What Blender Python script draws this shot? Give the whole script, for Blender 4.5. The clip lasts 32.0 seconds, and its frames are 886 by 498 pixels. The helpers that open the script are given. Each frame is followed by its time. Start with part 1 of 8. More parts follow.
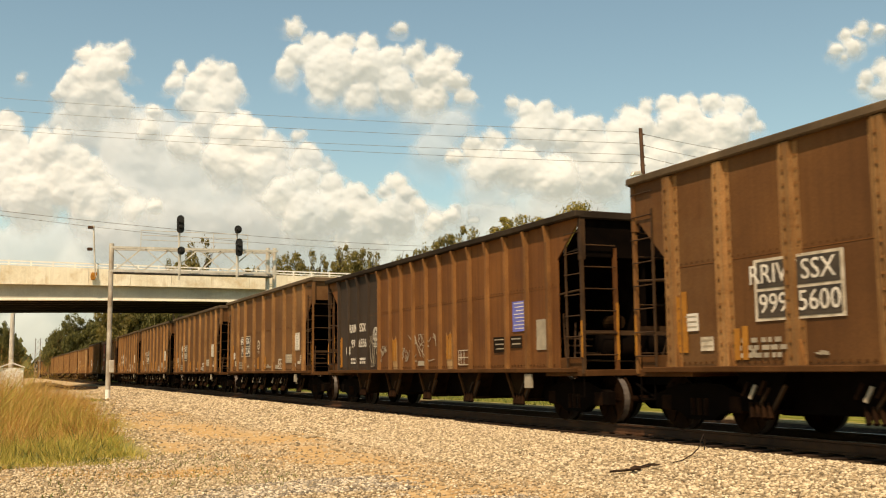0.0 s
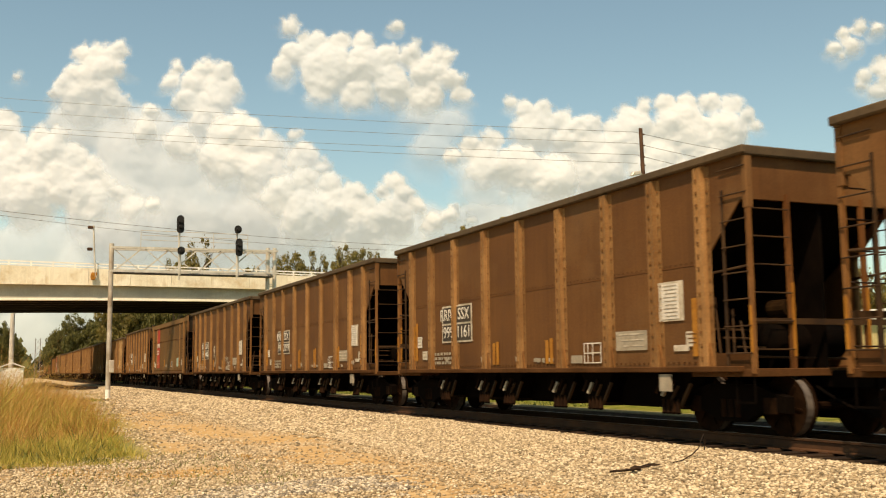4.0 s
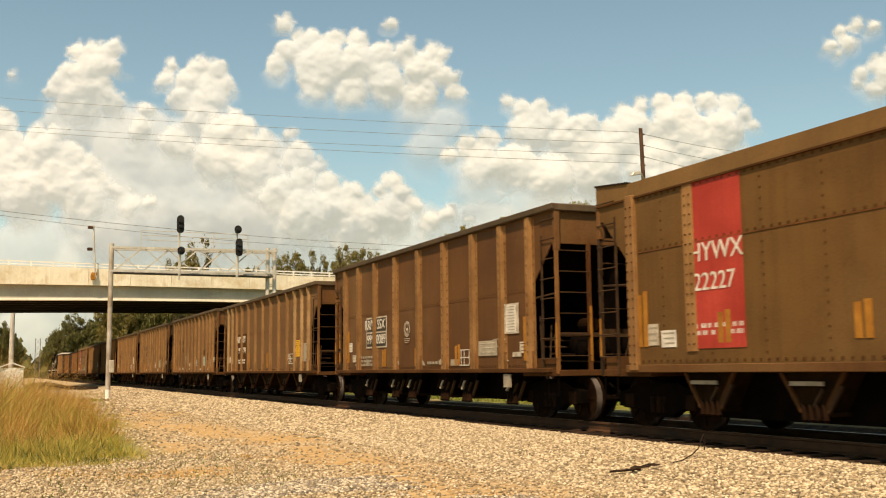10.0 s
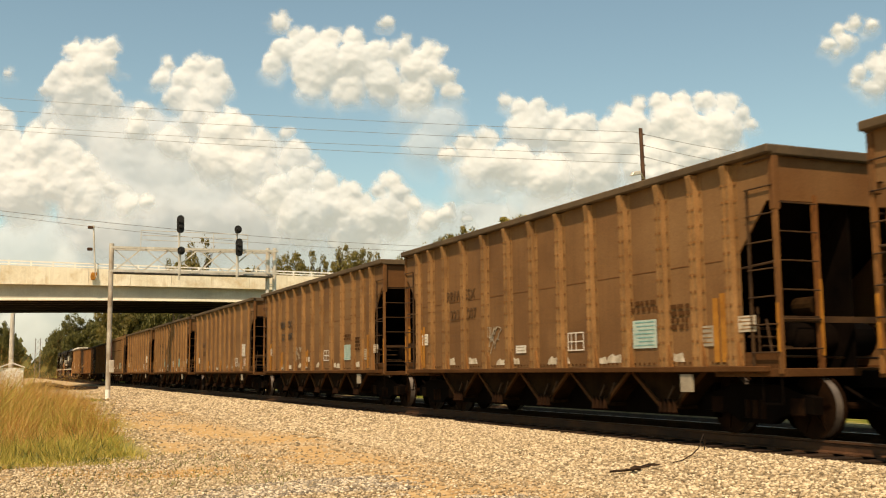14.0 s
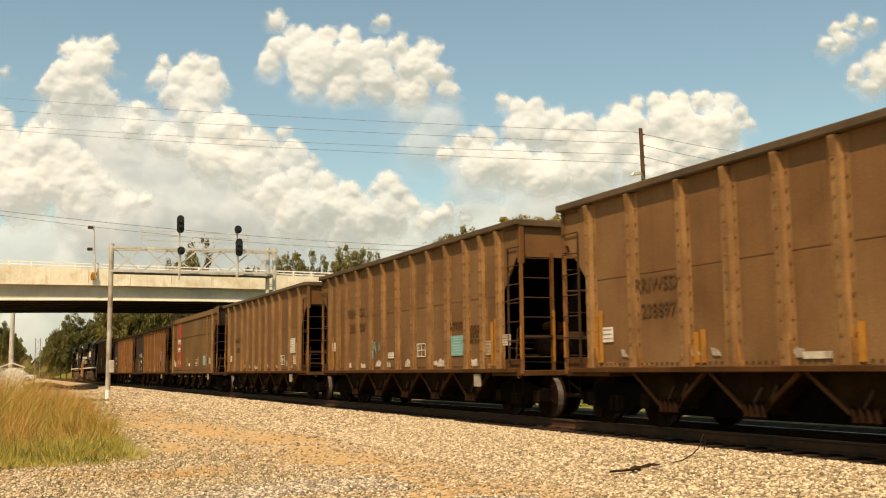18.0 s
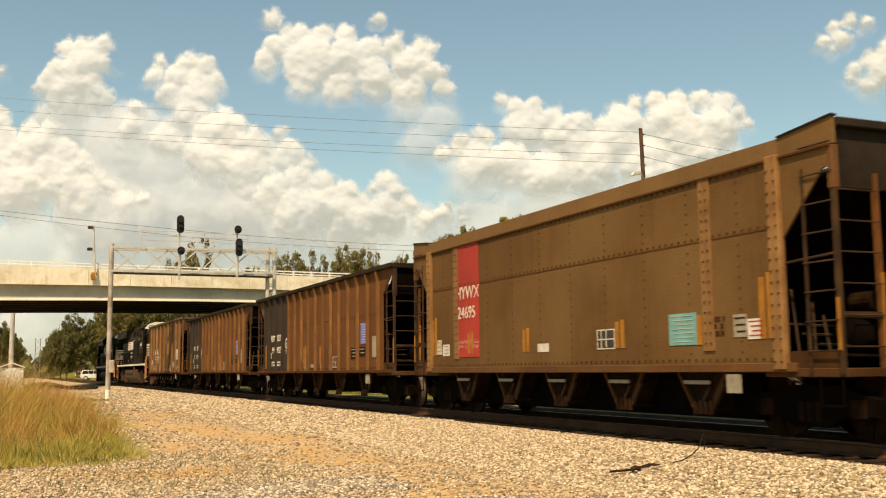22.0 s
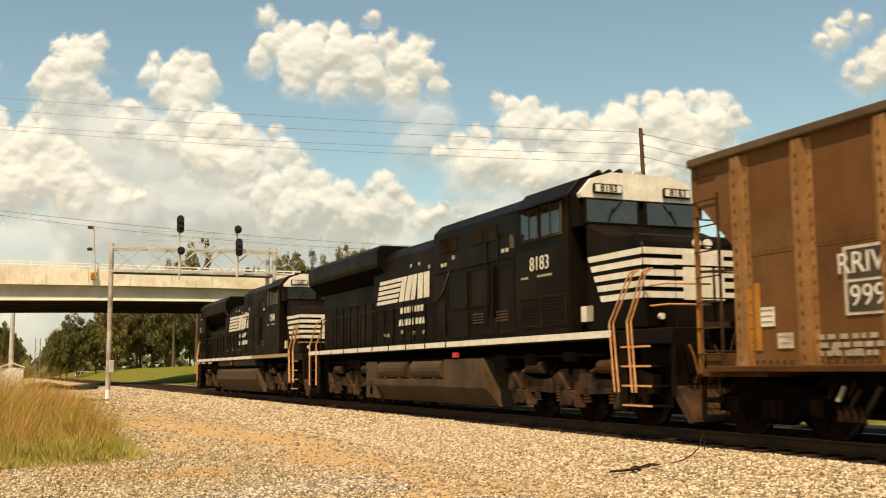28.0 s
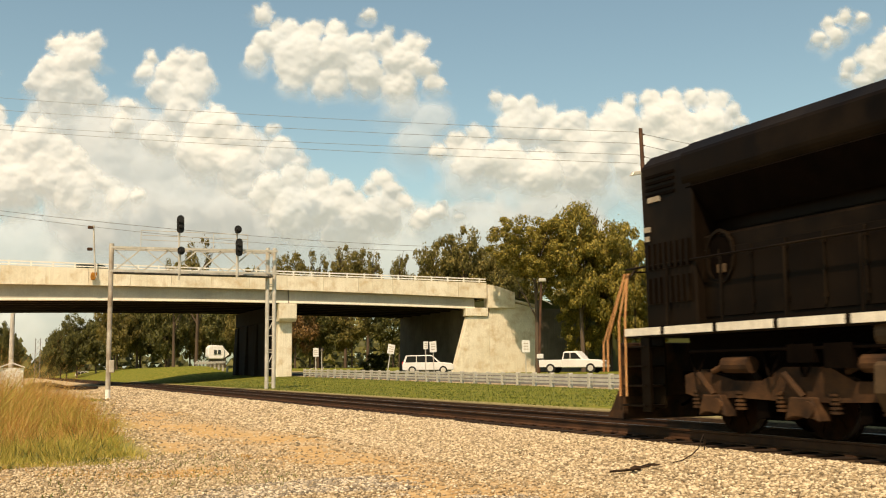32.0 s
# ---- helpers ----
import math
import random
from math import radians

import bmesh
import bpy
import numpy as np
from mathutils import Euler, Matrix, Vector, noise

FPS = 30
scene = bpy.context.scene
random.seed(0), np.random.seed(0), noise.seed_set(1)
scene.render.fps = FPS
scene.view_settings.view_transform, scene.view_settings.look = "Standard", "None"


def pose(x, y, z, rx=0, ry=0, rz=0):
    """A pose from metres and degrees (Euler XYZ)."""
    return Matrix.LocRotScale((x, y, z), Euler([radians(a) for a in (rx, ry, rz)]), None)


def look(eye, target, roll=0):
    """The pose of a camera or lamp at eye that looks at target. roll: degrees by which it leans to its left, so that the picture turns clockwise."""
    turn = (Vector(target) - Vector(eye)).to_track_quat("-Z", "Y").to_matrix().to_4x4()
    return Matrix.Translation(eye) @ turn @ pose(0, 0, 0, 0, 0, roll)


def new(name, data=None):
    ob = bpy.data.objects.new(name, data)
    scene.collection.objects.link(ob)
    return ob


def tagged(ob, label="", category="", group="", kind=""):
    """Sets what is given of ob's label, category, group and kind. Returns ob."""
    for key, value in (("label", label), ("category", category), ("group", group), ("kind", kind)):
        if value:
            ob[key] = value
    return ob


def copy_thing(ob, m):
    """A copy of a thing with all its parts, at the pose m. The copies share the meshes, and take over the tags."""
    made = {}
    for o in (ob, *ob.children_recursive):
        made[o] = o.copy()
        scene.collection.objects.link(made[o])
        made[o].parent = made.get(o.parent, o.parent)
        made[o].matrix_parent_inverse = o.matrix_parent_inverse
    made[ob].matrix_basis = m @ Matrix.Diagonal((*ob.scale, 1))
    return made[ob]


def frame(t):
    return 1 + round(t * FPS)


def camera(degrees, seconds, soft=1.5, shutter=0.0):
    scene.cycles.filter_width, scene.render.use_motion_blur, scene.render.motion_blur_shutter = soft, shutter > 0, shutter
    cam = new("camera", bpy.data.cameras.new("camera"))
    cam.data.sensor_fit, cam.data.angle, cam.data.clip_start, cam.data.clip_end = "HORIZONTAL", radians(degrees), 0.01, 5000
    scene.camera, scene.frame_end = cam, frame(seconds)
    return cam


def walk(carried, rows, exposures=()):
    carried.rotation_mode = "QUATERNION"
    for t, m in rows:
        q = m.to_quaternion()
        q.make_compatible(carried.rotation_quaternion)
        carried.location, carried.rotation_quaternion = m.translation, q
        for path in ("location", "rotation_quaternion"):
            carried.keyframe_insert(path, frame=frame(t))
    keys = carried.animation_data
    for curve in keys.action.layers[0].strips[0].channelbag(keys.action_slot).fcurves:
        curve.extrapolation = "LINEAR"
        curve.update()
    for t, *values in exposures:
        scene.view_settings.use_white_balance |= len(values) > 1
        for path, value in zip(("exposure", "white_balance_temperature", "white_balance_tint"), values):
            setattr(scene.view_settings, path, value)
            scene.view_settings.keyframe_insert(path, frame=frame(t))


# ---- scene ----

# camera: stands still beside the track; +y runs along the track, z up
EYE = Vector((0.0, 0.0, 1.55))
YAW, PITCH = radians(23.584), radians(6.74)
AIM = EYE + 10 * Vector((math.sin(YAW) * math.cos(PITCH), math.cos(YAW) * math.cos(PITCH), math.sin(PITCH)))
cam = camera(47.07, 32.0, soft=1.1, shutter=0.18)
walk(cam, [(0.0, look(EYE, AIM, -0.6)), (32.0, look(EYE, AIM, -0.6))], exposures=[(0.0, 0.18, 8300, 18), (32.0, 0.18, 8300, 18)])

# daylight
SUN_DIR = Vector((-0.37, -0.45, 0.82)).normalized()
world = bpy.data.worlds.new("world")
scene.world = world
world.use_nodes = True
wn = world.node_tree
sky = wn.nodes.new("ShaderNodeTexSky")
sky.sky_type, sky.sun_disc = "NISHITA", False
sky.air_density, sky.dust_density, sky.ozone_density = 1.0, 1.2, 1.2
sky.sun_elevation = math.asin(SUN_DIR.z)
sky.sun_rotation = math.atan2(SUN_DIR.x, SUN_DIR.y)
wn.nodes["Background"].inputs["Strength"].default_value = 0.128
haze = wn.nodes.new("ShaderNodeMix")
haze.data_type, haze.blend_type = "RGBA", "MULTIPLY"
haze.inputs[0].default_value, haze.inputs[7].default_value = 1.0, (0.90, 1.12, 1.0, 1)
wn.links.new(sky.outputs[0], haze.inputs[6])
wn.links.new(haze.outputs[2], wn.nodes["Background"].inputs["Color"])
sun = new("sun", bpy.data.lights.new("sun", "SUN"))
sun.data.energy, sun.data.angle, sun.data.color = 5.0, radians(0.6), (1.0, 0.868, 0.69)
sun.matrix_basis = look((0, 0, 60), Vector((0, 0, 60)) - SUN_DIR)

# ---- builders ----
def mesh_of(bm, name, material, smooth=False):
    me = bpy.data.meshes.new(name)
    bm.to_mesh(me)
    bm.free()
    me.materials.append(material)
    if smooth:
        me.shade_smooth()
    return me


def part(name, bm, material, parent=None, label="", smooth=False):
    ob = new(name, mesh_of(bm, name, material, smooth) if isinstance(bm, bmesh.types.BMesh) else bm)
    if parent is not None:
        ob.parent = parent
    return tagged(ob, label=label)


def thing(name, m, label, category, group="", kind=""):
    ob = new(name)
    ob.empty_display_size = 0.2
    ob.matrix_basis = m
    return tagged(ob, label, category, group, kind)


def block(bm, x0, x1, y0, y1, z0, z1, m=None):
    """A box between two corners, turned by m where given."""
    vs = [bm.verts.new((x, y, z)) for z in (z0, z1) for y in (y0, y1) for x in (x0, x1)]
    for f in ((0, 2, 3, 1), (4, 5, 7, 6), (0, 1, 5, 4), (2, 6, 7, 3), (0, 4, 6, 2), (1, 3, 7, 5)):
        bm.faces.new([vs[i] for i in f])
    if m is not None:
        bmesh.ops.transform(bm, matrix=m, verts=vs)
    return bm


def B(x0, x1, y0, y1, z0, z1, bevel=0.0):
    bm = block(bmesh.new(), x0, x1, y0, y1, z0, z1)
    if bevel:
        bmesh.ops.bevel(bm, geom=bm.edges[:], offset=bevel, segments=1, affect="EDGES")
    return bm


def tube(bm, p, q, r, n=8, r2=None):
    p, q = Vector(p), Vector(q)
    m = Matrix.Translation((p + q) / 2) @ (q - p).to_track_quat("Z", "Y").to_matrix().to_4x4()
    bmesh.ops.create_cone(bm, cap_ends=True, segments=n, radius1=r, radius2=r if r2 is None else r2, depth=(q - p).length, matrix=m)
    return bm


def sweep(bm, pts, r, n=6):
    """One bent round bar through points."""
    pts = [Vector(p) for p in pts]
    rings = []
    for i, p in enumerate(pts):
        d = (pts[min(i + 1, len(pts) - 1)] - pts[max(i - 1, 0)]).normalized()
        a = d.cross(Vector((0, 0, 1)) if abs(d.z) < 0.9 else Vector((1, 0, 0))).normalized()
        b = d.cross(a)
        rings.append([bm.verts.new(p + (a * math.cos(k * math.tau / n) + b * math.sin(k * math.tau / n)) * r) for k in range(n)])
    for u, v in zip(rings, rings[1:]):
        for k in range(n):
            bm.faces.new((u[k], u[(k + 1) % n], v[(k + 1) % n], v[k]))
    bm.faces.new(rings[0][::-1])
    bm.faces.new(rings[-1])
    return bm


def bar(bm, p, q, w, d):
    """A square bar from p to q."""
    p, q = Vector(p), Vector(q)
    m = Matrix.Translation((p + q) / 2) @ (q - p).to_track_quat("Z", "Y").to_matrix().to_4x4()
    length = (q - p).length
    return block(bm, -w / 2, w / 2, -d / 2, d / 2, -length / 2, length / 2, m)


def extrude(bm, outline, axis, a, c):
    """A prism: a flat outline of (u, v) drawn out along an axis from a to c. x: (y, z), y: (x, z), z: (x, y)."""
    def at(u, v, w):
        return (w, u, v) if axis == "x" else (u, w, v) if axis == "y" else (u, v, w)
    n = len(outline)
    lo = [bm.verts.new(at(u, v, a)) for u, v in outline]
    hi = [bm.verts.new(at(u, v, c)) for u, v in outline]
    bm.faces.new(lo)
    bm.faces.new(hi[::-1])
    for i in range(n):
        bm.faces.new((lo[i], hi[i], hi[(i + 1) % n], lo[(i + 1) % n]))
    bmesh.ops.recalc_face_normals(bm, faces=bm.faces[:])
    return bm


def X(outline, axis, a, c, bevel=0.0):
    bm = extrude(bmesh.new(), outline, axis, a, c)
    if bevel:
        bmesh.ops.bevel(bm, geom=bm.edges[:], offset=bevel, segments=1, affect="EDGES")
    return bm


def letters(text, size, material, parent, m, name="lettering", label=""):
    """Flat raised letters, centred; m puts their face (+z) and reading way (+x)."""
    cu = bpy.data.curves.new(name, "FONT")
    cu.body, cu.size, cu.align_x, cu.align_y, cu.extrude = text, size, "CENTER", "CENTER", 0.004
    cu.resolution_u = 3
    tmp = new(name, cu)
    me = bpy.data.meshes.new_from_object(tmp)
    bpy.data.objects.remove(tmp)
    me.transform(m)
    me.materials.clear()
    me.materials.append(material)
    ob = new(name, me)
    ob.parent = parent
    return tagged(ob, label=label)


# ---- materials ----
def surface(name, dark, light, scale=3.0, rough=0.8, bump=0.15, fine=60.0, metal=0.0, streak=0.0, spread=0.0, dust=None, dust_scale=0.7, stretch=(1, 1, 1)):
    """A weathered surface: two colours mixed by noise at two scales, streaks running down, an optional dust, and fine relief."""
    m = bpy.data.materials.new(name)
    m.use_nodes = True
    nt = m.node_tree
    bsdf = nt.nodes["Principled BSDF"]
    tc = nt.nodes.new("ShaderNodeTexCoord")
    mp = nt.nodes.new("ShaderNodeMapping")
    mp.inputs["Scale"].default_value = stretch
    nt.links.new(tc.outputs["Object"], mp.inputs[0])
    info = nt.nodes.new("ShaderNodeObjectInfo")
    off = nt.nodes.new("ShaderNodeVectorMath")
    off.operation = "MULTIPLY_ADD"
    nt.links.new(info.outputs["Random"], off.inputs[0])
    off.inputs[1].default_value = (37.0, 17.0, 23.0)
    nt.links.new(mp.outputs[0], off.inputs[2])

    def noise_of(sc, det, vec=None):
        n = nt.nodes.new("ShaderNodeTexNoise")
        n.inputs["Scale"].default_value, n.inputs["Detail"].default_value, n.inputs["Roughness"].default_value = sc, det, 0.6
        nt.links.new(vec or off.outputs[0], n.inputs["Vector"])
        return n.outputs["Fac"]

    def ramp(fac, lo, hi):
        r = nt.nodes.new("ShaderNodeMapRange")
        r.inputs["From Min"].default_value, r.inputs["From Max"].default_value = lo, hi
        nt.links.new(fac, r.inputs["Value"])
        return r.outputs["Result"]

    def mix(fac, a, b):
        x = nt.nodes.new("ShaderNodeMix")
        x.data_type = "RGBA"
        for sock, v in ((x.inputs[0], fac), (x.inputs[6], a), (x.inputs[7], b)):
            if isinstance(v, bpy.types.NodeSocket):
                nt.links.new(v, sock)
            else:
                sock.default_value = v if isinstance(v, float) else (*v, 1)
        return x.outputs[2]

    big = ramp(noise_of(scale, 6), 0.32, 0.68)
    col = mix(big, dark, light)
    if streak:
        sm = nt.nodes.new("ShaderNodeMapping")
        sm.inputs["Scale"].default_value = (9.0, 9.0, 0.35)
        nt.links.new(off.outputs[0], sm.inputs[0])
        st = ramp(noise_of(1.0, 4, sm.outputs[0]), 0.45, 0.75)
        sc = nt.nodes.new("ShaderNodeMath")
        sc.operation = "MULTIPLY"
        nt.links.new(st, sc.inputs[0])
        sc.inputs[1].default_value = streak
        col = mix(sc.outputs[0], col, tuple(c * 0.45 for c in dark))
    if dust is not None:
        du = ramp(noise_of(dust_scale, 5), 0.48, 0.72)
        col = mix(du, col, dust)
    grain = noise_of(fine, 3)
    col = mix(ramp(grain, 0.35, 1.6), col, tuple(c * 0.35 for c in dark))
    if spread:
        hsv = nt.nodes.new("ShaderNodeHueSaturation")
        r = nt.nodes.new("ShaderNodeMapRange")
        nt.links.new(info.outputs["Random"], r.inputs["Value"])
        r.inputs["To Min"].default_value, r.inputs["To Max"].default_value = 1 - spread, 1 + spread
        nt.links.new(r.outputs["Result"], hsv.inputs["Value"])
        nt.links.new(col, hsv.inputs["Color"])
        col = hsv.outputs[0]
    nt.links.new(col, bsdf.inputs["Base Color"])
    rr = nt.nodes.new("ShaderNodeMapRange")
    nt.links.new(big, rr.inputs["Value"])
    rr.inputs["To Min"].default_value, rr.inputs["To Max"].default_value = max(0.05, rough - 0.1), min(1.0, rough + 0.1)
    nt.links.new(rr.outputs["Result"], bsdf.inputs["Roughness"])
    bsdf.inputs["Metallic"].default_value = metal
    bsdf.inputs["Specular IOR Level"].default_value = 0.18
    if bump:
        bp = nt.nodes.new("ShaderNodeBump")
        bp.inputs["Strength"].default_value, bp.inputs["Distance"].default_value = bump, 0.02
        nt.links.new(grain, bp.inputs["Height"])
        nt.links.new(bp.outputs[0], bsdf.inputs["Normal"])
    return m


M_PANEL = surface("weathered_brown_panel", (0.092, 0.0375, 0.0110), (0.152, 0.0655, 0.0205), 0.55, 0.75, 0.10, 30, streak=0.25, spread=0.10, dust=(0.180, 0.092, 0.035), dust_scale=0.30)
M_RIB = surface("dusty_rib", (0.180, 0.084, 0.028), (0.32, 0.168, 0.064), 1.4, 0.75, 0.10, 30, streak=0.45, spread=0.18)
M_RIB_PALE = surface("pale_rib", (0.24, 0.135, 0.055), (0.40, 0.255, 0.120), 1.4, 0.75, 0.10, 30, streak=0.5, spread=0.12)
M_PANEL_DUSTY = surface("dust_grey_brown_panel", (0.118, 0.055, 0.0195), (0.188, 0.094, 0.036), 0.55, 0.75, 0.10, 30, streak=0.22, spread=0.08, dust=(0.212, 0.115, 0.048), dust_scale=0.30)
M_RIB_DUSTY = surface("dust_pale_rib", (0.170, 0.084, 0.030), (0.300, 0.160, 0.062), 1.4, 0.75, 0.10, 30, streak=0.45, spread=0.12)
M_RUST = surface("rust_brown_panel", (0.098, 0.035, 0.0095), (0.172, 0.066, 0.0175), 0.6, 0.75, 0.10, 30, streak=0.45, spread=0.08)
M_RUST_RIB = surface("rust_rib", (0.135, 0.056, 0.0165), (0.24, 0.108, 0.034), 1.2, 0.75, 0.10, 30, streak=0.5, spread=0.15)
M_PANEL_OLIVE = surface("olive_brown_panel", (0.094, 0.044, 0.0120), (0.152, 0.075, 0.0215), 0.55, 0.75, 0.10, 30, streak=0.25, spread=0.06, dust=(0.175, 0.096, 0.033), dust_scale=0.30)
M_PANEL_EAVE = surface("dusty_eave_band", (0.135, 0.070, 0.023), (0.195, 0.105, 0.036), 0.8, 0.75, 0.10, 30, streak=0.15)
M_SOOT = surface("sooty_black_panel", (0.013, 0.009, 0.006), (0.033, 0.0225, 0.014), 0.9, 0.8, 0.10, 30, streak=0.4)
M_SOOT_PATCH = surface("sooty_black_paint", (0.026, 0.017, 0.011), (0.056, 0.038, 0.025), 0.9, 0.8, 0.10, 30, streak=0.3)
M_TOP = surface("dark_top_chord", (0.060, 0.040, 0.022), (0.120, 0.080, 0.045), 0.8, 0.8, 0.10, 30, streak=0.2, spread=0.15)
M_TOP_DARK = surface("black_top_chord", (0.018, 0.013, 0.009), (0.045, 0.033, 0.023), 0.8, 0.7, 0.10, 30)
M_SILL = surface("sill_brown", (0.055, 0.025, 0.010), (0.105, 0.047, 0.019), 1.0, 0.8, 0.12, 30, streak=0.2)
# shade below the bodies is put into these under-gear, chute and wheel colours
M_UNDER = surface("under_gear_shade_black", (0.002, 0.0014, 0.001), (0.0065, 0.004, 0.0026), 2.5, 0.85, 0.2, 40)
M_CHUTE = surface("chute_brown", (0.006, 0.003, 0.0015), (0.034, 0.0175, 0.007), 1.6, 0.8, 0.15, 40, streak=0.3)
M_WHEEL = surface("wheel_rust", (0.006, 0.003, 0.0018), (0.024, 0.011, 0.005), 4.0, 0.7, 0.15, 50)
M_TREAD = surface("bright_tread", (0.16, 0.13, 0.11), (0.28, 0.24, 0.20), 6.0, 0.4, 0.05, 60, metal=0.6)
M_LADDER = surface("ladder_brown", (0.022, 0.011, 0.005), (0.075, 0.038, 0.015), 2.0, 0.75, 0.1, 40)
M_ORANGE = surface("worn_orange_stripe", (0.26, 0.10, 0.014), (0.42, 0.18, 0.028), 3.0, 0.7, 0.05, 60)
M_YELLOW = surface("amber_placard", (0.72, 0.36, 0.02), (0.85, 0.46, 0.04), 5.0, 0.6, 0.04, 60)
M_WHITE = surface("worn_white_paint", (0.50, 0.46, 0.39), (0.72, 0.67, 0.58), 6.0, 0.7, 0.05, 60)
M_GREYBOX = surface("grey_placard", (0.24, 0.20, 0.145), (0.38, 0.325, 0.24), 5.0, 0.7, 0.05, 60)
M_BLUE = surface("blue_placard", (0.10, 0.11, 0.38), (0.16, 0.17, 0.48), 5.0, 0.6, 0.05, 60)
M_TEAL = surface("teal_placard", (0.10, 0.28, 0.26), (0.20, 0.40, 0.37), 5.0, 0.6, 0.05, 60)
M_RED = surface("faded_red_stripe", (0.33, 0.032, 0.020), (0.47, 0.058, 0.038), 1.2, 0.65, 0.06, 40, streak=0.25)
M_WORNWHITE = surface("worn_white_smear", (0.30, 0.245, 0.17), (0.62, 0.55, 0.44), 5.0, 0.8, 0.05, 60)
M_FADED = surface("faded_dark_figures", (0.072, 0.036, 0.014), (0.105, 0.054, 0.021), 3.0, 0.8, 0.05, 60)
M_TEAL_PALE = surface("pale_teal_print", (0.28, 0.36, 0.31), (0.42, 0.50, 0.43), 5.0, 0.7, 0.05, 60)
M_NUMBACK = surface("number_block_black", (0.03, 0.025, 0.02), (0.07, 0.055, 0.04), 3.0, 0.7, 0.05, 60)
M_LOCO = surface("locomotive_black", (0.0036, 0.0022, 0.0013), (0.0105, 0.0066, 0.0038), 0.8, 0.45, 0.05, 30, streak=0.3, dust=(0.0185, 0.0118, 0.0062), dust_scale=0.6)
M_LOCO.node_tree.nodes["Principled BSDF"].inputs["Specular IOR Level"].default_value = 0.05
M_LOCO_WHITE = surface("locomotive_white", (0.60, 0.56, 0.46), (0.78, 0.74, 0.62), 4.0, 0.55, 0.04, 60, streak=0.25)
M_TANSTRIPE = surface("tan_sill_stripe", (0.30, 0.19, 0.085), (0.44, 0.30, 0.15), 3.0, 0.6, 0.04, 60, streak=0.2)
M_TANK = surface("tank_dust_grey", (0.040, 0.024, 0.012), (0.105, 0.066, 0.034), 1.2, 0.7, 0.08, 40, streak=0.25)
M_TRUCK = surface("truck_dust_brown", (0.006, 0.003, 0.0014), (0.085, 0.040, 0.0165), 2.4, 0.8, 0.15, 40)
M_RAILORANGE = surface("handrail_orange_cream", (0.46, 0.20, 0.075), (0.66, 0.36, 0.16), 5.0, 0.55, 0.03, 60)
M_GLASS = surface("cab_glass_dark", (0.020, 0.024, 0.022), (0.035, 0.042, 0.038), 2.0, 0.08, 0.0, 30)
M_GLASS.node_tree.nodes["Principled BSDF"].inputs["Specular IOR Level"].default_value = 0.7
M_CARGLASS = surface("car_glass_dark", (0.010, 0.011, 0.011), (0.018, 0.020, 0.019), 2.0, 0.15, 0.0, 30)
M_REDLAMP = surface("red_valve_paint", (0.40, 0.03, 0.03), (0.55, 0.06, 0.05), 6.0, 0.5, 0.03, 60)

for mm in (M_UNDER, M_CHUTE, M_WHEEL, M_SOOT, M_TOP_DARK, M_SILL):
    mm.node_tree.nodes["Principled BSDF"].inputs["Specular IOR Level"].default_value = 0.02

# ---- ground, track, bridge and the place around ----
DRIFT = []                     # (thing, rows) that move besides the train
M_CONCRETE = surface("weathered_concrete", (0.66, 0.59, 0.44), (0.83, 0.77, 0.62), 0.35, 0.85, 0.12, 12, streak=0.24, dust=(0.55, 0.43, 0.27), dust_scale=1.1)
M_CONCRETE_PALE = surface("pale_girder_concrete", (0.78, 0.72, 0.57), (0.87, 0.83, 0.70), 0.3, 0.8, 0.08, 14, streak=0.12)
# web greyer than the flange: the deck overhang's shade in its colour
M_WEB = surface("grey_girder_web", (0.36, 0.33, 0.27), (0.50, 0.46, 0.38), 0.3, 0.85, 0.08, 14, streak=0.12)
# inner girders: the shade below the bridge is in this colour
M_GIRDER_SHADE = surface("shade_dark_girder", (0.014, 0.009, 0.006), (0.034, 0.024, 0.015), 0.6, 0.9, 0.1, 20, streak=0.3)
# darker concrete: puts the deck's shade on the abutment wall
M_CONCRETE_DARK = surface("dark_concrete", (0.10, 0.085, 0.062), (0.20, 0.17, 0.125), 0.4, 0.9, 0.1, 14, streak=0.4)
# rear pier parts: coloured near black for the deck's shade
M_PIER_SHADE = surface("shade_dark_pier", (0.012, 0.009, 0.007), (0.030, 0.022, 0.016), 0.5, 0.9, 0.1, 14, streak=0.4)
M_STEEL = surface("galvanised_steel", (0.48, 0.44, 0.37), (0.66, 0.62, 0.54), 2.0, 0.5, 0.06, 40, metal=0.25, streak=0.3)
M_POST = surface("rust_streaked_post", (0.24, 0.17, 0.115), (0.56, 0.51, 0.43), 0.9, 0.6, 0.06, 40, streak=0.35)
M_RAILWHITE = surface("bridge_rail_white", (0.74, 0.71, 0.63), (0.84, 0.81, 0.73), 1.5, 0.6, 0.05, 40, streak=0.2)
M_RAIL = surface("rusty_rail", (0.034, 0.015, 0.007), (0.090, 0.041, 0.019), 2.0, 0.7, 0.12, 40)
M_RAILHEAD = surface("worn_rail_head", (0.085, 0.065, 0.05), (0.15, 0.12, 0.095), 3.0, 0.4, 0.03, 60, metal=0.6)
M_TIE = surface("creosoted_tie", (0.012, 0.007, 0.004), (0.040, 0.022, 0.012), 3.0, 0.9, 0.3, 30, spread=0.3)
M_ASPHALT = surface("road_asphalt", (0.10, 0.09, 0.075), (0.16, 0.145, 0.12), 0.8, 0.9, 0.1, 60)
M_WOOD = surface("utility_pole_wood", (0.060, 0.030, 0.018), (0.130, 0.070, 0.042), 2.0, 0.9, 0.2, 30, streak=0.4)
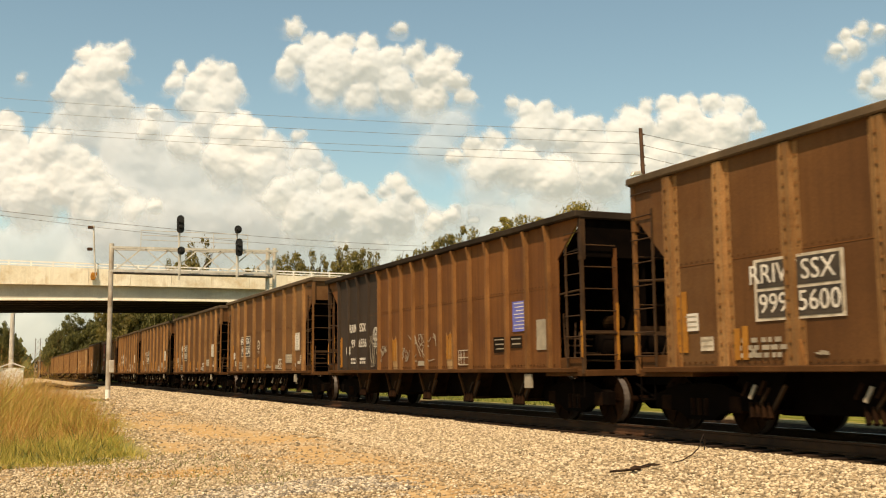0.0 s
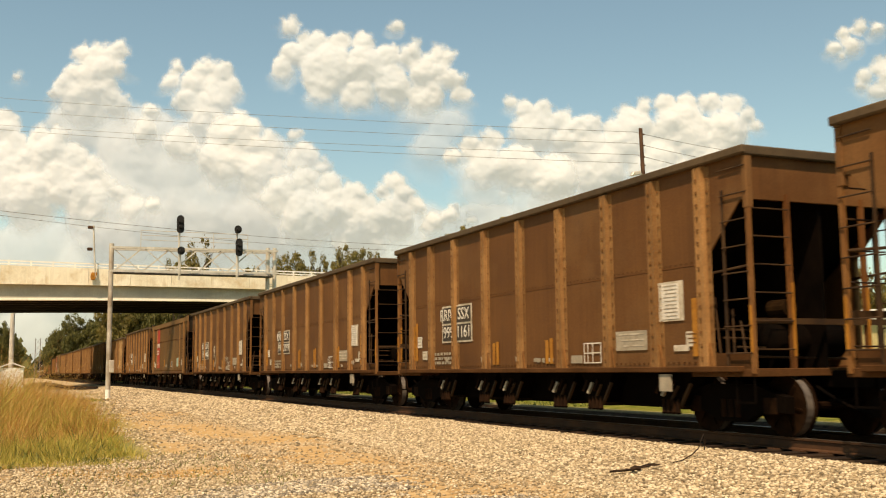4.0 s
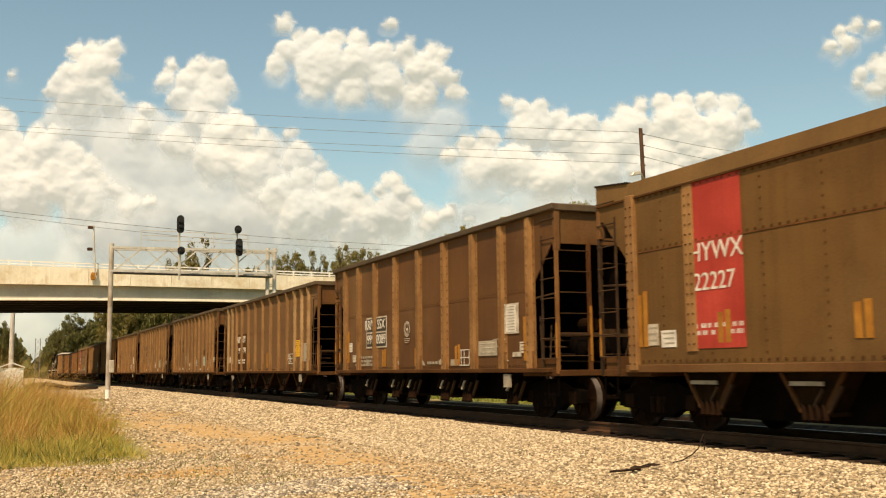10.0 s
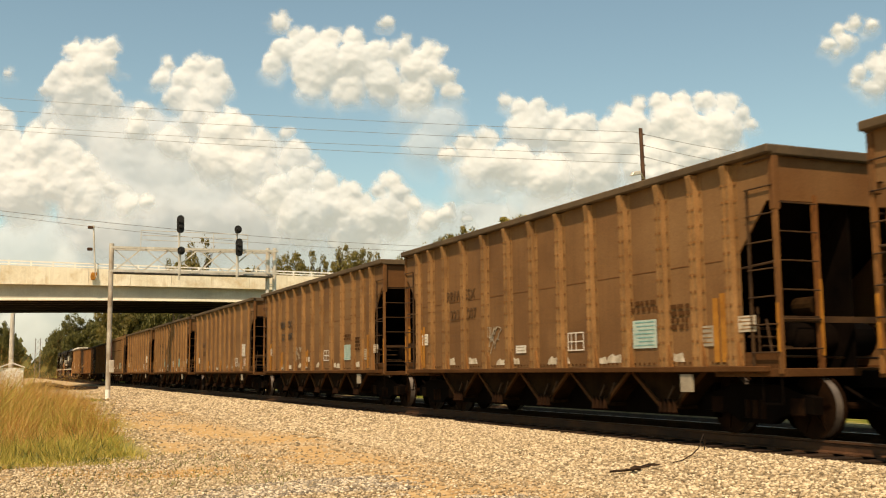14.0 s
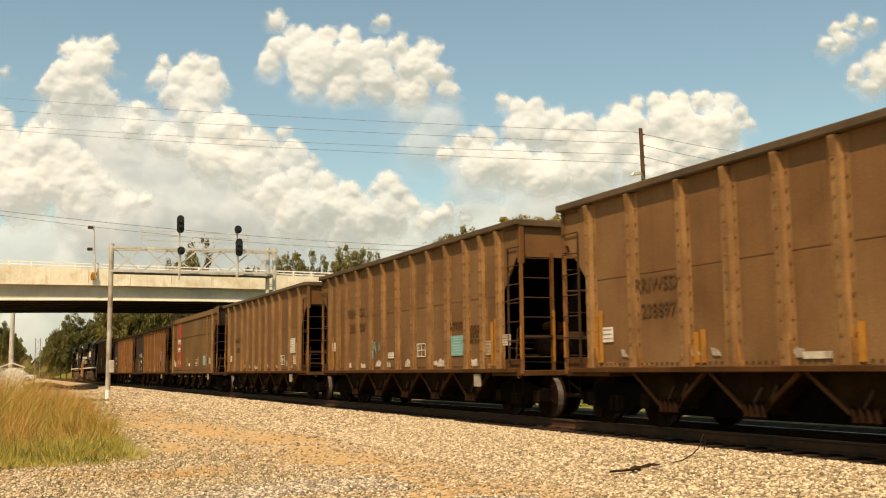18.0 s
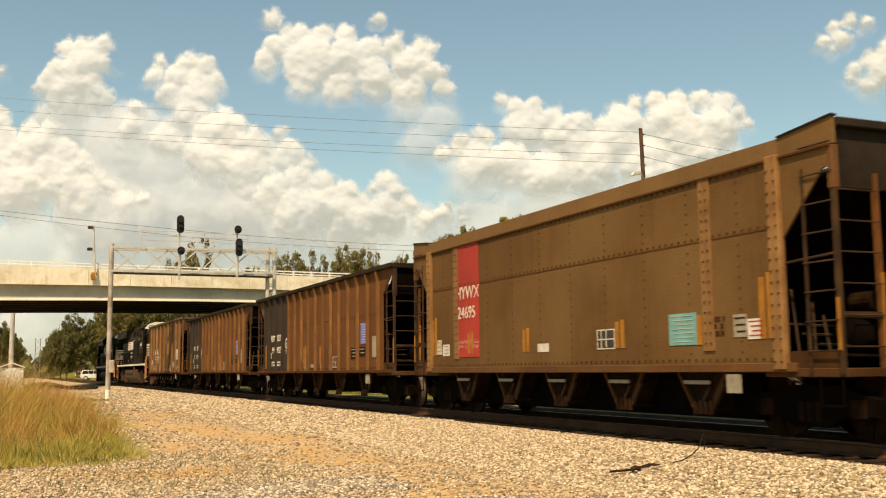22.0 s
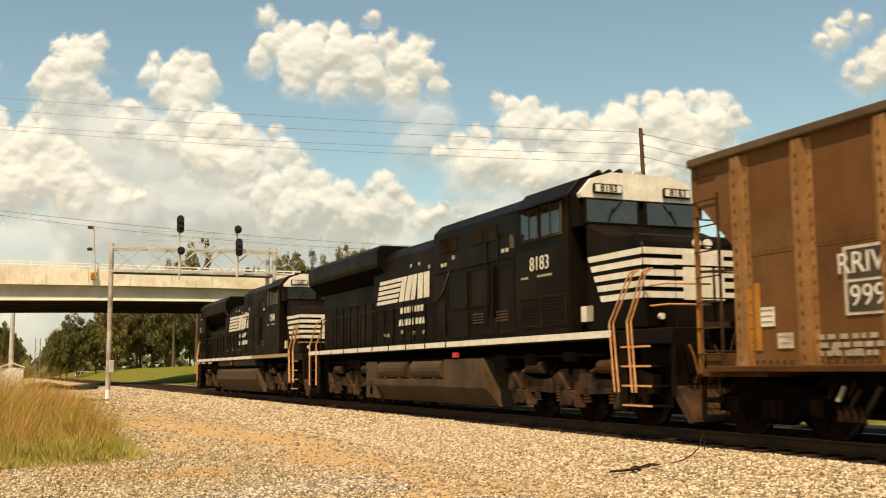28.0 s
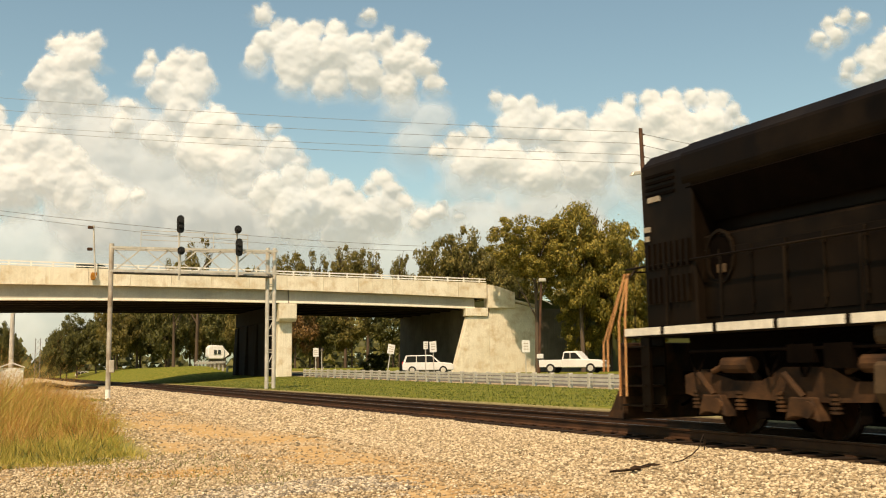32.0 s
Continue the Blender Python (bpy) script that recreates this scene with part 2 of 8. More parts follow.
M_WIRE = surface("cable", (0.16, 0.15, 0.14), (0.24, 0.23, 0.21), 4.0, 0.6, 0.0, 30)
M_SIGNAL = surface("signal_black", (0.010, 0.010, 0.010), (0.028, 0.026, 0.024), 3.0, 0.5, 0.05, 40)
M_HUT = surface("hut_white", (0.74, 0.72, 0.66), (0.84, 0.82, 0.76), 1.0, 0.6, 0.05, 30, streak=0.3)
M_BARK = surface("bark", (0.060, 0.042, 0.028), (0.140, 0.100, 0.068), 3.0, 0.95, 0.4, 12)
M_CARWHITE = surface("white_car_paint", (0.62, 0.60, 0.56), (0.72, 0.70, 0.66), 0.8, 0.25, 0.0, 30)
M_TYRE = surface("tyre", (0.015, 0.014, 0.013), (0.03, 0.028, 0.026), 5.0, 0.8, 0.1, 40)
M_TRUCKYELLOW = surface("yellow_box_body", (0.80, 0.46, 0.02), (0.88, 0.54, 0.03), 0.8, 0.4, 0.0, 30)
M_DARKCAR = surface("dark_green_car_paint", (0.012, 0.022, 0.018), (0.022, 0.035, 0.028), 1.0, 0.2, 0.0, 30)
M_BRICKPALE = surface("pale_yellow_siding", (0.55, 0.44, 0.20), (0.66, 0.55, 0.28), 0.6, 0.8, 0.06, 20, streak=0.2)
M_BLUEBAND = surface("blue_band", (0.08, 0.14, 0.22), (0.12, 0.19, 0.28), 1.0, 0.6, 0.04, 30)


def leaf_material(name, a, b, c):
    m = bpy.data.materials.new(name)
    m.use_nodes = True
    nt = m.node_tree
    bsdf = nt.nodes["Principled BSDF"]
    geo = nt.nodes.new("ShaderNodeNewGeometry")
    ramp = nt.nodes.new("ShaderNodeValToRGB")
    ramp.color_ramp.elements[0].color, ramp.color_ramp.elements[1].color = (*a, 1), (*c, 1)
    mid = ramp.color_ramp.elements.new(0.55)
    mid.color = (*b, 1)
    nt.links.new(geo.outputs["Random Per Island"], ramp.inputs[0])
    nt.links.new(ramp.outputs[0], bsdf.inputs["Base Color"])
    bsdf.inputs["Roughness"].default_value = 0.65
    tr = nt.nodes.new("ShaderNodeBsdfTranslucent")
    nt.links.new(ramp.outputs[0], tr.inputs["Color"])
    mix = nt.nodes.new("ShaderNodeMixShader")
    mix.inputs[0].default_value = 0.35
    nt.links.new(bsdf.outputs[0], mix.inputs[1])
    nt.links.new(tr.outputs[0], mix.inputs[2])
    nt.links.new(mix.outputs[0], nt.nodes["Material Output"].inputs["Surface"])
    return m


M_LEAF = leaf_material("leaves_green", (0.100, 0.090, 0.012), (0.215, 0.178, 0.024), (0.40, 0.29, 0.050))
M_LEAF_OLIVE = leaf_material("leaves_olive", (0.085, 0.075, 0.014), (0.165, 0.138, 0.028), (0.29, 0.22, 0.056))
M_LEAF_DARK = leaf_material("leaves_dark", (0.046, 0.050, 0.010), (0.100, 0.100, 0.020), (0.180, 0.160, 0.036))
M_LEAF_AUTUMN = leaf_material("leaves_autumn", (0.10, 0.055, 0.015), (0.20, 0.11, 0.030), (0.30, 0.17, 0.05))
M_GRASS = leaf_material("dry_tall_grass", (0.30, 0.140, 0.026), (0.50, 0.265, 0.056), (0.68, 0.43, 0.14))
M_SEED = leaf_material("seed_stalks", (0.25, 0.105, 0.024), (0.44, 0.205, 0.048), (0.60, 0.33, 0.095))
M_LAWN = leaf_material("lawn_blades", (0.085, 0.112, 0.018), (0.135, 0.155, 0.026), (0.20, 0.195, 0.042))
M_VERGE = leaf_material("verge_blades", (0.25, 0.235, 0.036), (0.42, 0.345, 0.060), (0.60, 0.44, 0.11))
M_WEED = leaf_material("weed_leaves", (0.055, 0.068, 0.012), (0.11, 0.125, 0.022), (0.20, 0.19, 0.04))
M_STONE = leaf_material("ballast_stones", (0.14, 0.104, 0.060), (0.385, 0.292, 0.172), (0.66, 0.545, 0.375))
M_STONE_GREY = leaf_material("old_grey_stones", (0.10, 0.080, 0.056), (0.29, 0.240, 0.172), (0.68, 0.58, 0.43))
for mm in (M_STONE, M_STONE_GREY):
    nt = mm.node_tree
    nt.links.new(nt.nodes["Principled BSDF"].outputs[0], nt.nodes["Material Output"].inputs["Surface"])
    nt.nodes["Principled BSDF"].inputs["Roughness"].default_value = 0.9


def lattice(seed, u, v):
    """Smooth random field of unit grain."""
    g = np.random.default_rng(seed).random((64, 64))
    iu, iv = np.floor(u).astype(int), np.floor(v).astype(int)
    fu, fv = u - iu, v - iv
    fu, fv = fu * fu * (3 - 2 * fu), fv * fv * (3 - 2 * fv)
    a, b, c, d = (g[(iu + i) % 64, (iv + j) % 64] for i, j in ((0, 0), (1, 0), (0, 1), (1, 1)))
    return (a * (1 - fu) + b * fu) * (1 - fv) + (c * (1 - fu) + d * fu) * fv


def billow(seed, u, v, octaves):
    out, amp, tot = 0.0, 1.0, 0.0
    for k in range(octaves):
        out = out + amp * lattice(seed + k, u * 2.03 ** k + 5.3 * k, v * 2.03 ** k + 2.9 * k)
        tot += amp
        amp *= 0.55
    return out / tot - 0.5


def step(a, b, v):
    t = np.clip((np.asarray(v, float) - a) / (b - a), 0, 1)
    return t * t * (3 - 2 * t)


def ground_z(x, y):
    x, y = np.asarray(x, float), np.asarray(y, float)
    a = x - 11.67
    bed = 0.27 * (1 - step(2.0, 5.2, -a)) + 0.15 * step(1.5, 3.5, a)
    road = np.clip(0.52 + (y - 42) * 0.0085, 0.30, 1.15)
    rise = (road - 0.42) * step(15.2, 26.6, x) + (1.12 - road) * step(27.5, 33, x) * step(20, 60, y)
    far = step(116, 140, y) * (1 - step(230, 330, y)) * (1.25 * step(13.8, 21.5, x) - 0.5 * step(24, 30, x))
    heap = 0.65 * np.exp(-((x - 4.6) / 2.2) ** 2 - ((y - 116) / 7.0) ** 2)
    soft = 0.05 * np.sin(x * 0.9 + 1.3 * np.sin(y * 0.21)) * np.sin(y * 0.33 + x * 0.2) * (1 - step(5, 6.4, x))
    return bed + rise + far + heap + soft * (1 - step(150, 200, y))


def bare(x, y):
    """Where trodden dirt lies bare of stones: 0 to 1."""
    x, y = np.asarray(x, float), np.asarray(y, float)
    ragged = billow(301, x / 1.7, y / 2.6, 5) * 3.2 + billow(311, x / 0.5, y / 0.6, 3) * 1.0
    wide = 0.85 + 0.045 * np.clip(y - 13, 0, 40)
    middle = 5.65 + 0.3 * np.sin(y * 0.35) - 0.025 * (y - 12)
    band = 1.15 - np.abs(x - middle) / wide
    foot = 1.1 - np.abs(y - 16.6 - 0.35 * np.sin(x * 2.1)) / 0.9 - 3 * step(3.0, 4.6, x)
    side = 1.0 - np.abs(x - 3.1 - 0.045 * (y - 19)) / (0.7 + 0.02 * (y - 18)) - 4 * (1 - step(17.5, 20, y))
    f = np.maximum(np.maximum(band, foot), side) + ragged + 0.05
    return np.clip(step(-0.35, 1.35, f), 0, 1) * (1 - step(7.2, 8.2, x)) * step(8.0, 10.0, y)


def gradient_axis(lo, hi, st, far):
    core = np.arange(lo, hi + st / 2, st)
    return np.concatenate([[-far, -far / 3, -far / 8, lo - 60, lo - 25, lo - 8], core, [hi + 8, hi + 25, hi + 60, far / 8 + hi, far / 3, far]])


gx = np.union1d(gradient_axis(-14, 62, 0.55, 4500), np.arange(-0.5, 9.0, 0.14))
gy = np.union1d(gradient_axis(-14, 150, 0.8, 4500), np.arange(8.5, 30.0, 0.17))
GX, GY = np.meshgrid(gx, gy)
GZ = ground_z(GX, GY)
bm_verts = np.stack([GX.ravel(), GY.ravel(), GZ.ravel()], 1)
nx, ny = len(gx), len(gy)
quads = [(j * nx + i, j * nx + i + 1, (j + 1) * nx + i + 1, (j + 1) * nx + i) for j in range(ny - 1) for i in range(nx - 1)]
me = bpy.data.meshes.new("ground")
me.from_pydata(bm_verts.tolist(), [], quads)
green = step(14.9, 15.4, GX) * (1 - step(26.8, 27.3, GX) * (1 - step(34, 38, GX)) * (1 - step(125, 130, GY)))
patch = (1 - step(1.9, 3.2, GX - (GY - 19) * 0.075)) * step(18.3, 19.6, GY) * (1 - step(70, 90, GY))
far_green = step(120, 135, GY) * step(13.5, 14.5, GX)
green = np.clip(np.maximum(np.maximum(green, patch), far_green), 0, 1)
dirt = bare(GX, GY)
# dark track strip: oily ballast plus the train's shade put into the colour
oil_and_shade = step(9.7, 10.4, GX) * (1 - step(14.7, 15.3, GX))
att = me.attributes.new("grassy", "FLOAT", "POINT")
att.data.foreach_set("value", green.ravel().astype(np.float32))
att = me.attributes.new("dirty", "FLOAT", "POINT")
att.data.foreach_set("value", dirt.ravel().astype(np.float32))

att = me.attributes.new("oil_and_shade", "FLOAT", "POINT")
att.data.foreach_set("value", oil_and_shade.ravel().astype(np.float32))


def ground_material():
    m = bpy.data.materials.new("gravel_dirt_and_grass")
    m.use_nodes = True
    nt = m.node_tree
    bsdf = nt.nodes["Principled BSDF"]
    tc = nt.nodes.new("ShaderNodeTexCoord")
    vo = nt.nodes.new("ShaderNodeTexVoronoi")
    vo.inputs["Scale"].default_value = 11.0
    nt.links.new(tc.outputs["Object"], vo.inputs["Vector"])
    sep = nt.nodes.new("ShaderNodeSeparateColor")
    nt.links.new(vo.outputs["Color"], sep.inputs[0])

    def ramp(src, stops):
        r = nt.nodes.new("ShaderNodeValToRGB")
        els = r.color_ramp.elements
        els[0].position, els[0].color = stops[0][0], (*stops[0][1], 1)
        els[1].position, els[1].color = stops[-1][0], (*stops[-1][1], 1)
        for p, c in stops[1:-1]:
            els.new(p).color = (*c, 1)
        nt.links.new(src, r.inputs[0])
        return r.outputs[0]

    def noise_of(sc, det):
        n = nt.nodes.new("ShaderNodeTexNoise")
        n.inputs["Scale"].default_value, n.inputs["Detail"].default_value = sc, det
        nt.links.new(tc.outputs["Object"], n.inputs["Vector"])
        return n.outputs["Fac"]

    def mix(f, a, b):
        x = nt.nodes.new("ShaderNodeMix")
        x.data_type = "RGBA"
        nt.links.new(f, x.inputs[0])
        nt.links.new(a, x.inputs[6])
        nt.links.new(b, x.inputs[7])
        return x.outputs[2]

    def attr(n):
        a = nt.nodes.new("ShaderNodeAttribute")
        a.attribute_name = n
        return a.outputs["Fac"]

    def math_of(op, a, b):
        x = nt.nodes.new("ShaderNodeMath")
        x.operation, x.use_clamp = op, True
        for s, v in ((x.inputs[0], a), (x.inputs[1], b)):
            if isinstance(v, float):
                s.default_value = v
            else:
                nt.links.new(v, s)
        return x.outputs[0]

    stones = ramp(sep.outputs[0], [(0.0, (0.25, 0.185, 0.112)), (0.45, (0.40, 0.305, 0.188)), (1.0, (0.58, 0.47, 0.32))])
    soil = ramp(noise_of(6.0, 8), [(0.3, (0.34, 0.20, 0.080)), (0.55, (0.47, 0.31, 0.145)), (0.75, (0.56, 0.42, 0.24))])
    grass = ramp(noise_of(2.5, 8), [(0.3, (0.080, 0.098, 0.015)), (0.5, (0.135, 0.145, 0.025)), (0.72, (0.26, 0.21, 0.058))])
    d = math_of("ADD", attr("dirty"), 0.12)
    big = noise_of(0.55, 5)
    d2 = math_of("MULTIPLY", d, math_of("ADD", math_of("MULTIPLY", math_of("SUBTRACT", big, 0.35), 2.2), 0.55))
    col = mix(d2, stones, soil)
    # near-black bed colour, oil and train shade together
    bed_dark = ramp(sep.outputs[0], [(0.0, (0.008, 0.0045, 0.0025)), (1.0, (0.045, 0.026, 0.014))])
    col = mix(attr("oil_and_shade"), col, bed_dark)
    col = mix(attr("grassy"), col, grass)
    nt.links.new(col, bsdf.inputs["Base Color"])
    bsdf.inputs["Roughness"].default_value = 0.95
    bsdf.inputs["Specular IOR Level"].default_value = 0.02
    bp = nt.nodes.new("ShaderNodeBump")
    bp.inputs["Strength"].default_value, bp.inputs["Distance"].default_value = 0.6, 0.05
    bp.invert = True
    nt.links.new(vo.outputs["Distance"], bp.inputs["Height"])
    nt.links.new(bp.outputs[0], bsdf.inputs["Normal"])
    return m


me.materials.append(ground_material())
me.shade_smooth()
ground = tagged(new("ground", me), "gravel and dirt ground with grassy embankment", "ground", kind="structure")


def scatter(name, pts, base, tris, sizes, material, label, category, squash=1.0, seed=3, upright=False):
    """Many small pieces as one mesh: base is an (n, 3) shape, turned, scaled and set down at pts."""
    g = np.random.default_rng(seed)
    n, k = len(pts), len(base)
    ang = g.uniform(0, math.tau, n)
    c, s = np.cos(ang), np.sin(ang)
    jit = base[None] * (1 + g.normal(0, 0.16, (n, k, 1))) * np.asarray(sizes)[:, None, None] if not upright else base[None] * np.asarray(sizes)[:, None, :]
    if not upright:
        tilt = g.uniform(-0.7, 0.7, n)
        y, z = jit[:, :, 1].copy(), jit[:, :, 2].copy()
        jit[:, :, 1] = y * np.cos(tilt)[:, None] - z * np.sin(tilt)[:, None]
        jit[:, :, 2] = (y * np.sin(tilt)[:, None] + z * np.cos(tilt)[:, None]) * squash
    else:
        bend = g.normal(0, 0.55, (n, 2))
        jit[:, :, 0] += bend[:, :1] * jit[:, :, 2]
        jit[:, :, 1] += bend[:, 1:] * jit[:, :, 2]
    out = np.empty_like(jit)
    out[:, :, 0] = jit[:, :, 0] * c[:, None] - jit[:, :, 1] * s[:, None]
    out[:, :, 1] = jit[:, :, 0] * s[:, None] + jit[:, :, 1] * c[:, None]
    out[:, :, 2] = jit[:, :, 2]
    out += np.asarray(pts)[:, None, :]
    faces = (np.asarray(tris)[None] + (np.arange(n) * k)[:, None, None]).reshape(-1, 3)
    mesh = bpy.data.meshes.new(name)
    mesh.vertices.add(n * k)
    mesh.vertices.foreach_set("co", out.reshape(-1).astype(np.float32))
    mesh.loops.add(faces.size)
    mesh.loops.foreach_set("vertex_index", faces.reshape(-1).astype(np.int32))
    mesh.polygons.add(len(faces))
    mesh.polygons.foreach_set("loop_start", (np.arange(len(faces)) * 3).astype(np.int32))
    mesh.update(calc_edges=True)
    mesh.materials.append(material)
    return tagged(new(name, mesh), label, category, kind="stuff")


OCTA = np.array([(1, 0, 0), (-1, 0, 0), (0, 1, 0), (0, -1, 0), (0, 0, 0.75), (0, 0, -0.75), (0.6, 0.6, 0.35), (-0.6, 0.55, 0.3)], float)
OCTA_T = [(0, 6, 4), (6, 2, 4), (2, 7, 4), (7, 1, 4), (1, 3, 4), (3, 0, 4), (0, 3, 5), (3, 1, 5), (1, 7, 5), (7, 2, 5), (2, 6, 5), (6, 0, 5)]
gen = np.random.default_rng(11)


def stones(n, fx, fy, lo, hi, name, seed, lift=0.3, grey=False):
    y = fy(gen.random(n))
    x = fx(gen.random(n), y)
    keep = gen.random(n) < (step(-0.02, 0.12, billow(331, x / 1.5, y / 0.9, 4)) if grey else 1 - 0.88 * bare(x, y) ** 0.8)
    x, y = x[keep], y[keep]
    sz = gen.uniform(lo, hi, len(x))
    pts = np.stack([x, y, ground_z(x, y) + sz * lift], 1)
    return scatter(name, pts, OCTA, OCTA_T, sz, M_STONE_GREY if grey else M_STONE, "old grey gravel stones by the path" if grey else "pale angular ballast stones beside the rails", "gravel", 0.8, seed)


# shoulder of the track, close by; then the foreground and the far shoulder
stones(38000, lambda r, y: 6.9 + r * 3.35, lambda r: 7.5 + 16 * r, 0.020, 0.040, "ballast", 5)
stones(22000, lambda r, y: 6.6 + r * 3.7, lambda r: 23 + 40 * r ** 1.3, 0.030, 0.058, "ballast", 6)
stones(22000, lambda r, y: 0.0 + r * 7.2, lambda r: 10.5 + 9 * r, 0.013, 0.032, "gravel", 7)
stones(12000, lambda r, y: 2.6 + r * 4.6 + (y - 19) * 0.03, lambda r: 19 + 30 * r, 0.018, 0.042, "gravel", 8)
stones(16000, lambda r, y: 2.6 + r * 7.6, lambda r: 40 + 60 * r, 0.045, 0.085, "gravel", 10)
stones(9000, lambda r, y: 0.0 + r * 6.0, lambda r: 10.6 + 3.4 * r, 0.016, 0.040, "gravel", 9, grey=True)


BLADE = np.array([(-0.5, 0, 0), (0.5, 0, 0), (0.22, 0.05, 0.6), (-0.22, 0.05, 0.6), (0, 0.22, 1.0)], float)
BLADE_T = [(0, 1, 2), (0, 2, 3), (3, 2, 4)]


def blades(n, fx, fy, height, width, material, name, label, seed, patch=None):
    """Blades of grass; patch: (seed, grain, least), to grow them in clumps only."""
    y = fy(gen.random(n))
    x = fx(gen.random(n), y)
    if patch:
        keep = billow(patch[0], x / patch[1], y / patch[1], 3) + gen.normal(0, 0.05, n) > patch[2]
        x, y, n = x[keep], y[keep], int(keep.sum())
    h = height(x, y) * gen.uniform(0.45, 1.2, n)
    pts = np.stack([x, y, ground_z(x, y) - 0.01], 1)
    sizes = np.stack([np.full(n, width) * gen.uniform(0.7, 1.4, n), h, h], 1)
    return scatter(name, pts, BLADE, BLADE_T, sizes, material, label, "grass", seed=seed, upright=True)


def verge_edge(y):
    return 2.15 + (y - 19) * 0.06 + 0.35 * np.sin(y * 1.7) + 0.2 * np.sin(y * 4.1)


def verge(r, y):
    return -7 + r * (verge_edge(y) + 7)


def tall(x, y):
    clump = 0.72 + 2.1 * billow(401, x / 0.8, y / 1.1, 4)
    return (0.26 + 1.52 * step(19.3, 28, y)) * (0.30 + 0.70 * step(-0.3, 3.2, verge_edge(y) - x)) * np.clip(clump, 0.22, 1.45)


DRY, GREEN, SEED = "tall dry golden grass on the verge", "green grass among the dry stalks", "reddish brown seed stalks above the dry grass"
blades(26000, verge, lambda r: 19.6 + 40 * r ** 1.5, tall, 0.012, M_GRASS, "tall_grass", DRY, 21)
blades(30000, verge, lambda r: 20.0 + 34 * r ** 1.5, lambda x, y: tall(x, y) * 1.15, 0.010, M_SEED, "seed_stalks", SEED, 26, (411, 1.1, 0.02))
blades(30000, verge, lambda r: 18.6 + 22 * r ** 1.6, lambda x, y: tall(x, y) * 0.95, 0.015, M_VERGE, "green_grass", GREEN, 25, (421, 1.3, 0.0))
blades(16000, verge, lambda r: 18.2 + 4.6 * r ** 1.4, lambda x, y: (0.16 + 0.30 * step(18.4, 21, y)) * np.clip(0.7 + 1.6 * billow(431, x / 0.6, y / 0.6, 3), 0.3, 1.5), 0.013, M_VERGE, "green_grass", "green grass at the foot of the verge", 22)
blades(5000, verge, lambda r: 18.0 + 5.5 * r ** 1.3, lambda x, y: 0.14 + 0.34 * step(18.6, 22, y), 0.026, M_WEED, "weeds", "dark green broad-leaved weeds in the verge", 27, (441, 0.8, 0.06))
blades(4000, lambda r, y: -2 + r * 6.2, lambda r: 15.6 + 3.2 * r, lambda x, y: 0.05 + 0.05 * step(17, 18.6, y) + 0.0 * x, 0.016, M_GRASS, "dry_tufts", "thin dry grass in the dirt", 28, (451, 0.9, 0.0))
blades(26000, lambda r, y: 15.2 + r * 11.5, lambda r: 26 + 72 * r, lambda x, y: 0.07 + 0.03 * np.sin(x * 2 + y), 0.05, M_LAWN, "embankment_grass", "short green grass on the embankment", 23)
blades(700, lambda r, y: 0.5 + r * 3.6, lambda r: 13.0 + 7 * r, lambda x, y: 0.09 + 0.0 * x, 0.02, M_LAWN, "grass_tufts", "thin green grass in the gravel", 24)

# track
track = thing("railway_track", Matrix(), "rusty steel rails on dark timber sleepers in ballast", "railway track", kind="structure")
for s in (-1, 1):
    o = [(-0.07, -0.18), (0.07, -0.18), (0.07, -0.165), (0.012, -0.145), (0.012, -0.045), (0.036, -0.035), (0.036, -0.004), (-0.036, -0.004), (-0.036, -0.035), (-0.012, -0.045), (-0.012, -0.145), (-0.07, -0.165)]
    r = part("rail", X([(11.67 + s * 0.755 + u, 0.49 + v) for u, v in o], "y", -60, 900), M_RAIL, track, "rusty steel rail")
    part("rail_head", B(11.67 + s * 0.755 - 0.034, 11.67 + s * 0.755 + 0.034, -60, 900, 0.486, 0.490), M_RAILHEAD, r, "worn rail head")
tie = mesh_of(B(-1.3, 1.3, -0.115, 0.115, -0.17, 0.0, 0.012), "sleeper", M_TIE)
plate = mesh_of(B(-0.16, 0.16, -0.09, 0.09, 0.0, 0.018), "tie_plate", M_RAIL)
for k in range(150):
    t = part("sleeper", tie, None, track)
    t.location = (11.67 + 0.02 * math.sin(k * 2.3), 4 + k * 0.52, 0.302)
    t.rotation_euler = (0, 0, 0.012 * math.sin(k * 1.7))
    for s in (-1, 1):
        p = part("tie_plate", plate, None, t)
        p.location = (s * 0.755, 0, 0)
bm = bmesh.new()
for k in range(260):
    block(bm, 10.37, 12.97, 82 + k * 0.52, 82.23 + k * 0.52, 0.13, 0.30)
tagged(part("far_sleepers", bm, M_TIE, track), kind="stuff")

# debris by the track
def scrap(points, r, name, label):
    bm = bmesh.new()
    sweep(bm, points, r, 6)
    return tagged(part(name, bm, M_TIE, None), label, "debris")


z0 = float(ground_z(8.0, 11.8))
branch = scrap([(7.62, 11.92, z0 + 0.03), (7.85, 11.80, z0 + 0.05), (8.02, 11.82, z0 + 0.07), (8.30, 11.98, z0 + 0.09), (8.45, 12.02, z0 + 0.08)], 0.017, "broken_branch", "dark broken branch lying on the ballast")
fork = bmesh.new()
sweep(fork, [(7.98, 11.80, z0 + 0.06), (8.10, 11.72, z0 + 0.10), (8.30, 11.72, z0 + 0.11)], 0.012, 6)
part("side_twig", fork, M_TIE, branch)
knot = bmesh.new()
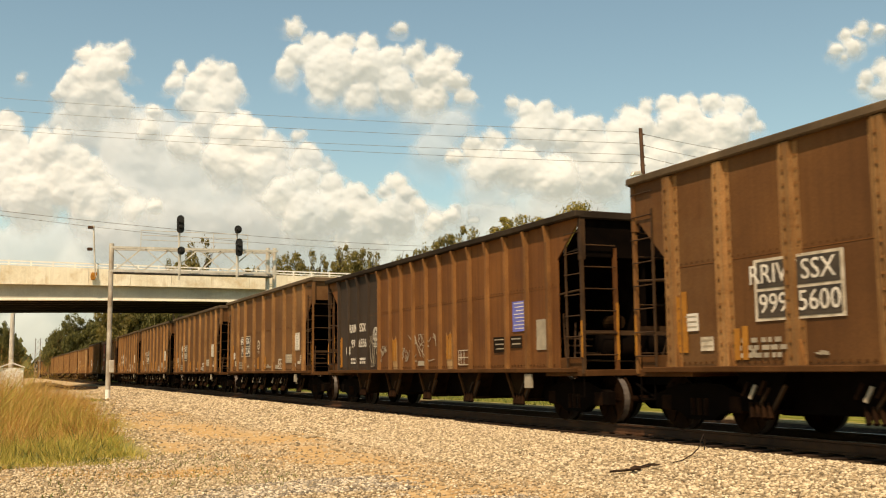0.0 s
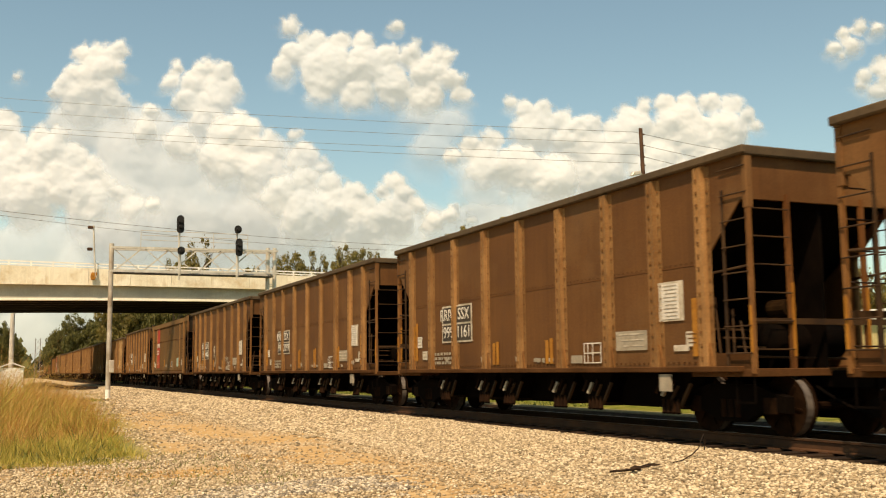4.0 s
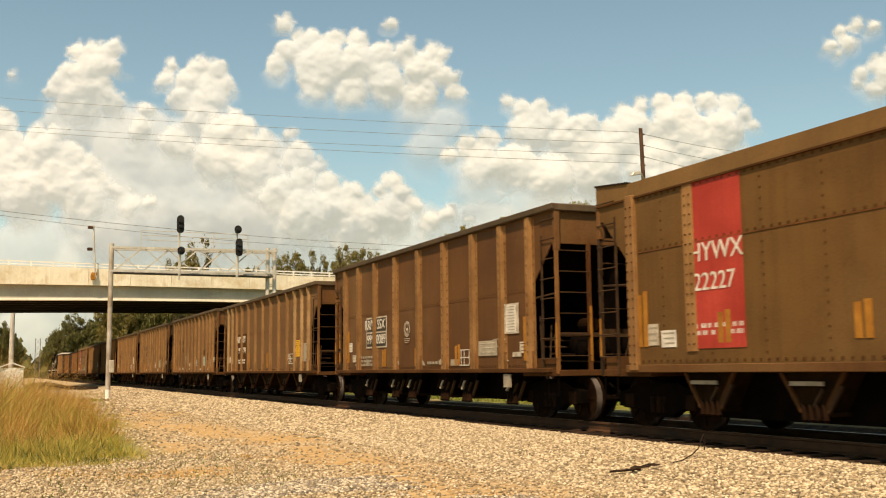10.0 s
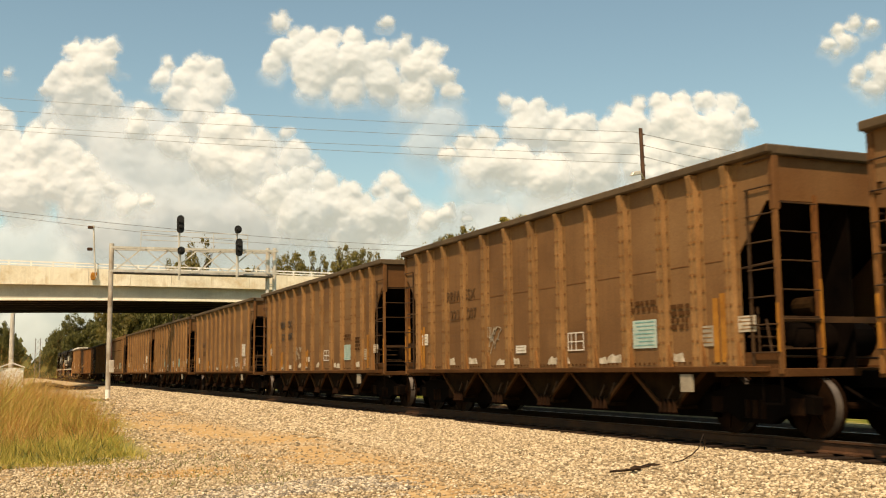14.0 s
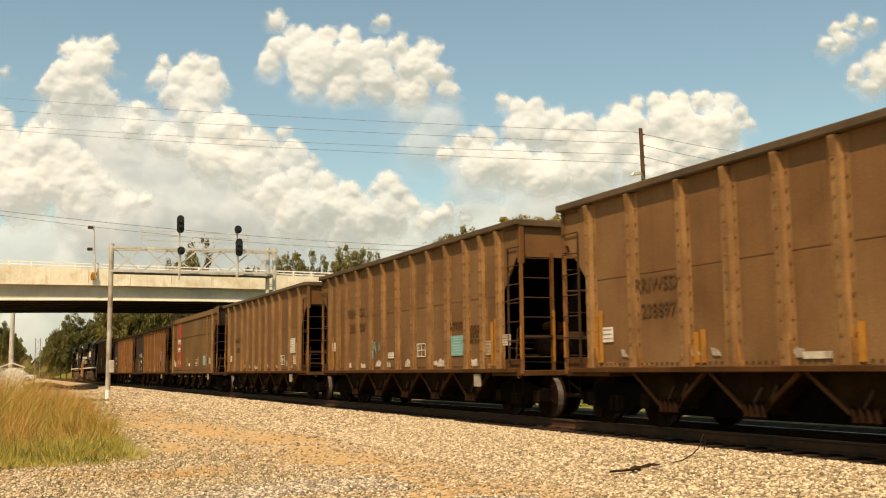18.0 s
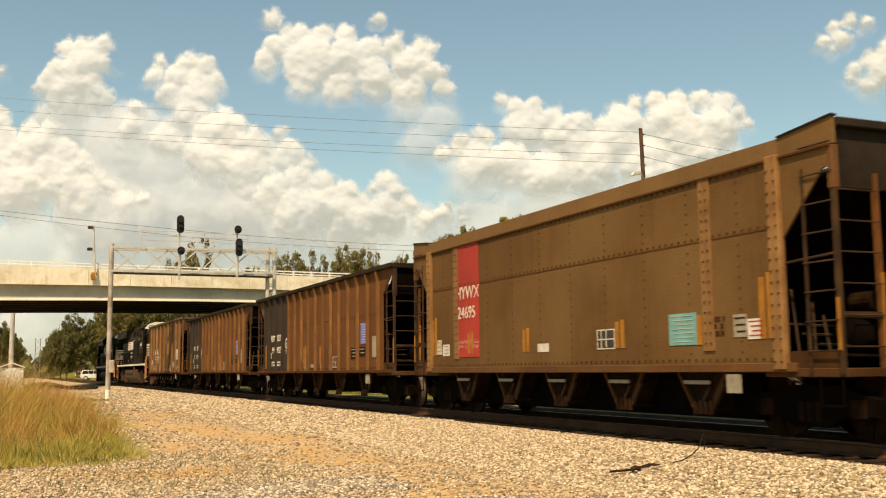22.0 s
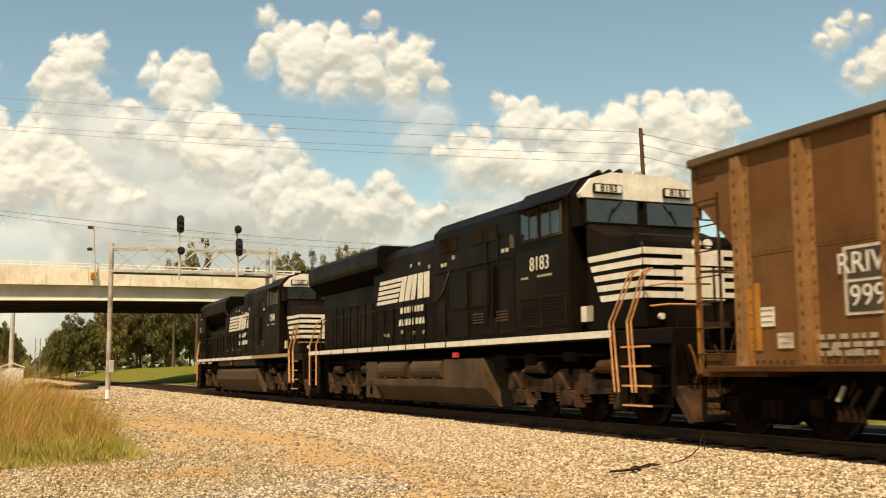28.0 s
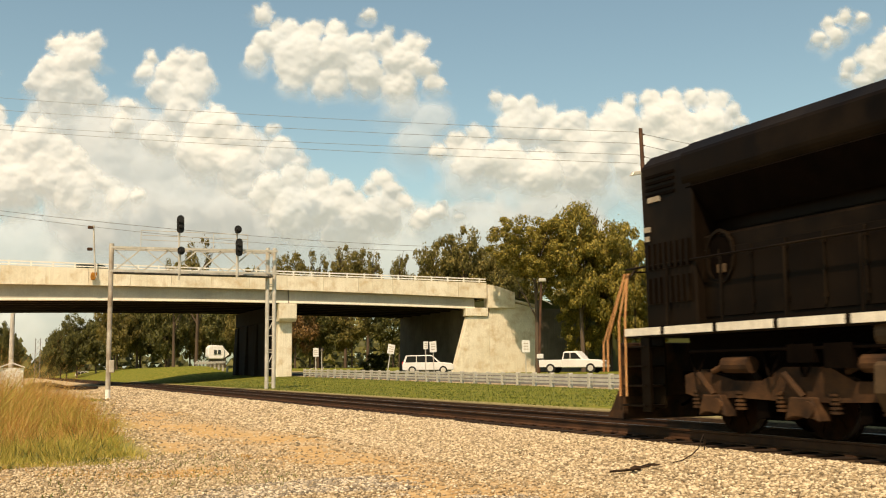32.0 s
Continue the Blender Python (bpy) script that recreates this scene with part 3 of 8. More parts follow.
sweep(knot, [(7.90, 11.82, z0 + 0.05), (7.95, 11.80, z0 + 0.075), (8.02, 11.80, z0 + 0.06)], 0.034, 7)
part("knot", knot, M_TIE, branch)
z0 = float(ground_z(9.4, 12.3))
scrap([(8.62, 11.86, z0 - 0.03), (8.85, 11.95, z0 - 0.01), (9.1, 12.08, z0 + 0.04), (9.30, 12.18, z0 + 0.12), (9.36, 12.2, z0 + 0.22), (9.42, 12.22, z0 + 0.30), (9.47, 12.25, z0 + 0.20), (9.48, 12.28, z0 + 0.08)], 0.009, "bent_wire", "bent dark wire sticking out of the ballast")


# ---- road bridge ----
def crown_of(x):
    return 9.70 + 0.011 * x - 0.00041 * x * x


def soffit(x):
    return 8.05 + 0.018 * x - 0.00045 * x * x


def parapet_top(x):
    return 11.11 - 0.0095 * x


def strip(x0, x1, y0, y1, lo, hi, n=1):
    """A slab along x whose lower and upper edges follow lo(x), hi(x)."""
    xs = [x0 + (x1 - x0) * k / n for k in range(n + 1)]
    return X([(x, lo(x)) for x in xs] + [(x, hi(x)) for x in reversed(xs)], "y", y0, y1)


bridge = thing("road_bridge", Matrix(), "weathered concrete road bridge over the railway", "bridge")
BX0, BX1, BJ = -64.0, 47.6, 26.1
part("deck", strip(BX0, BX1, 97.55, 120.0, lambda x: crown_of(x) - 0.22, lambda x: crown_of(x) + 0.12, 24), M_CONCRETE, bridge)
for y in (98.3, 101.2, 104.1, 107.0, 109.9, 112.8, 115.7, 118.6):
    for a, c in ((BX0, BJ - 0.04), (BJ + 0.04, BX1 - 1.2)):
        part("girder", strip(a, c, y - 0.22, y + 0.22, lambda x: soffit(x) + 0.0, lambda x: crown_of(x) - 0.2, 10), M_WEB if y < 99 else M_GIRDER_SHADE, bridge, "grey concrete girder web" if y < 99 else "girder coloured dark for the deck's shade")
        part("flange", strip(a, c, y - 0.34, y + 0.34, lambda x: soffit(x) - 0.02, lambda x: soffit(x) + 0.20, 10), M_CONCRETE_PALE if y < 99 else M_GIRDER_SHADE, bridge)
x = -26.0
while x < BX1 - 1:
    c = min(x + 3.7, BX1)
    for y in (97.5, 119.75):
        part("parapet", strip(x + 0.012, c - 0.012, y, y + 0.28, lambda v: crown_of(v) - 0.28, parapet_top), M_CONCRETE, bridge, "stained concrete parapet panel")
        part("bridge_rail", strip(x, c, y + 0.08, y + 0.18, lambda v: parapet_top(v) + 0.10, lambda v: parapet_top(v) + 0.20), M_RAILWHITE, bridge, "white steel bridge rail")
        part("bridge_rail", strip(x, c, y + 0.08, y + 0.18, lambda v: parapet_top(v) + 0.36, lambda v: parapet_top(v) + 0.47), M_RAILWHITE, bridge, "white steel bridge rail")
        part("rail_post", B(x + 0.6, x + 0.74, y + 0.06, y + 0.2, parapet_top(x) - 0.02, parapet_top(x) + 0.50), M_RAILWHITE, bridge)
        part("rail_post", B(x + 2.45, x + 2.59, y + 0.06, y + 0.2, parapet_top(x) - 0.02, parapet_top(x) + 0.48), M_RAILWHITE, bridge)
    x = c
part("parapet_far_run", strip(BX0, -26.02, 97.5, 97.78, lambda v: crown_of(v) - 0.28, parapet_top, 6), M_CONCRETE, bridge)
# pier: columns under a cap
part("pier_cap", X([(97.6, 6.65), (97.6, 8.12), (98.9, 8.12), (98.9, 6.35), (97.9, 6.35)], "x", 25.1, 26.85, 0.05), M_CONCRETE, bridge, "stained concrete end of the pier cap")
part("pier_cap", B(25.25, 26.8, 98.92, 118.3, 6.55, 8.10, 0.04), M_PIER_SHADE, bridge, "pier cap under the deck, coloured dark for shade")
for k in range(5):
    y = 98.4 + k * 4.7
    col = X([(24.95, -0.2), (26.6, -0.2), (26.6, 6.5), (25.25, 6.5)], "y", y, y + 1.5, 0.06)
    part("column", col, M_CONCRETE if k == 0 else M_PIER_SHADE, bridge, "tapered concrete pier column" if k == 0 else "concrete pier column, coloured dark for shade")
part("pier_wall", B(25.4, 26.3, 99.9, 117.2, -0.2, 6.55), M_PIER_SHADE, bridge)
# thin dark sheet added for the shade under the deck
part("deck_underside", strip(BX0, BX1, 98.6, 119.6, lambda x: crown_of(x) - 0.27, lambda x: crown_of(x) - 0.225, 24), M_GIRDER_SHADE, bridge)
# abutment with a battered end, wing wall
part("abutment", X([(45.9, 0.6), (46.1, 7.2), (46.1, 8.1), (60.0, 8.1), (60.0, 0.6)], "y", 98.61, 119.2, 0.03), M_CONCRETE_DARK, bridge, "abutment wall, concrete darkened for the deck's shade")
part("abutment_end", X([(43.6, 0.6), (45.5, 7.1), (48.0, 7.1), (48.0, 0.6)], "y", 97.8, 98.6, 0.03), M_CONCRETE, bridge, "pale battered end of the abutment")
part("bearing_seat", B(45.25, 47.8, 97.62, 98.6, 7.11, 8.0, 0.04), M_CONCRETE, bridge)
part("end_block", X([(47.82, 8.0), (47.82, 10.5), (49.0, 10.3), (51.0, 9.7), (51.0, 8.0)], "y", 97.5, 98.7, 0.03), M_CONCRETE, bridge)
part("wing_wall", X([(48.01, 0.6), (48.01, 9.2), (53.6, 8.1), (53.8, 0.6)], "y", 97.84, 98.1), M_CONCRETE, bridge, "pale concrete wing wall")
part("wall_cap", X([(51.02, 8.68), (51.02, 8.98), (53.7, 8.45), (53.7, 8.15)], "y", 97.7, 98.1, 0.02), M_CONCRETE, bridge)
tagged(part("approach_bank", X([(51, 0.5), (51, 9.3), (64, 8.6), (150, 6.0), (220, 0.5)], "y", 99.5, 118.5), M_LEAF_DARK, None), "grassy earth bank carrying the bridge approach", "embankment", kind="structure")

# lamp post on the bridge with two heads and an orange foot
lamp = thing("bridge_lamp", Matrix.Translation((7.7, 97.1, 0)), "thin grey pole with two small floodlights on an orange bracket", "lamp post")
part("pole", tube(bmesh.new(), (0.15, 0, 10.2), (-0.12, 0, 14.95), 0.07, 8), M_STEEL, lamp)
for z in (14.75, 12.75):
    part("floodlight", B(-0.62, -0.16, -0.18, 0.18, z - 0.14, z + 0.12, 0.04), M_RAIL, lamp)
part("bracket", X([(-0.22, 9.95), (0.12, 9.95), (0.30, 10.45), (0.30, 10.62), (-0.16, 10.62), (-0.26, 10.25)], "y", -0.06, 0.18, 0.02), M_ORANGE, lamp, "rusty orange bracket")

# ---- signal gantry ----
gantry = thing("signal_gantry", Matrix.Translation((0, 0, 0)), "galvanised steel lattice signal gantry across the track", "signal gantry")
GY0, GY1 = 63.9, 64.9
part("post", tube(bmesh.new(), (6.1, 64.3, 0.0), (6.1, 64.3, 9.35), 0.145, 14), M_POST, gantry)
for xx in (15.75, 16.2):
    part("post", tube(bmesh.new(), (xx, 64.4, 0.0), (xx, 64.4, 9.45), 0.13, 12), M_STEEL, gantry)
for k in range(7):
    z = 0.8 + k * 1.05
    bm = bmesh.new()
    bar(bm, (15.75, 64.4, z), (16.2, 64.4, z + (0.9 if k % 2 else -0.0)), 0.05, 0.05)
    bar(bm, (15.75, 64.4, z + 0.9), (16.2, 64.4, z + 0.9), 0.05, 0.05)
    part("lacing", bm, M_STEEL, gantry)
for y in (GY0, GY1):
    for z in (7.65, 9.08):
        bm = bmesh.new()
        bar(bm, (6.0, y, z), (16.3, y, z + 0.12), 0.125, 0.125)
        part("chord", bm, M_STEEL, gantry)
    for k in range(6):
        a = 6.3 + k * 1.66
        bm = bmesh.new()
        if (k % 2 == 0) == (y == GY0):
            bar(bm, (a, y, 7.7), (a + 1.6, y, 9.12), 0.085, 0.085)
        else:
            bar(bm, (a, y, 9.1), (a + 1.6, y, 7.75), 0.05, 0.05)
        part("diagonal", bm, M_STEEL, gantry)
for k in range(7):
    bm = bmesh.new()
    bar(bm, (6.25 + k * 1.6, GY0, 9.1), (6.25 + k * 1.6, GY1, 9.1), 0.05, 0.05)
    bar(bm, (6.25 + k * 1.6, GY0, 7.68), (6.25 + k * 1.6, GY1, 7.68), 0.05, 0.05)
    part("cross_tie", bm, M_STEEL, gantry)
part("walkway", B(6.2, 16.0, 63.85, 64.7, 7.53, 7.58), M_SIGNAL, gantry, "dark grated walkway")
for z in (9.75, 10.05, 10.35):
    bm = bmesh.new()
    tube(bm, (7.9, 65.1, z), (14.6, 65.1, z), 0.02, 6)
    part("guard_wire", bm, M_STEEL, gantry)
for xx in (7.9, 10.2, 12.4, 14.6):
    bm = bmesh.new()
    tube(bm, (xx, 65.1, 9.1), (xx, 65.1, 10.35), 0.025, 6)
    part("guard_post", bm, M_STEEL, gantry)
part("relay_box", B(6.12, 6.40, 63.95, 64.2, 1.55, 2.3, 0.03), M_POST, gantry)
part("post_sleeve", tube(bmesh.new(), (6.1, 64.3, 0.0), (6.1, 64.3, 0.55), 0.150, 12), M_HUT, gantry, "white painted post foot")


def signal_head(x, z, lamps, mast0):
    sg = thing("railway_signal", Matrix.Translation((x, 63.5, z)), "black oval railway signal head with hooded lenses", "railway signal", "signals on the gantry")
    h = 0.26 if lamps == 1 else 0.60
    o = []
    for k in range(20):
        a = k * math.tau / 20
        o.append((0.23 * math.cos(a), (h - 0.23) * (1 if math.sin(a) > 0 else -1) * 0.9 + 0.23 * math.sin(a)))
    part("backplate", X(o, "y", 0.0, 0.03), M_SIGNAL, sg)
    for k in range(lamps):
        zz = (k - (lamps - 1) / 2) * 0.32
        part("lens_hood", tube(bmesh.new(), (0, -0.30, zz), (0, 0.0, zz), 0.10, 14, 0.12), M_SIGNAL, sg)
    part("housing", B(-0.14, 0.14, 0.03, 0.3, -h * 0.8, h * 0.8, 0.04), M_SIGNAL, sg)
    part("mast", tube(bmesh.new(), (0, 0.32, mast0 - z), (0, 0.32, 0.2), 0.05, 8), M_STEEL, sg)
    return sg


signal_head(10.05, 10.62, 2, 7.2)
signal_head(10.12, 8.98, 1, 7.5)
signal_head(13.62, 10.45, 1, 7.3)
signal_head(13.70, 9.32, 2, 7.5)

# ---- line-side things ----
hut = thing("equipment_hut", Matrix.Translation((0.80, 67.6, float(ground_z(0.85, 67.6)) + 0.17)), "small white metal equipment hut with pitched roof", "hut")
part("walls", B(-0.66, 0.66, -0.7, 0.7, 0, 1.75, 0.02), M_HUT, hut)
part("footing", B(-0.72, 0.72, -0.76, 0.76, -0.30, 0.0), M_CONCRETE, hut)
part("roof", X([(-0.74, 1.74), (0.0, 2.02), (0.74, 1.74), (0.74, 1.80), (0.0, 2.10), (-0.74, 1.80)], "y", -0.82, 0.82), M_HUT, hut)
part("door", B(-0.3, 0.3, -0.72, -0.695, 0.1, 1.6, 0.01), M_HUT, hut)
part("vent", tube(bmesh.new(), (0, 0, 2.05), (0, 0, 2.25), 0.08, 8), M_STEEL, hut)

far_pole = thing("steel_pole", Matrix.Translation((1.5, 136, 0)), "tall grey steel pole behind the bridge", "pole")
part("shaft", tube(bmesh.new(), (0, 0, 0), (0, 0, 12), 0.32, 10, 0.25), M_STEEL, far_pole)
mast = thing("crossing_signal", Matrix.Translation((4.4, 133, float(ground_z(4.4, 133)))), "grey lattice crossing signal mast on a sandy foot", "crossing signal")
for k in range(8):
    bm = bmesh.new()
    bar(bm, (-0.28, 0, k * 0.72), (0.28, 0, k * 0.72 + 0.72), 0.03, 0.03)
    bar(bm, (0.28, 0, k * 0.72), (-0.28, 0, k * 0.72 + 0.72), 0.03, 0.03)
    part("lacing", bm, M_WIRE, mast)
for s in (-1, 1):
    part("leg", B(s * 0.28 - 0.04, s * 0.28 + 0.04, -0.04, 0.04, 0, 5.8), M_WIRE, mast)
part("foot", X([(-0.9, 0.0), (-0.45, 0.35), (-0.25, 0.9), (0.25, 0.9), (0.45, 0.35), (0.9, 0.0)], "y", -0.4, 0.4), M_CONCRETE, mast)

# dark bar added for the shadow under the gravel heap's lip
bm = bmesh.new()
bar(bm, (4.3, 112.0, 0.12), (8.0, 94.0, 0.12), 0.30, 0.50)
tagged(part("timber_edge", bm, M_TIE, None), "dark bar in place of the shadow below the gravel heap", "kerb")

# guard rail along the road
guard = thing("guard_rail", Matrix(), "galvanised steel guard rail along the road", "guard rail")
GP = [38.0 + 1.905 * k for k in range(31)]
for k, y in enumerate(GP):
    z = float(ground_z(27.0, y))
    part("guard_post", B(26.86, 27.06, y - 0.11, y + 0.11, z - 0.1, z + 0.74, 0.01), M_STEEL, guard)
for a, c in zip(GP, GP[1:]):
    za, zc = float(ground_z(27.0, a)), float(ground_z(27.0, c))
    bm = bmesh.new()
    for off in (0.62, 0.42, 0.24):
        bar(bm, (26.90, a, za + off), (26.90, c, zc + off), 0.055, 0.13 if off > 0.3 else 0.09)
    part("guard_beam", bm, M_STEEL, guard)
gx_far = thing("guard_rail", Matrix(), "galvanised steel guard rail beyond the bridge", "guard rail")
for k in range(9):
    y = 124 + k * 2.6
    z = float(ground_z(25.5, y))
    part("guard_post", B(25.4, 25.6, y - 0.2, y + 0.2, z - 0.1, z + 0.75), M_STEEL, gx_far)
z = float(ground_z(25.5, 134))
part("guard_beam", B(25.32, 25.4, 123.5, 145.5, z + 0.45, z + 0.72), M_STEEL, gx_far)

for a, b, lean, size, label in ((29.8, 80.3, 0.17, (0.62, 0.75), "white road sign on a leaning post"), (32.8, 79.0, 0.0, (0.42, 0.6), "small white road sign on a post"), (33.45, 78.7, -0.05, (0.62, 0.85), "white road sign on a post"),
                                (40.4, 75.5, 0.0, (0.75, 0.95), "white road sign on a post"), (28.6, 97.0, 0.0, (0.55, 0.8), "white road sign on a post"), (29.3, 97.3, 0.0, (0.4, 0.3), "small dark road sign on a post")):
    z = float(ground_z(a, b))
    sg = thing("road_sign", Matrix.Translation((a, b, z)) @ Matrix.Rotation(lean, 4, "Y"), label, "road sign", "road signs")
    top = 2.7
    part("post", B(-0.035, 0.035, -0.03, 0.03, -0.1, top), M_STEEL, sg)
    part("plate", B(-size[0] / 2, size[0] / 2, -0.05, -0.03, top - size[1], top + 0.05, 0.01), M_HUT if "dark" not in label else M_SIGNAL, sg)
    bm = bmesh.new()
    for k in range(3):
        block(bm, -size[0] * 0.3, size[0] * 0.3, -0.056, -0.052, top - size[1] * (0.25 + 0.25 * k), top - size[1] * (0.17 + 0.25 * k))
    part("small_print", bm, M_WORNWHITE, sg)

# utility poles and cables
pole = thing("utility_pole", Matrix.Translation((40.7, 58.2, 1.0)), "tall dark wooden utility pole with a street lamp", "utility pole")
part("shaft", tube(bmesh.new(), (0.35, 0, -0.5), (-0.15, 0, 17.1), 0.19, 12, 0.13), M_WOOD, pole)
for z in (16.7, 15.9, 15.1, 14.5):
    part("insulator", B(-0.24, 0.14, -0.05, 0.05, z - 0.05, z + 0.05), M_WOOD, pole)
rail_line_pts = [(-0.1, -0.1, 13.5), (-0.55, -0.5, 13.75), (-1.05, -0.9, 13.7)]
bm = bmesh.new()
sweep(bm, rail_line_pts, 0.06, 6)
part("lamp_arm", bm, M_STEEL, pole)
part("lamp_head", X([(-1.75, 13.45), (-1.55, 13.75), (-0.95, 13.85), (-0.95, 13.62)], "y", -1.10, -0.75, 0.03), M_STEEL, pole)
lean = thing("utility_pole", Matrix.Translation((43.9, 79.5, 1.1)), "leaning wooden pole with a lamp and meter box", "utility pole")
part("shaft", tube(bmesh.new(), (-0.1, 0, -0.3), (0.35, 0, 8.2), 0.14, 10, 0.10), M_WOOD, lean)
part("lamp_head", B(0.1, 0.7, -0.3, 0.1, 8.1, 8.4, 0.05), M_STEEL, lean)
bm = tube(bmesh.new(), (0.3, 0, 6.6), (1.3, -0.2, 6.1), 0.03, 6)
part("lamp_arm", bm, M_STEEL, lean)
part("meter_box", B(-0.35, 0.25, -0.3, -0.12, 1.3, 1.7, 0.02), M_HUT, lean)


def cable(p, q, sag, r, label):
    bm = bmesh.new()
    p, q = Vector(p), Vector(q)
    sweep(bm, [p.lerp(q, k / 16) - Vector((0, 0, sag * 4 * k / 16 * (1 - k / 16))) for k in range(17)], r, 5)
    return tagged(part("overhead_cable", bm, M_WIRE), label, "cable", "overhead cables")

for left, right in (((-6.9, 109.3, 29.1), (40.0, 58.2, 17.8)), ((-6.85, 109.4, 27.9), (40.1, 58.2, 17.0)), ((-6.8, 109.6, 26.4), (40.1, 58.2, 16.2)), ((-6.8, 109.7, 26.0), (40.2, 58.2, 15.6))):
    cable(left, right, 0.35, 0.016, "thin overhead cable strung from the wooden pole")
for right, left in (((68.2, 72.1, 20.7), (40.0, 58.2, 17.8)), ((68.3, 72.3, 19.5), (40.1, 58.2, 17.0)), ((68.3, 72.4, 18.2), (40.1, 58.2, 16.2))):
    cable(left, right, 0.3, 0.018, "thin overhead cable strung from the wooden pole")
cable((-4.4, 142.0, 22.8), (79.0, 171.4, 24.1), 0.9, 0.035, "thin overhead cable behind the bridge")
cable((-4.4, 142.1, 22.3), (79.0, 171.6, 23.4), 1.3, 0.03, "thin overhead cable behind the bridge")


# ---- trees ----
def crown_mesh(name, n_clumps, n_leaves, size, material, seed, ragged=0.16, tight=1.0, loose=0.3):
    """Leaves on clumps inside a lobed unit egg, with loose leaves between them."""
    g = np.random.default_rng(seed)
    d = g.normal(size=(n_clumps, 3))
    d /= np.linalg.norm(d, axis=1)[:, None]
    lobes = g.normal(size=(7, 3))
    lobes /= np.linalg.norm(lobes, axis=1)[:, None]
    bulge = 1 + ragged * (np.max(d @ lobes.T, axis=1)[:, None] * 2.6 - 2.0) + g.normal(0, 0.05, (n_clumps, 1))
    rad = g.uniform(0.12, 1.0, (n_clumps, 1)) ** 0.45 * 0.86
    cen = d * rad * bulge
    cen[:, 2] = np.where(cen[:, 2] < -0.72, cen[:, 2] * 0.6, cen[:, 2])
    which = g.integers(0, n_clumps, n_leaves)
    spread = tight * g.uniform(0.11, 0.27, n_clumps)[which][:, None]
    off = g.normal(size=(n_leaves, 3))
    shell = off / np.linalg.norm(off, axis=1)[:, None] * g.uniform(0.3, 1.0, (n_leaves, 1)) ** 0.5
    off = np.where(g.random((n_leaves, 1)) < loose, off * 0.62, shell)
    p = cen[which] + off * spread * np.array([1, 1, 0.75])
    face = off + g.normal(size=(n_leaves, 3)) * 0.45 + np.array([0, 0, 0.15])
    u = np.cross(face, g.normal(size=(n_leaves, 3)))
    u /= np.linalg.norm(u, axis=1)[:, None]
    v = np.cross(face, u)
    v /= np.linalg.norm(v, axis=1)[:, None]
    s = (size * g.uniform(0.6, 1.5, n_leaves))[:, None]
    quad = np.stack([p - u * s, p - v * s * 0.55, p + u * s, p + v * s * 0.55], 1).reshape(-1, 3)
    me = bpy.data.meshes.new(name)
    me.vertices.add(len(quad))
    me.vertices.foreach_set("co", quad.reshape(-1).astype(np.float32))
    me.loops.add(len(quad))
    me.loops.foreach_set("vertex_index", np.arange(len(quad), dtype=np.int32))
    me.polygons.add(n_leaves)
    me.polygons.foreach_set("loop_start", (np.arange(n_leaves) * 4).astype(np.int32))
    me.update(calc_edges=True)
    me.materials.append(material)
    return me


def trunk_mesh(seed):
    """Unit-high tapered trunk with limbs that fork into the crown."""
    r = random.Random(seed)
    bm = bmesh.new()
    tube(bm, (0, 0, -0.02), (0.01, 0.01, 0.35), 0.022, 8, 0.017)
    tube(bm, (0.01, 0.01, 0.35), (0.0, 0.02, 0.78), 0.017, 8, 0.006)
    for k in range(9):
        z = 0.28 + 0.05 * k
        a = r.uniform(0, math.tau)
        p = Vector((0.005, 0.012, z))
        q = p + Vector((math.cos(a) * 0.11, math.sin(a) * 0.11, 0.13))
        tube(bm, p, q, 0.008, 6, 0.005)
        for _ in range(2):
            b = a + r.uniform(-0.8, 0.8)
            tube(bm, q, q + Vector((math.cos(b) * 0.09, math.sin(b) * 0.09, r.uniform(0.05, 0.13))), 0.005, 5, 0.002)
    return mesh_of(bm, "trunk", M_BARK)


TRUNKS = [trunk_mesh(s) for s in (1, 2, 3)]
CROWNS = {"big": [crown_mesh("crown", 150, 36000, 0.023, M_LEAF, s, 0.20, 0.70, 0.14) for s in (31, 32, 33)],
          "far": [crown_mesh("crown", 110, 15000, 0.031, M_LEAF_OLIVE, s, 0.22, 0.82, 0.2) for s in (41, 42)],
          "dark": [crown_mesh("crown", 110, 15000, 0.033, M_LEAF_DARK, s, 0.20, 0.88, 0.2) for s in (51, 52, 53)],
          "autumn": [crown_mesh("crown", 80, 9000, 0.034, M_LEAF_AUTUMN, 61)],
          "thin": [crown_mesh("crown", 62, 7500, 0.031, M_LEAF_OLIVE, s, 0.34, 0.80, 0.3) for s in (71, 72)]}
TREE_LABEL = {"big": "broad green tree with yellowing leaves beside the bridge", "far": "green tree behind the bridge", "dark": "dark green woodland tree", "autumn": "tree with rusty autumn leaves", "thin": "thin-crowned green tree behind the bridge"}


def tree(x, y, h, r, kind, k, low=0.25, z=None):
    z = float(ground_z(x, y)) if z is None else z
    t = thing("tree", pose(x, y, z, 0, 0, 47 * k), TREE_LABEL[kind], "tree", "trees")
    tr = part("trunk", TRUNKS[k % 3], None, t)
    tr.scale = (h * 0.62, h * 0.62, h)
    c = part("crown", CROWNS[kind][k % len(CROWNS[kind])], None, t)
    c.scale = (r, r, h * (1 - low) / 2)
    c.location = (0, 0, h * (low + (1 - low) / 2))
    return t


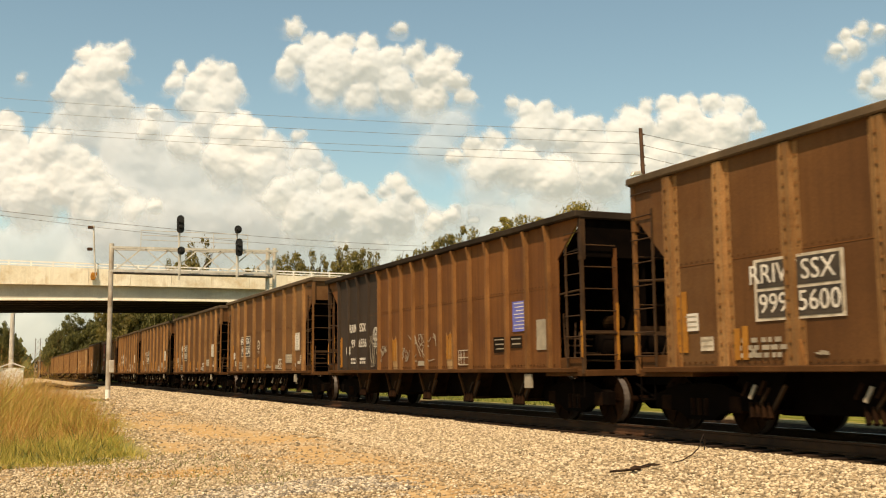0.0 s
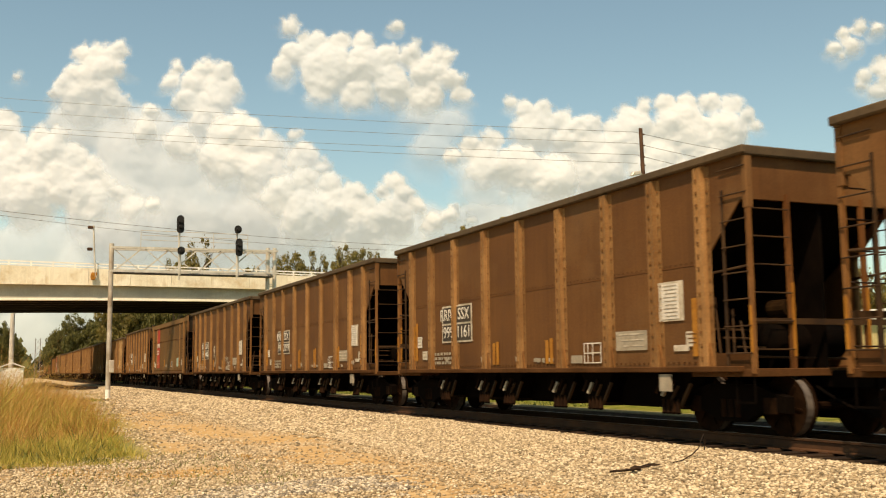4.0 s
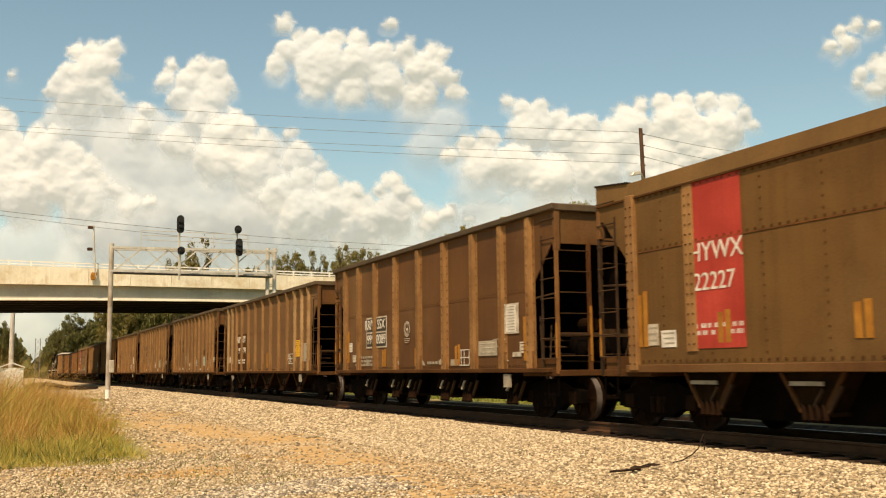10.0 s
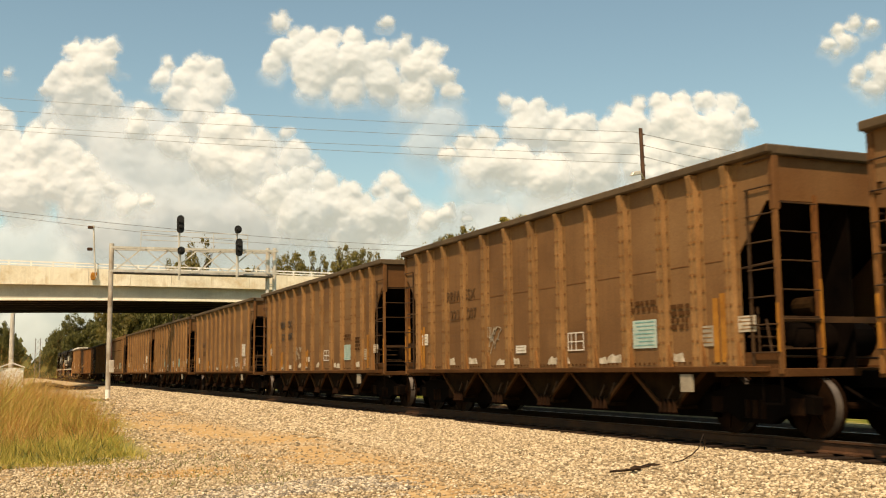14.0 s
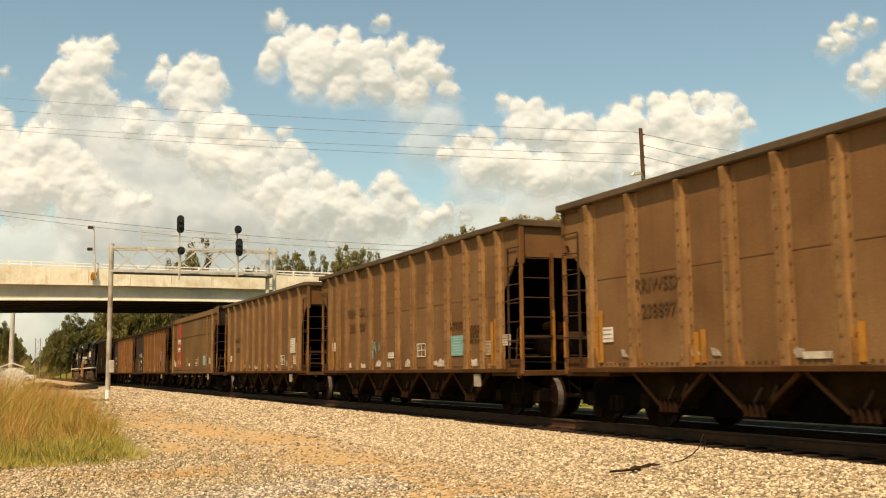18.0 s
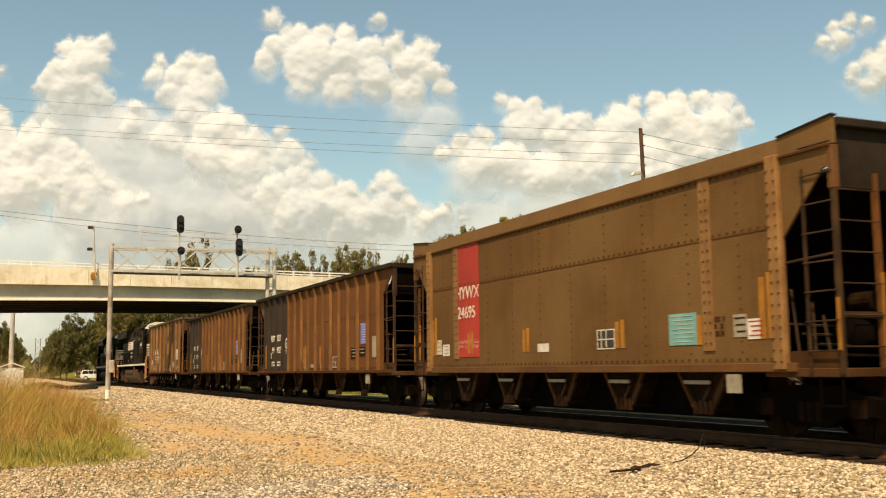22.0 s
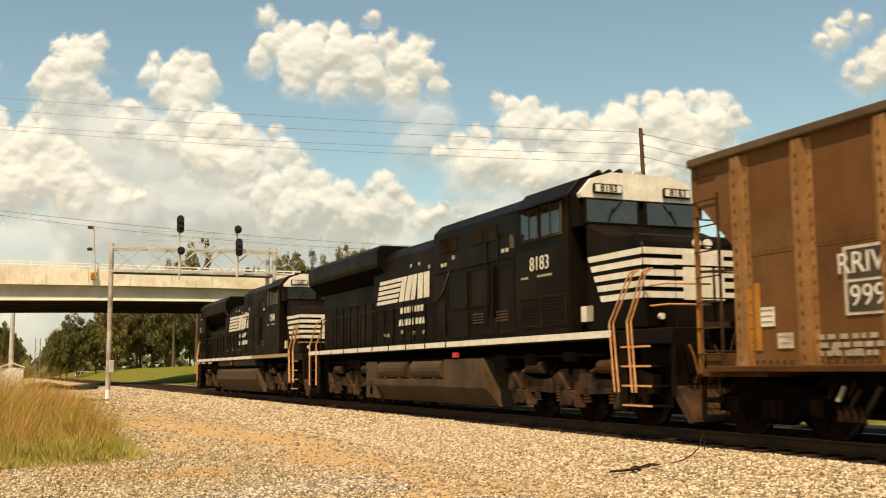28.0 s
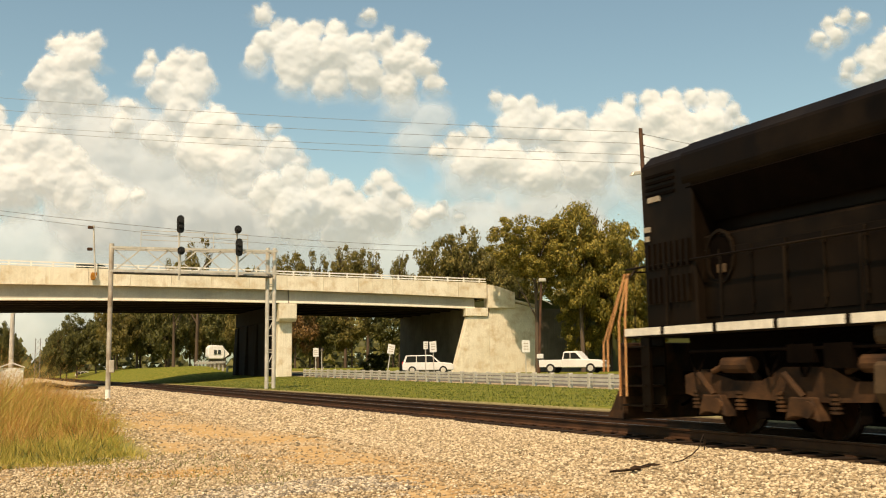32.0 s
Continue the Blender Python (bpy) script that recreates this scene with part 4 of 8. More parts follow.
for k, (x, y, h, r, low) in enumerate(((51.2, 93.2, 17.3, 5.2, 0.46), (55.4, 91.0, 18.3, 4.8, 0.22), (59.2, 89.0, 16.6, 4.2, 0.12), (63.0, 90.0, 12.5, 4.0, 0.05), (57.4, 93.5, 10.0, 3.4, 0.03), (60.0, 93.0, 16.8, 4.4, 0.15))):
    tree(x, y, h, r, "big", k, low)
for k, (x, y, h, r) in enumerate(((57.5, 134, 19.5, 3.8), (61.5, 133, 21.0, 4.4), (66.0, 131, 19.0, 4.2))):
    tree(x, y, h, r, "far", k, 0.3)
for k, (x, y, h, r, kind) in enumerate(((30, 171, 22.6, 3.4, "thin"), (26.5, 172, 19.6, 2.6, "thin"), (44.0, 165, 20.2, 4.2, "far"), (39.5, 168, 18.4, 3.6, "thin"), (48.5, 163, 20.4, 3.0, "thin"), (52.5, 161, 21.2, 3.6, "far"), (56.0, 160, 20.6, 3.0, "far"),
                                   (61.0, 158, 20.4, 2.5, "thin"), (65.5, 156, 17.5, 3.6, "far"), (70.0, 155, 18.5, 4.4, "far"), (75, 154, 21, 4.6, "far"), (80.5, 152, 22, 5.0, "far"), (34.5, 170, 17.0, 3.0, "thin"))):
    tree(x, y, h, r, kind, k, 0.35)
for k in range(9):      # woods seen under the bridge, to the right of the post
    tree(19.5 + k * 4.6, 196 + 5 * math.sin(k * 2.1), 14.5 + 2.5 * math.sin(k * 1.3), 4.4, "dark" if k % 3 else "far", k, 0.04)
    tree(21.5 + k * 5.0, 210 + 5 * math.sin(k * 1.1), 17.0, 5.0, "dark", k + 1, 0.04)
for k, (x, y, h, r) in enumerate(((12.0, 226, 11.5, 3.2), (15.0, 223, 13.8, 4.0), (18.6, 222, 13.4, 4.0), (-0.8, 226, 14.0, 3.4), (-5.5, 226, 16, 4.2), (2.6, 232, 12.0, 2.4), (11.5, 240, 9.0, 3.0), (14.0, 240, 12, 4.0))):
    tree(x, y, h, r, "dark", k, 0.03)
for k, (x, y, h, r, kind) in enumerate(((41.0, 150, 12.0, 4.2, "autumn"), (36.5, 152, 10.5, 3.4, "autumn"), (33.0, 150, 11.5, 3.2, "far"), (45.5, 152, 12.5, 4.4, "dark"), (50.0, 150, 11.5, 4.2, "far"), (38.5, 160, 13.0, 5.0, "dark"), (56.0, 148, 12, 4.6, "dark"), (31.5, 156, 12.5, 3.6, "dark"))):
    tree(x, y, h, r, kind, k, 0.10)
for k in range(14):     # distant tree line left of the track and to the right
    tree(-14 - k * 9, 235 + 9 * math.sin(k * 1.9), 15 + 3 * math.sin(k), 6.5, "dark", k, 0.02)
    tree(90 + k * 10, 150 + 8 * math.sin(k * 1.7), 17 + 3 * math.sin(k * 2.2), 6.5, "far", k, 0.04)
hedge = thing("hedge", Matrix.Translation((40.2, 112, 1.0)), "clipped dark green hedge beside the abutment", "hedge")
h1 = part("foliage", crown_mesh("foliage", 40, 3200, 0.07, M_LEAF_DARK, 81), None, hedge)
h1.scale, h1.location = (1.9, 1.6, 1.6), (0, 0, 1.35)

# far woods that close the horizon
g = np.random.default_rng(77)
n = 26000
ang = g.uniform(-0.9, 1.75, n)
dist = g.uniform(330, 420, n)
hh = (9 + 6 * np.sin(ang * 23) * np.sin(ang * 9) + 4 * np.sin(ang * 61)) * 1.25
hh *= 1 - 0.80 * np.exp(-((ang - 0.030) / 0.012) ** 2)
pts = np.stack([dist * np.sin(ang), dist * np.cos(ang), hh * g.random(n) ** 0.6], 1)
scatter("far_woods", pts, np.array([(-1, 0, -0.5), (1, 0, -0.5), (0, 0.4, 0.8), (0.2, 0.9, 0.0)], float), [(0, 1, 2), (1, 3, 2), (0, 2, 3)], g.uniform(0.9, 2.2, n), M_LEAF_DARK, "dense dark woods on the horizon", "woods", 1.0, 78)
woods_floor = X([(330, 0.0), (330, 2.0), (430, 3.0), (430, 0.0)], "x", -700, 900)
tagged(part("wood_bank", woods_floor, M_LEAF_DARK, None), "dark shaded bank under the far woods", "woods", kind="structure")

# ---- road, vehicles, buildings ----
bm = bmesh.new()
ys = [20 + 4 * k for k in range(26)]
rows = [[bm.verts.new((x, y, float(ground_z(x, y)) + 0.02)) for x in (28.0, 29.5, 31, 32.5, 34, 36)] for y in ys]
for a, b in zip(rows, rows[1:]):
    for j in range(5):
        bm.faces.new((a[j], a[j + 1], b[j + 1], b[j]))
tagged(part("road", bm, M_ASPHALT, None), "worn grey asphalt side road", "road", kind="structure")


def car_body(pts_low, pts_cab, half, cab_half, paint, owner, glass_rows):
    part("body", X(pts_low, "y", -half, half, 0.06), paint, owner)
    cab = extrude(bmesh.new(), pts_cab, "y", -half + 0.06, half - 0.06)
    for v in cab.verts:
        if v.co.z > max(z for _, z in pts_cab) - 0.25:
            v.co.y *= cab_half
    bmesh.ops.bevel(cab, geom=cab.edges[:], offset=0.04, segments=1, affect="EDGES")
    part("cabin", cab, paint, owner)
    for s in (-1, 1):
        for o in glass_rows:
            part("side_window", X(o, "y", s * (half - 0.10), s * (half - 0.03)), M_CARGLASS, owner, "dark side window")


def car_wheels(owner, xs, half, r=0.37):
    for x in xs:
        for s in (-1, 1):
            w = part("wheel", tube(bmesh.new(), (x, s * (half - 0.2), r), (x, s * (half + 0.01), r), r, 18), M_TYRE, owner)
            part("rim", tube(bmesh.new(), (x, s * (half + 0.0), r), (x, s * (half + 0.025), r), r * 0.62, 12), M_STEEL, w)


def suv(m, paint, label):
    c = thing("suv", m, label, "car")
    car_body([(-2.35, 0.35), (-2.38, 0.95), (-2.3, 1.08), (1.0, 1.10), (2.15, 1.0), (2.36, 0.85), (2.38, 0.35)], [(-2.28, 1.05), (-2.05, 1.72), (0.35, 1.76), (1.15, 1.08)], 0.93, 0.86, paint, c,
             [[(-2.08, 1.08), (-1.92, 1.64), (-1.1, 1.66), (-1.1, 1.08)], [(-1.02, 1.08), (-1.02, 1.66), (-0.2, 1.67), (-0.2, 1.08)], [(-0.12, 1.08), (-0.12, 1.67), (0.36, 1.65), (0.95, 1.08)]])
    car_wheels(c, (-1.45, 1.42), 0.93)
    part("roof_rack", B(-1.7, 0.2, -0.62, 0.62, 1.80, 1.84), M_SIGNAL, c)
    for s in (-1, 1):
        part("headlight", B(2.25, 2.40, s * 0.7 - 0.15, s * 0.7 + 0.15, 0.75, 0.90), M_STEEL, c)
        part("tail_light", B(-2.40, -2.33, s * 0.8 - 0.1, s * 0.8 + 0.1, 0.85, 1.15), M_REDLAMP, c)
    part("bumper", B(2.3, 2.46, -0.85, 0.85, 0.4, 0.62, 0.03), M_STEEL, c)
    return c


def pickup(m, paint, label):
    c = thing("pickup_truck", m, label, "pickup truck")
    part("bed", X([(-2.75, 0.5), (-2.78, 1.12), (-0.75, 1.12), (-0.75, 0.5)], "y", -0.95, 0.95, 0.03), paint, c)
    car_body([(-0.78, 0.45), (-0.78, 1.14), (1.2, 1.15), (2.55, 1.08), (2.75, 0.95), (2.78, 0.45)], [(-0.75, 1.1), (-0.62, 1.80), (0.55, 1.84), (1.15, 1.12)], 0.96, 0.86, paint, c,
             [[(-0.6, 1.2), (-0.5, 1.68), (-0.05, 1.70), (-0.05, 1.2)], [(0.03, 1.2), (0.03, 1.70), (0.45, 1.70), (0.9, 1.2)]])
    car_wheels(c, (-1.75, 1.75), 0.96, 0.40)
    part("grille", B(2.70, 2.82, -0.75, 0.75, 0.72, 1.0, 0.02), M_GREYBOX, c)
    part("bumper", B(2.74, 2.95, -0.92, 0.92, 0.45, 0.66, 0.03), M_STEEL, c)
    for s in (-1, 1):
        part("headlight", B(2.72, 2.84, s * 0.8 - 0.12, s * 0.8 + 0.12, 0.78, 0.98), M_HUT, c)
    return c


suv(pose(36.9, 88.3, float(ground_z(36.9, 88.3)), 0, 0, -24), M_CARWHITE, "white parked sport utility car by the abutment")
pickup(pose(44.8, 75.2, float(ground_z(44.8, 75.2)), 0, 0, -48), M_CARWHITE, "white parked pickup truck")

# box truck, van and dark car on the bridge
bt = thing("box_truck", Matrix(), "yellow box truck driving over the bridge", "truck")
part("cargo_box", B(-3.0, 2.2, -1.2, 1.2, 0.85, 3.45, 0.03), M_TRUCKYELLOW, bt, "plain yellow cargo box")
part("overcab", X([(2.2, 2.5), (2.2, 3.4), (3.2, 3.3), (3.35, 2.6)], "y", -1.15, 1.15, 0.04), M_TRUCKYELLOW, bt)
part("cab", X([(2.25, 0.55), (2.25, 2.45), (3.0, 2.42), (3.55, 1.55), (4.35, 1.35), (4.45, 0.55)], "y", -1.0, 1.0, 0.05), M_CARWHITE, bt, "white cab")
part("cab_window", X([(2.45, 1.6), (2.45, 2.25), (2.95, 2.25), (3.4, 1.6)], "y", -1.03, -1.0), M_GLASS, bt)
part("chassis", B(-3.0, 4.2, -0.5, 0.5, 0.5, 0.86), M_SIGNAL, bt)
car_wheels(bt, (-1.8, 3.3), 1.1, 0.45)
van = suv(Matrix(), M_CARWHITE, "white car driving over the bridge")
van2 = suv(Matrix(), M_CARWHITE, "white car driving over the bridge")
dark = suv(Matrix(), M_DARKCAR, "dark green car driving over the bridge")


def bridge_lane(x):
    """Height of the carriageway at x, over the bridge and down the approach bank."""
    if x < 47.6:
        return crown_of(x) + 0.12
    return 9.3 - 0.7 * (x - 51) / 13 if 51 < x < 64 else (9.31 if x <= 51 else 8.6 - 2.6 * (x - 64) / 86)


for n, (ob, t0, x0, v) in enumerate(((bt, 25.0, 11.0, 15.8), (van, 25.5, 2.2, 15.0), (van2, 20.5, 17.6, 14.5), (dark, 32.0, 8.4, 15.5))):
    rows = []
    for k in range(65):
        x = min(max(x0 + v * (0.5 * k - t0), -42.0 - 6.5 * n), 146.0 - 7.0 * n)
        rows.append((0.5 * k, pose(x, 100.6, bridge_lane(x))))
    DRIFT.append((ob, rows))
far_car = suv(Matrix(), M_CARWHITE, "white car on the distant road")
DRIFT.append((far_car, [(t, pose(x, 186, 0.3, 0, 0, -18)) for t, x in ((0.0, -22.0), (12.0, -16.0), (18.0, 3.6), (20.5, 11.0), (22.0, 15.6), (24.0, 24.0), (28.0, 40.0), (32.0, 56.0))]))
parked = suv(pose(19.7, 262, 0.10, 0, 0, -20), M_CARWHITE, "white car standing on the distant road")

shop = thing("roadside_building", Matrix.Translation((58.0, 52.0, 1.0)), "low pale yellow building with a white flat roof edge", "building")
part("walls", B(-6, 14, -4, 14, 0, 3.4), M_BRICKPALE, shop)
part("roof_edge", B(-6.4, 14.4, -4.4, 14.4, 3.4, 4.1, 0.05), M_HUT, shop)
part("base_band", B(-6.05, 14.05, -4.05, 14.05, 0, 1.5), M_BLUEBAND, shop, "blue painted base")
for k in range(4):
    w = part("window", B(-4.5 + k * 4.6, -2.3 + k * 4.6, -4.10, -4.06, 1.7, 2.9), M_GLASS, shop)
    part("window_frame", B(-4.6 + k * 4.6, -2.2 + k * 4.6, -4.08, -4.02, 1.6, 3.0), M_HUT, w)
house = thing("white_house", Matrix.Translation((28.45, 146, float(ground_z(28.45, 146)))), "small white rounded shed with a gable on a dark footing", "shed")
part("plinth", B(-0.9, 1.0, -0.5, 1.1, 0, 1.35), M_CONCRETE_DARK, house)
part("walls", X([(-1.35, 1.75), (-1.15, 1.36), (0.85, 1.36), (1.0, 1.7), (1.0, 2.7), (0.75, 3.2), (-0.95, 3.3), (-1.3, 2.9)], "y", -0.8, 1.2, 0.08), M_HUT, house, "white rounded walls")
part("gable", X([(1.02, 1.5), (1.02, 2.8), (1.75, 2.0)], "y", -0.6, 0.6), M_HUT, house)
for a in (-0.5, 0.05):
    part("window", B(a, a + 0.4, -0.88, -0.79, 2.0, 2.6), M_GLASS, house)
tagged(part("side_road", X([(20.0, 1.62), (60.0, 1.62), (60.0, 1.72), (20.0, 1.72)], "y", 150, 156), M_CONCRETE, None), "pale road beyond the bridge", "road", kind="structure")


# ---- clouds ----
def cloud_material(name, dark, light, glow, sheer):
    """White vapour: diffuse and translucent, mottled grey for shading, with emission in place of scattered skylight,
    thinned by the attribute body.
    """
    m = bpy.data.materials.new(name)
    m.use_nodes = True
    nt = m.node_tree
    nt.nodes.remove(nt.nodes["Principled BSDF"])
    out = nt.nodes["Material Output"]
    tc = nt.nodes.new("ShaderNodeTexCoord")
    n = nt.nodes.new("ShaderNodeTexNoise")
    n.inputs["Scale"].default_value, n.inputs["Detail"].default_value, n.inputs["Roughness"].default_value = 0.0036, 8, 0.6
    nt.links.new(tc.outputs["Object"], n.inputs["Vector"])
    r = nt.nodes.new("ShaderNodeMapRange")
    r.inputs["From Min"].default_value, r.inputs["From Max"].default_value = 0.36, 0.64
    nt.links.new(n.outputs["Fac"], r.inputs["Value"])
    mixc = nt.nodes.new("ShaderNodeMix")
    mixc.data_type = "RGBA"
    nt.links.new(r.outputs["Result"], mixc.inputs[0])
    mixc.inputs[6].default_value, mixc.inputs[7].default_value = (*dark, 1), (*light, 1)
    d = nt.nodes.new("ShaderNodeBsdfDiffuse")
    t = nt.nodes.new("ShaderNodeBsdfTranslucent")
    e = nt.nodes.new("ShaderNodeEmission")
    e.inputs["Color"].default_value, e.inputs["Strength"].default_value = (0.74, 0.86, 0.90, 1), glow
    for q in (d, t):
        nt.links.new(mixc.outputs[2], q.inputs["Color"])
    a = nt.nodes.new("ShaderNodeMixShader")
    a.inputs[0].default_value = sheer
    nt.links.new(d.outputs[0], a.inputs[1])
    nt.links.new(t.outputs[0], a.inputs[2])
    b = nt.nodes.new("ShaderNodeAddShader")
    nt.links.new(a.outputs[0], b.inputs[0])
    nt.links.new(e.outputs[0], b.inputs[1])
    c = nt.nodes.new("ShaderNodeMixShader")
    tr = nt.nodes.new("ShaderNodeBsdfTransparent")
    at = nt.nodes.new("ShaderNodeAttribute")
    at.attribute_name = "body"
    nt.links.new(at.outputs["Fac"], c.inputs[0])
    nt.links.new(tr.outputs[0], c.inputs[1])
    nt.links.new(b.outputs[0], c.inputs[2])
    nt.links.new(c.outputs[0], out.inputs["Surface"])
    return m


M_CLOUD = cloud_material("cumulus", (0.34, 0.37, 0.385), (0.435, 0.435, 0.42), 0.41, 0.30)
M_VEIL = cloud_material("hazy_cloud", (0.28, 0.32, 0.345), (0.36, 0.375, 0.38), 0.42, 0.35)
RIGHT, UP, AHEAD = Vector((0.9169, -0.3989, -0.0104)), Vector((-0.0374, -0.1117, 0.9930)), Vector((0.3973, 0.9101, 0.1174))


def florets(seed, u, v):
    """Round heads with creases between them, like a cauliflower: 0 in the creases, 1 on top."""
    g = np.random.default_rng(seed).random((64, 64, 2))
    iu, iv = np.floor(u).astype(int), np.floor(v).astype(int)
    best = np.full_like(u, 9.0)
    for i in (-1, 0, 1):
        for j in (-1, 0, 1):
            c = g[(iu + i) % 64, (iv + j) % 64]
            best = np.minimum(best, (iu + i + c[..., 0] - u) ** 2 + (iv + j + c[..., 1] - v) ** 2)
    return 1 - np.clip(best, 0, 1)


def cloud(far, puffs, seed, shift, grain=2.6, material=None, soft=1.0, thick=1.0):
    """A heap of billows as one swelling sheet far away: heads crisp above, thinning out below and at the rim."""
    name = "cloud"
    k = far / 1800.0
    lim = 60
    xs = np.arange(min(h[0] - h[2] for h in puffs) - lim, max(h[0] + h[2] for h in puffs) + lim, grain)
    ys = np.arange(min(h[1] - h[2] for h in puffs) - lim, max(h[1] + h[2] for h in puffs) + lim, grain)
    px, py = np.meshgrid(xs, ys)
    wx = px + 26 * billow(seed, px / 60, py / 60, 5)
    wy = py + 26 * billow(seed + 20, px / 60, py / 60, 5)
    swell, rim, low = np.zeros_like(px), np.full_like(px, -80.0), np.zeros_like(px)
    for cx, cy, cr in puffs:
        d = np.sqrt((wx - cx) ** 2 + (wy - cy) ** 2)
        edge = cr - d
        low = np.where(edge > rim, np.clip((wy - cy) / cr, -1, 1), low)
        rim = np.maximum(rim, edge)
        swell = np.maximum(swell, np.sqrt(np.clip(cr * cr - d * d, 0, None)))
    for _ in range(int(8 * 2.6 / grain)):
        pad = np.pad(np.stack([swell, low]), ((0, 0), (1, 1), (1, 1)), mode="edge")
        swell, low = (pad[:, :-2, 1:-1] + pad[:, 2:, 1:-1] + pad[:, 1:-1, :-2] + pad[:, 1:-1, 2:] + 2 * pad[:, 1:-1, 1:-1]) / 6
    ux, uy = wx + 9 * billow(seed + 80, px / 16, py / 16, 4), wy + 9 * billow(seed + 90, px / 16, py / 16, 4)
    heads = 7.5 * florets(seed + 1, ux / 40, uy / 36) + 5.0 * florets(seed + 2, ux / 19, uy / 17) + 2.6 * florets(seed + 3, ux / 9, uy / 8.5)
    fade = 1 - 0.7 * step(-0.2, 0.8, low)
    swell = swell * 0.45 + heads * 0.46 * fade / soft + (36 * billow(seed + 40, px / 110, py / 110, 4) + 6 * billow(seed + 45, px / 20, py / 20, 4)) / soft
    frill = 0.55 * (heads - 8) + 13 * billow(seed + 60, px / 24, py / 24, 5) + 11 * billow(seed + 70, px / 9, py / 9, 4)
    width = (9 + 26 * step(-0.1, 0.9, low)) * soft
    body = step(-0.55, 0.8, (rim + frill) / width) * thick
    base = np.array(EYE)[None, None] + np.array(AHEAD) * (far - swell * k)[..., None] + np.array(RIGHT) * ((px - 784) * k)[..., None] + np.array(UP) * ((441 - py) * k)[..., None]
    ny, nx = px.shape
    idx = np.arange(ny * nx).reshape(ny, nx)
    f = np.stack([idx[:-1, :-1], idx[1:, :-1], idx[1:, 1:], idx[:-1, 1:]], -1).reshape(-1, 4)
    f = f[(body.ravel()[f] > 0.003).any(1)]
    used = np.unique(f)
    back = np.zeros(ny * nx, int)
    back[used] = np.arange(len(used))
    me = bpy.data.meshes.new(name)
    me.from_pydata(base.reshape(-1, 3)[used].tolist(), [], back[f].tolist())
    at = me.attributes.new("body", "FLOAT", "POINT")
    at.data.foreach_set("value", body.ravel()[used].astype(np.float32))
    me.materials.append(material or M_CLOUD)
    me.shade_smooth()
    hazy = material is not None
    ob = tagged(new(name, me), "pale hazy cloud bank in the distance" if hazy else "heaped white cumulus cloud with grey base", "cloud", "clouds in the sky", "")
    d = RIGHT * (shift[0] * k) + UP * (-shift[1] * k)
    DRIFT.append((ob, [(t, Matrix.Translation(d * (t / 32.0))) for t in (0.0, 8.0, 16.0, 24.0, 32.0)]))
    return ob


# distant veil, then the heaps from far to near
cloud(4300, [(-40, 500, 110), (70, 470, 95), (190, 520, 120), (320, 470, 110), (450, 480, 120), (580, 470, 110), (720, 470, 110), (860, 470, 110), (1000, 440, 100), (-40, 600, 90), (70, 605, 90), (180, 605, 80)], 350, (-16, -3), 6.0, M_VEIL, 2.2, 0.80)
cloud(4100, [(280, 235, 45), (260, 285, 90), (340, 305, 90), (430, 325, 80), (220, 375, 100), (360, 385, 100), (480, 380, 90), (165, 235, 55), (120, 220, 30), (500, 300, 45), (575, 385, 60)], 900, (-44, -12), 4.0, M_VEIL, 1.9, 0.93)
cloud(4050, [(800, 230, 42), (775, 265, 44), (745, 205, 36), (860, 330, 55), (960, 370, 60), (1070, 350, 70), (1180, 340, 80), (1010, 300, 60), (1290, 310, 60)], 950, (-34, -12), 4.0, M_VEIL, 2.2, 0.62)
cloud(3700, [(160, 102, 20), (186, 98, 20), (214, 108, 23), (226, 136, 15), (190, 132, 38), (150, 142, 26), (126, 164, 27), (106, 172, 13), (186, 168, 42), (152, 190, 38), (212, 190, 26)], 100, (-49, -18))
cloud(3720, [(318, 124, 13), (312, 150, 17), (372, 130, 23), (396, 140, 23), (354, 152, 28), (414, 162, 20), (388, 178, 36), (342, 186, 28), (372, 215, 36), (40, 142, 5)], 130, (-52, -19))
cloud(3600, [(432, 212, 15), (455, 232, 20), (486, 246, 18), (478, 272, 33), (536, 250, 13), (546, 290, 30), (574, 302, 20), (420, 250, 44), (400, 290, 46), (470, 310, 44), (330, 265, 30), (278, 205, 16), (265, 235, 22)], 160, (-46, -11))
cloud(3500, [(8, 235, 32), (32, 262, 26), (76, 246, 22), (110, 242, 17), (96, 272, 34), (60, 292, 42), (132, 290, 32), (166, 310, 28), (190, 330, 20), (122, 330, 46), (50, 350, 58), (214, 350, 20), (160, 360, 40), (270, 368, 13), (235, 372, 20), (20, 300, 50)], 210, (-30, -18))
cloud(3450, [(542, 330, 24), (590, 334, 23), (626, 352, 24), (652, 372, 22), (600, 378, 46), (700, 330, 20), (682, 346, 20), (718, 352, 22), (740, 372, 17), (800, 380, 17), (772, 398, 22), (694, 392, 40), (836, 388, 12), (550, 388, 50), (500, 350, 34), (640, 420, 50)], 310, (-24, -6))
cloud(3100, [(520, 48, 15), (509, 40, 6), (546, 66, 14), (562, 84, 27), (605, 88, 24), (650, 88, 20), (532, 102, 30), (510, 130, 24), (590, 130, 46), (652, 132, 42), (692, 114, 28), (703, 62, 14), (736, 106, 24), (790, 112, 21), (770, 136, 36), (808, 150, 24), (702, 160, 40), (640, 168, 32), (576, 160, 28), (762, 178, 34), (820, 182, 16)], 400, (-55, -24))
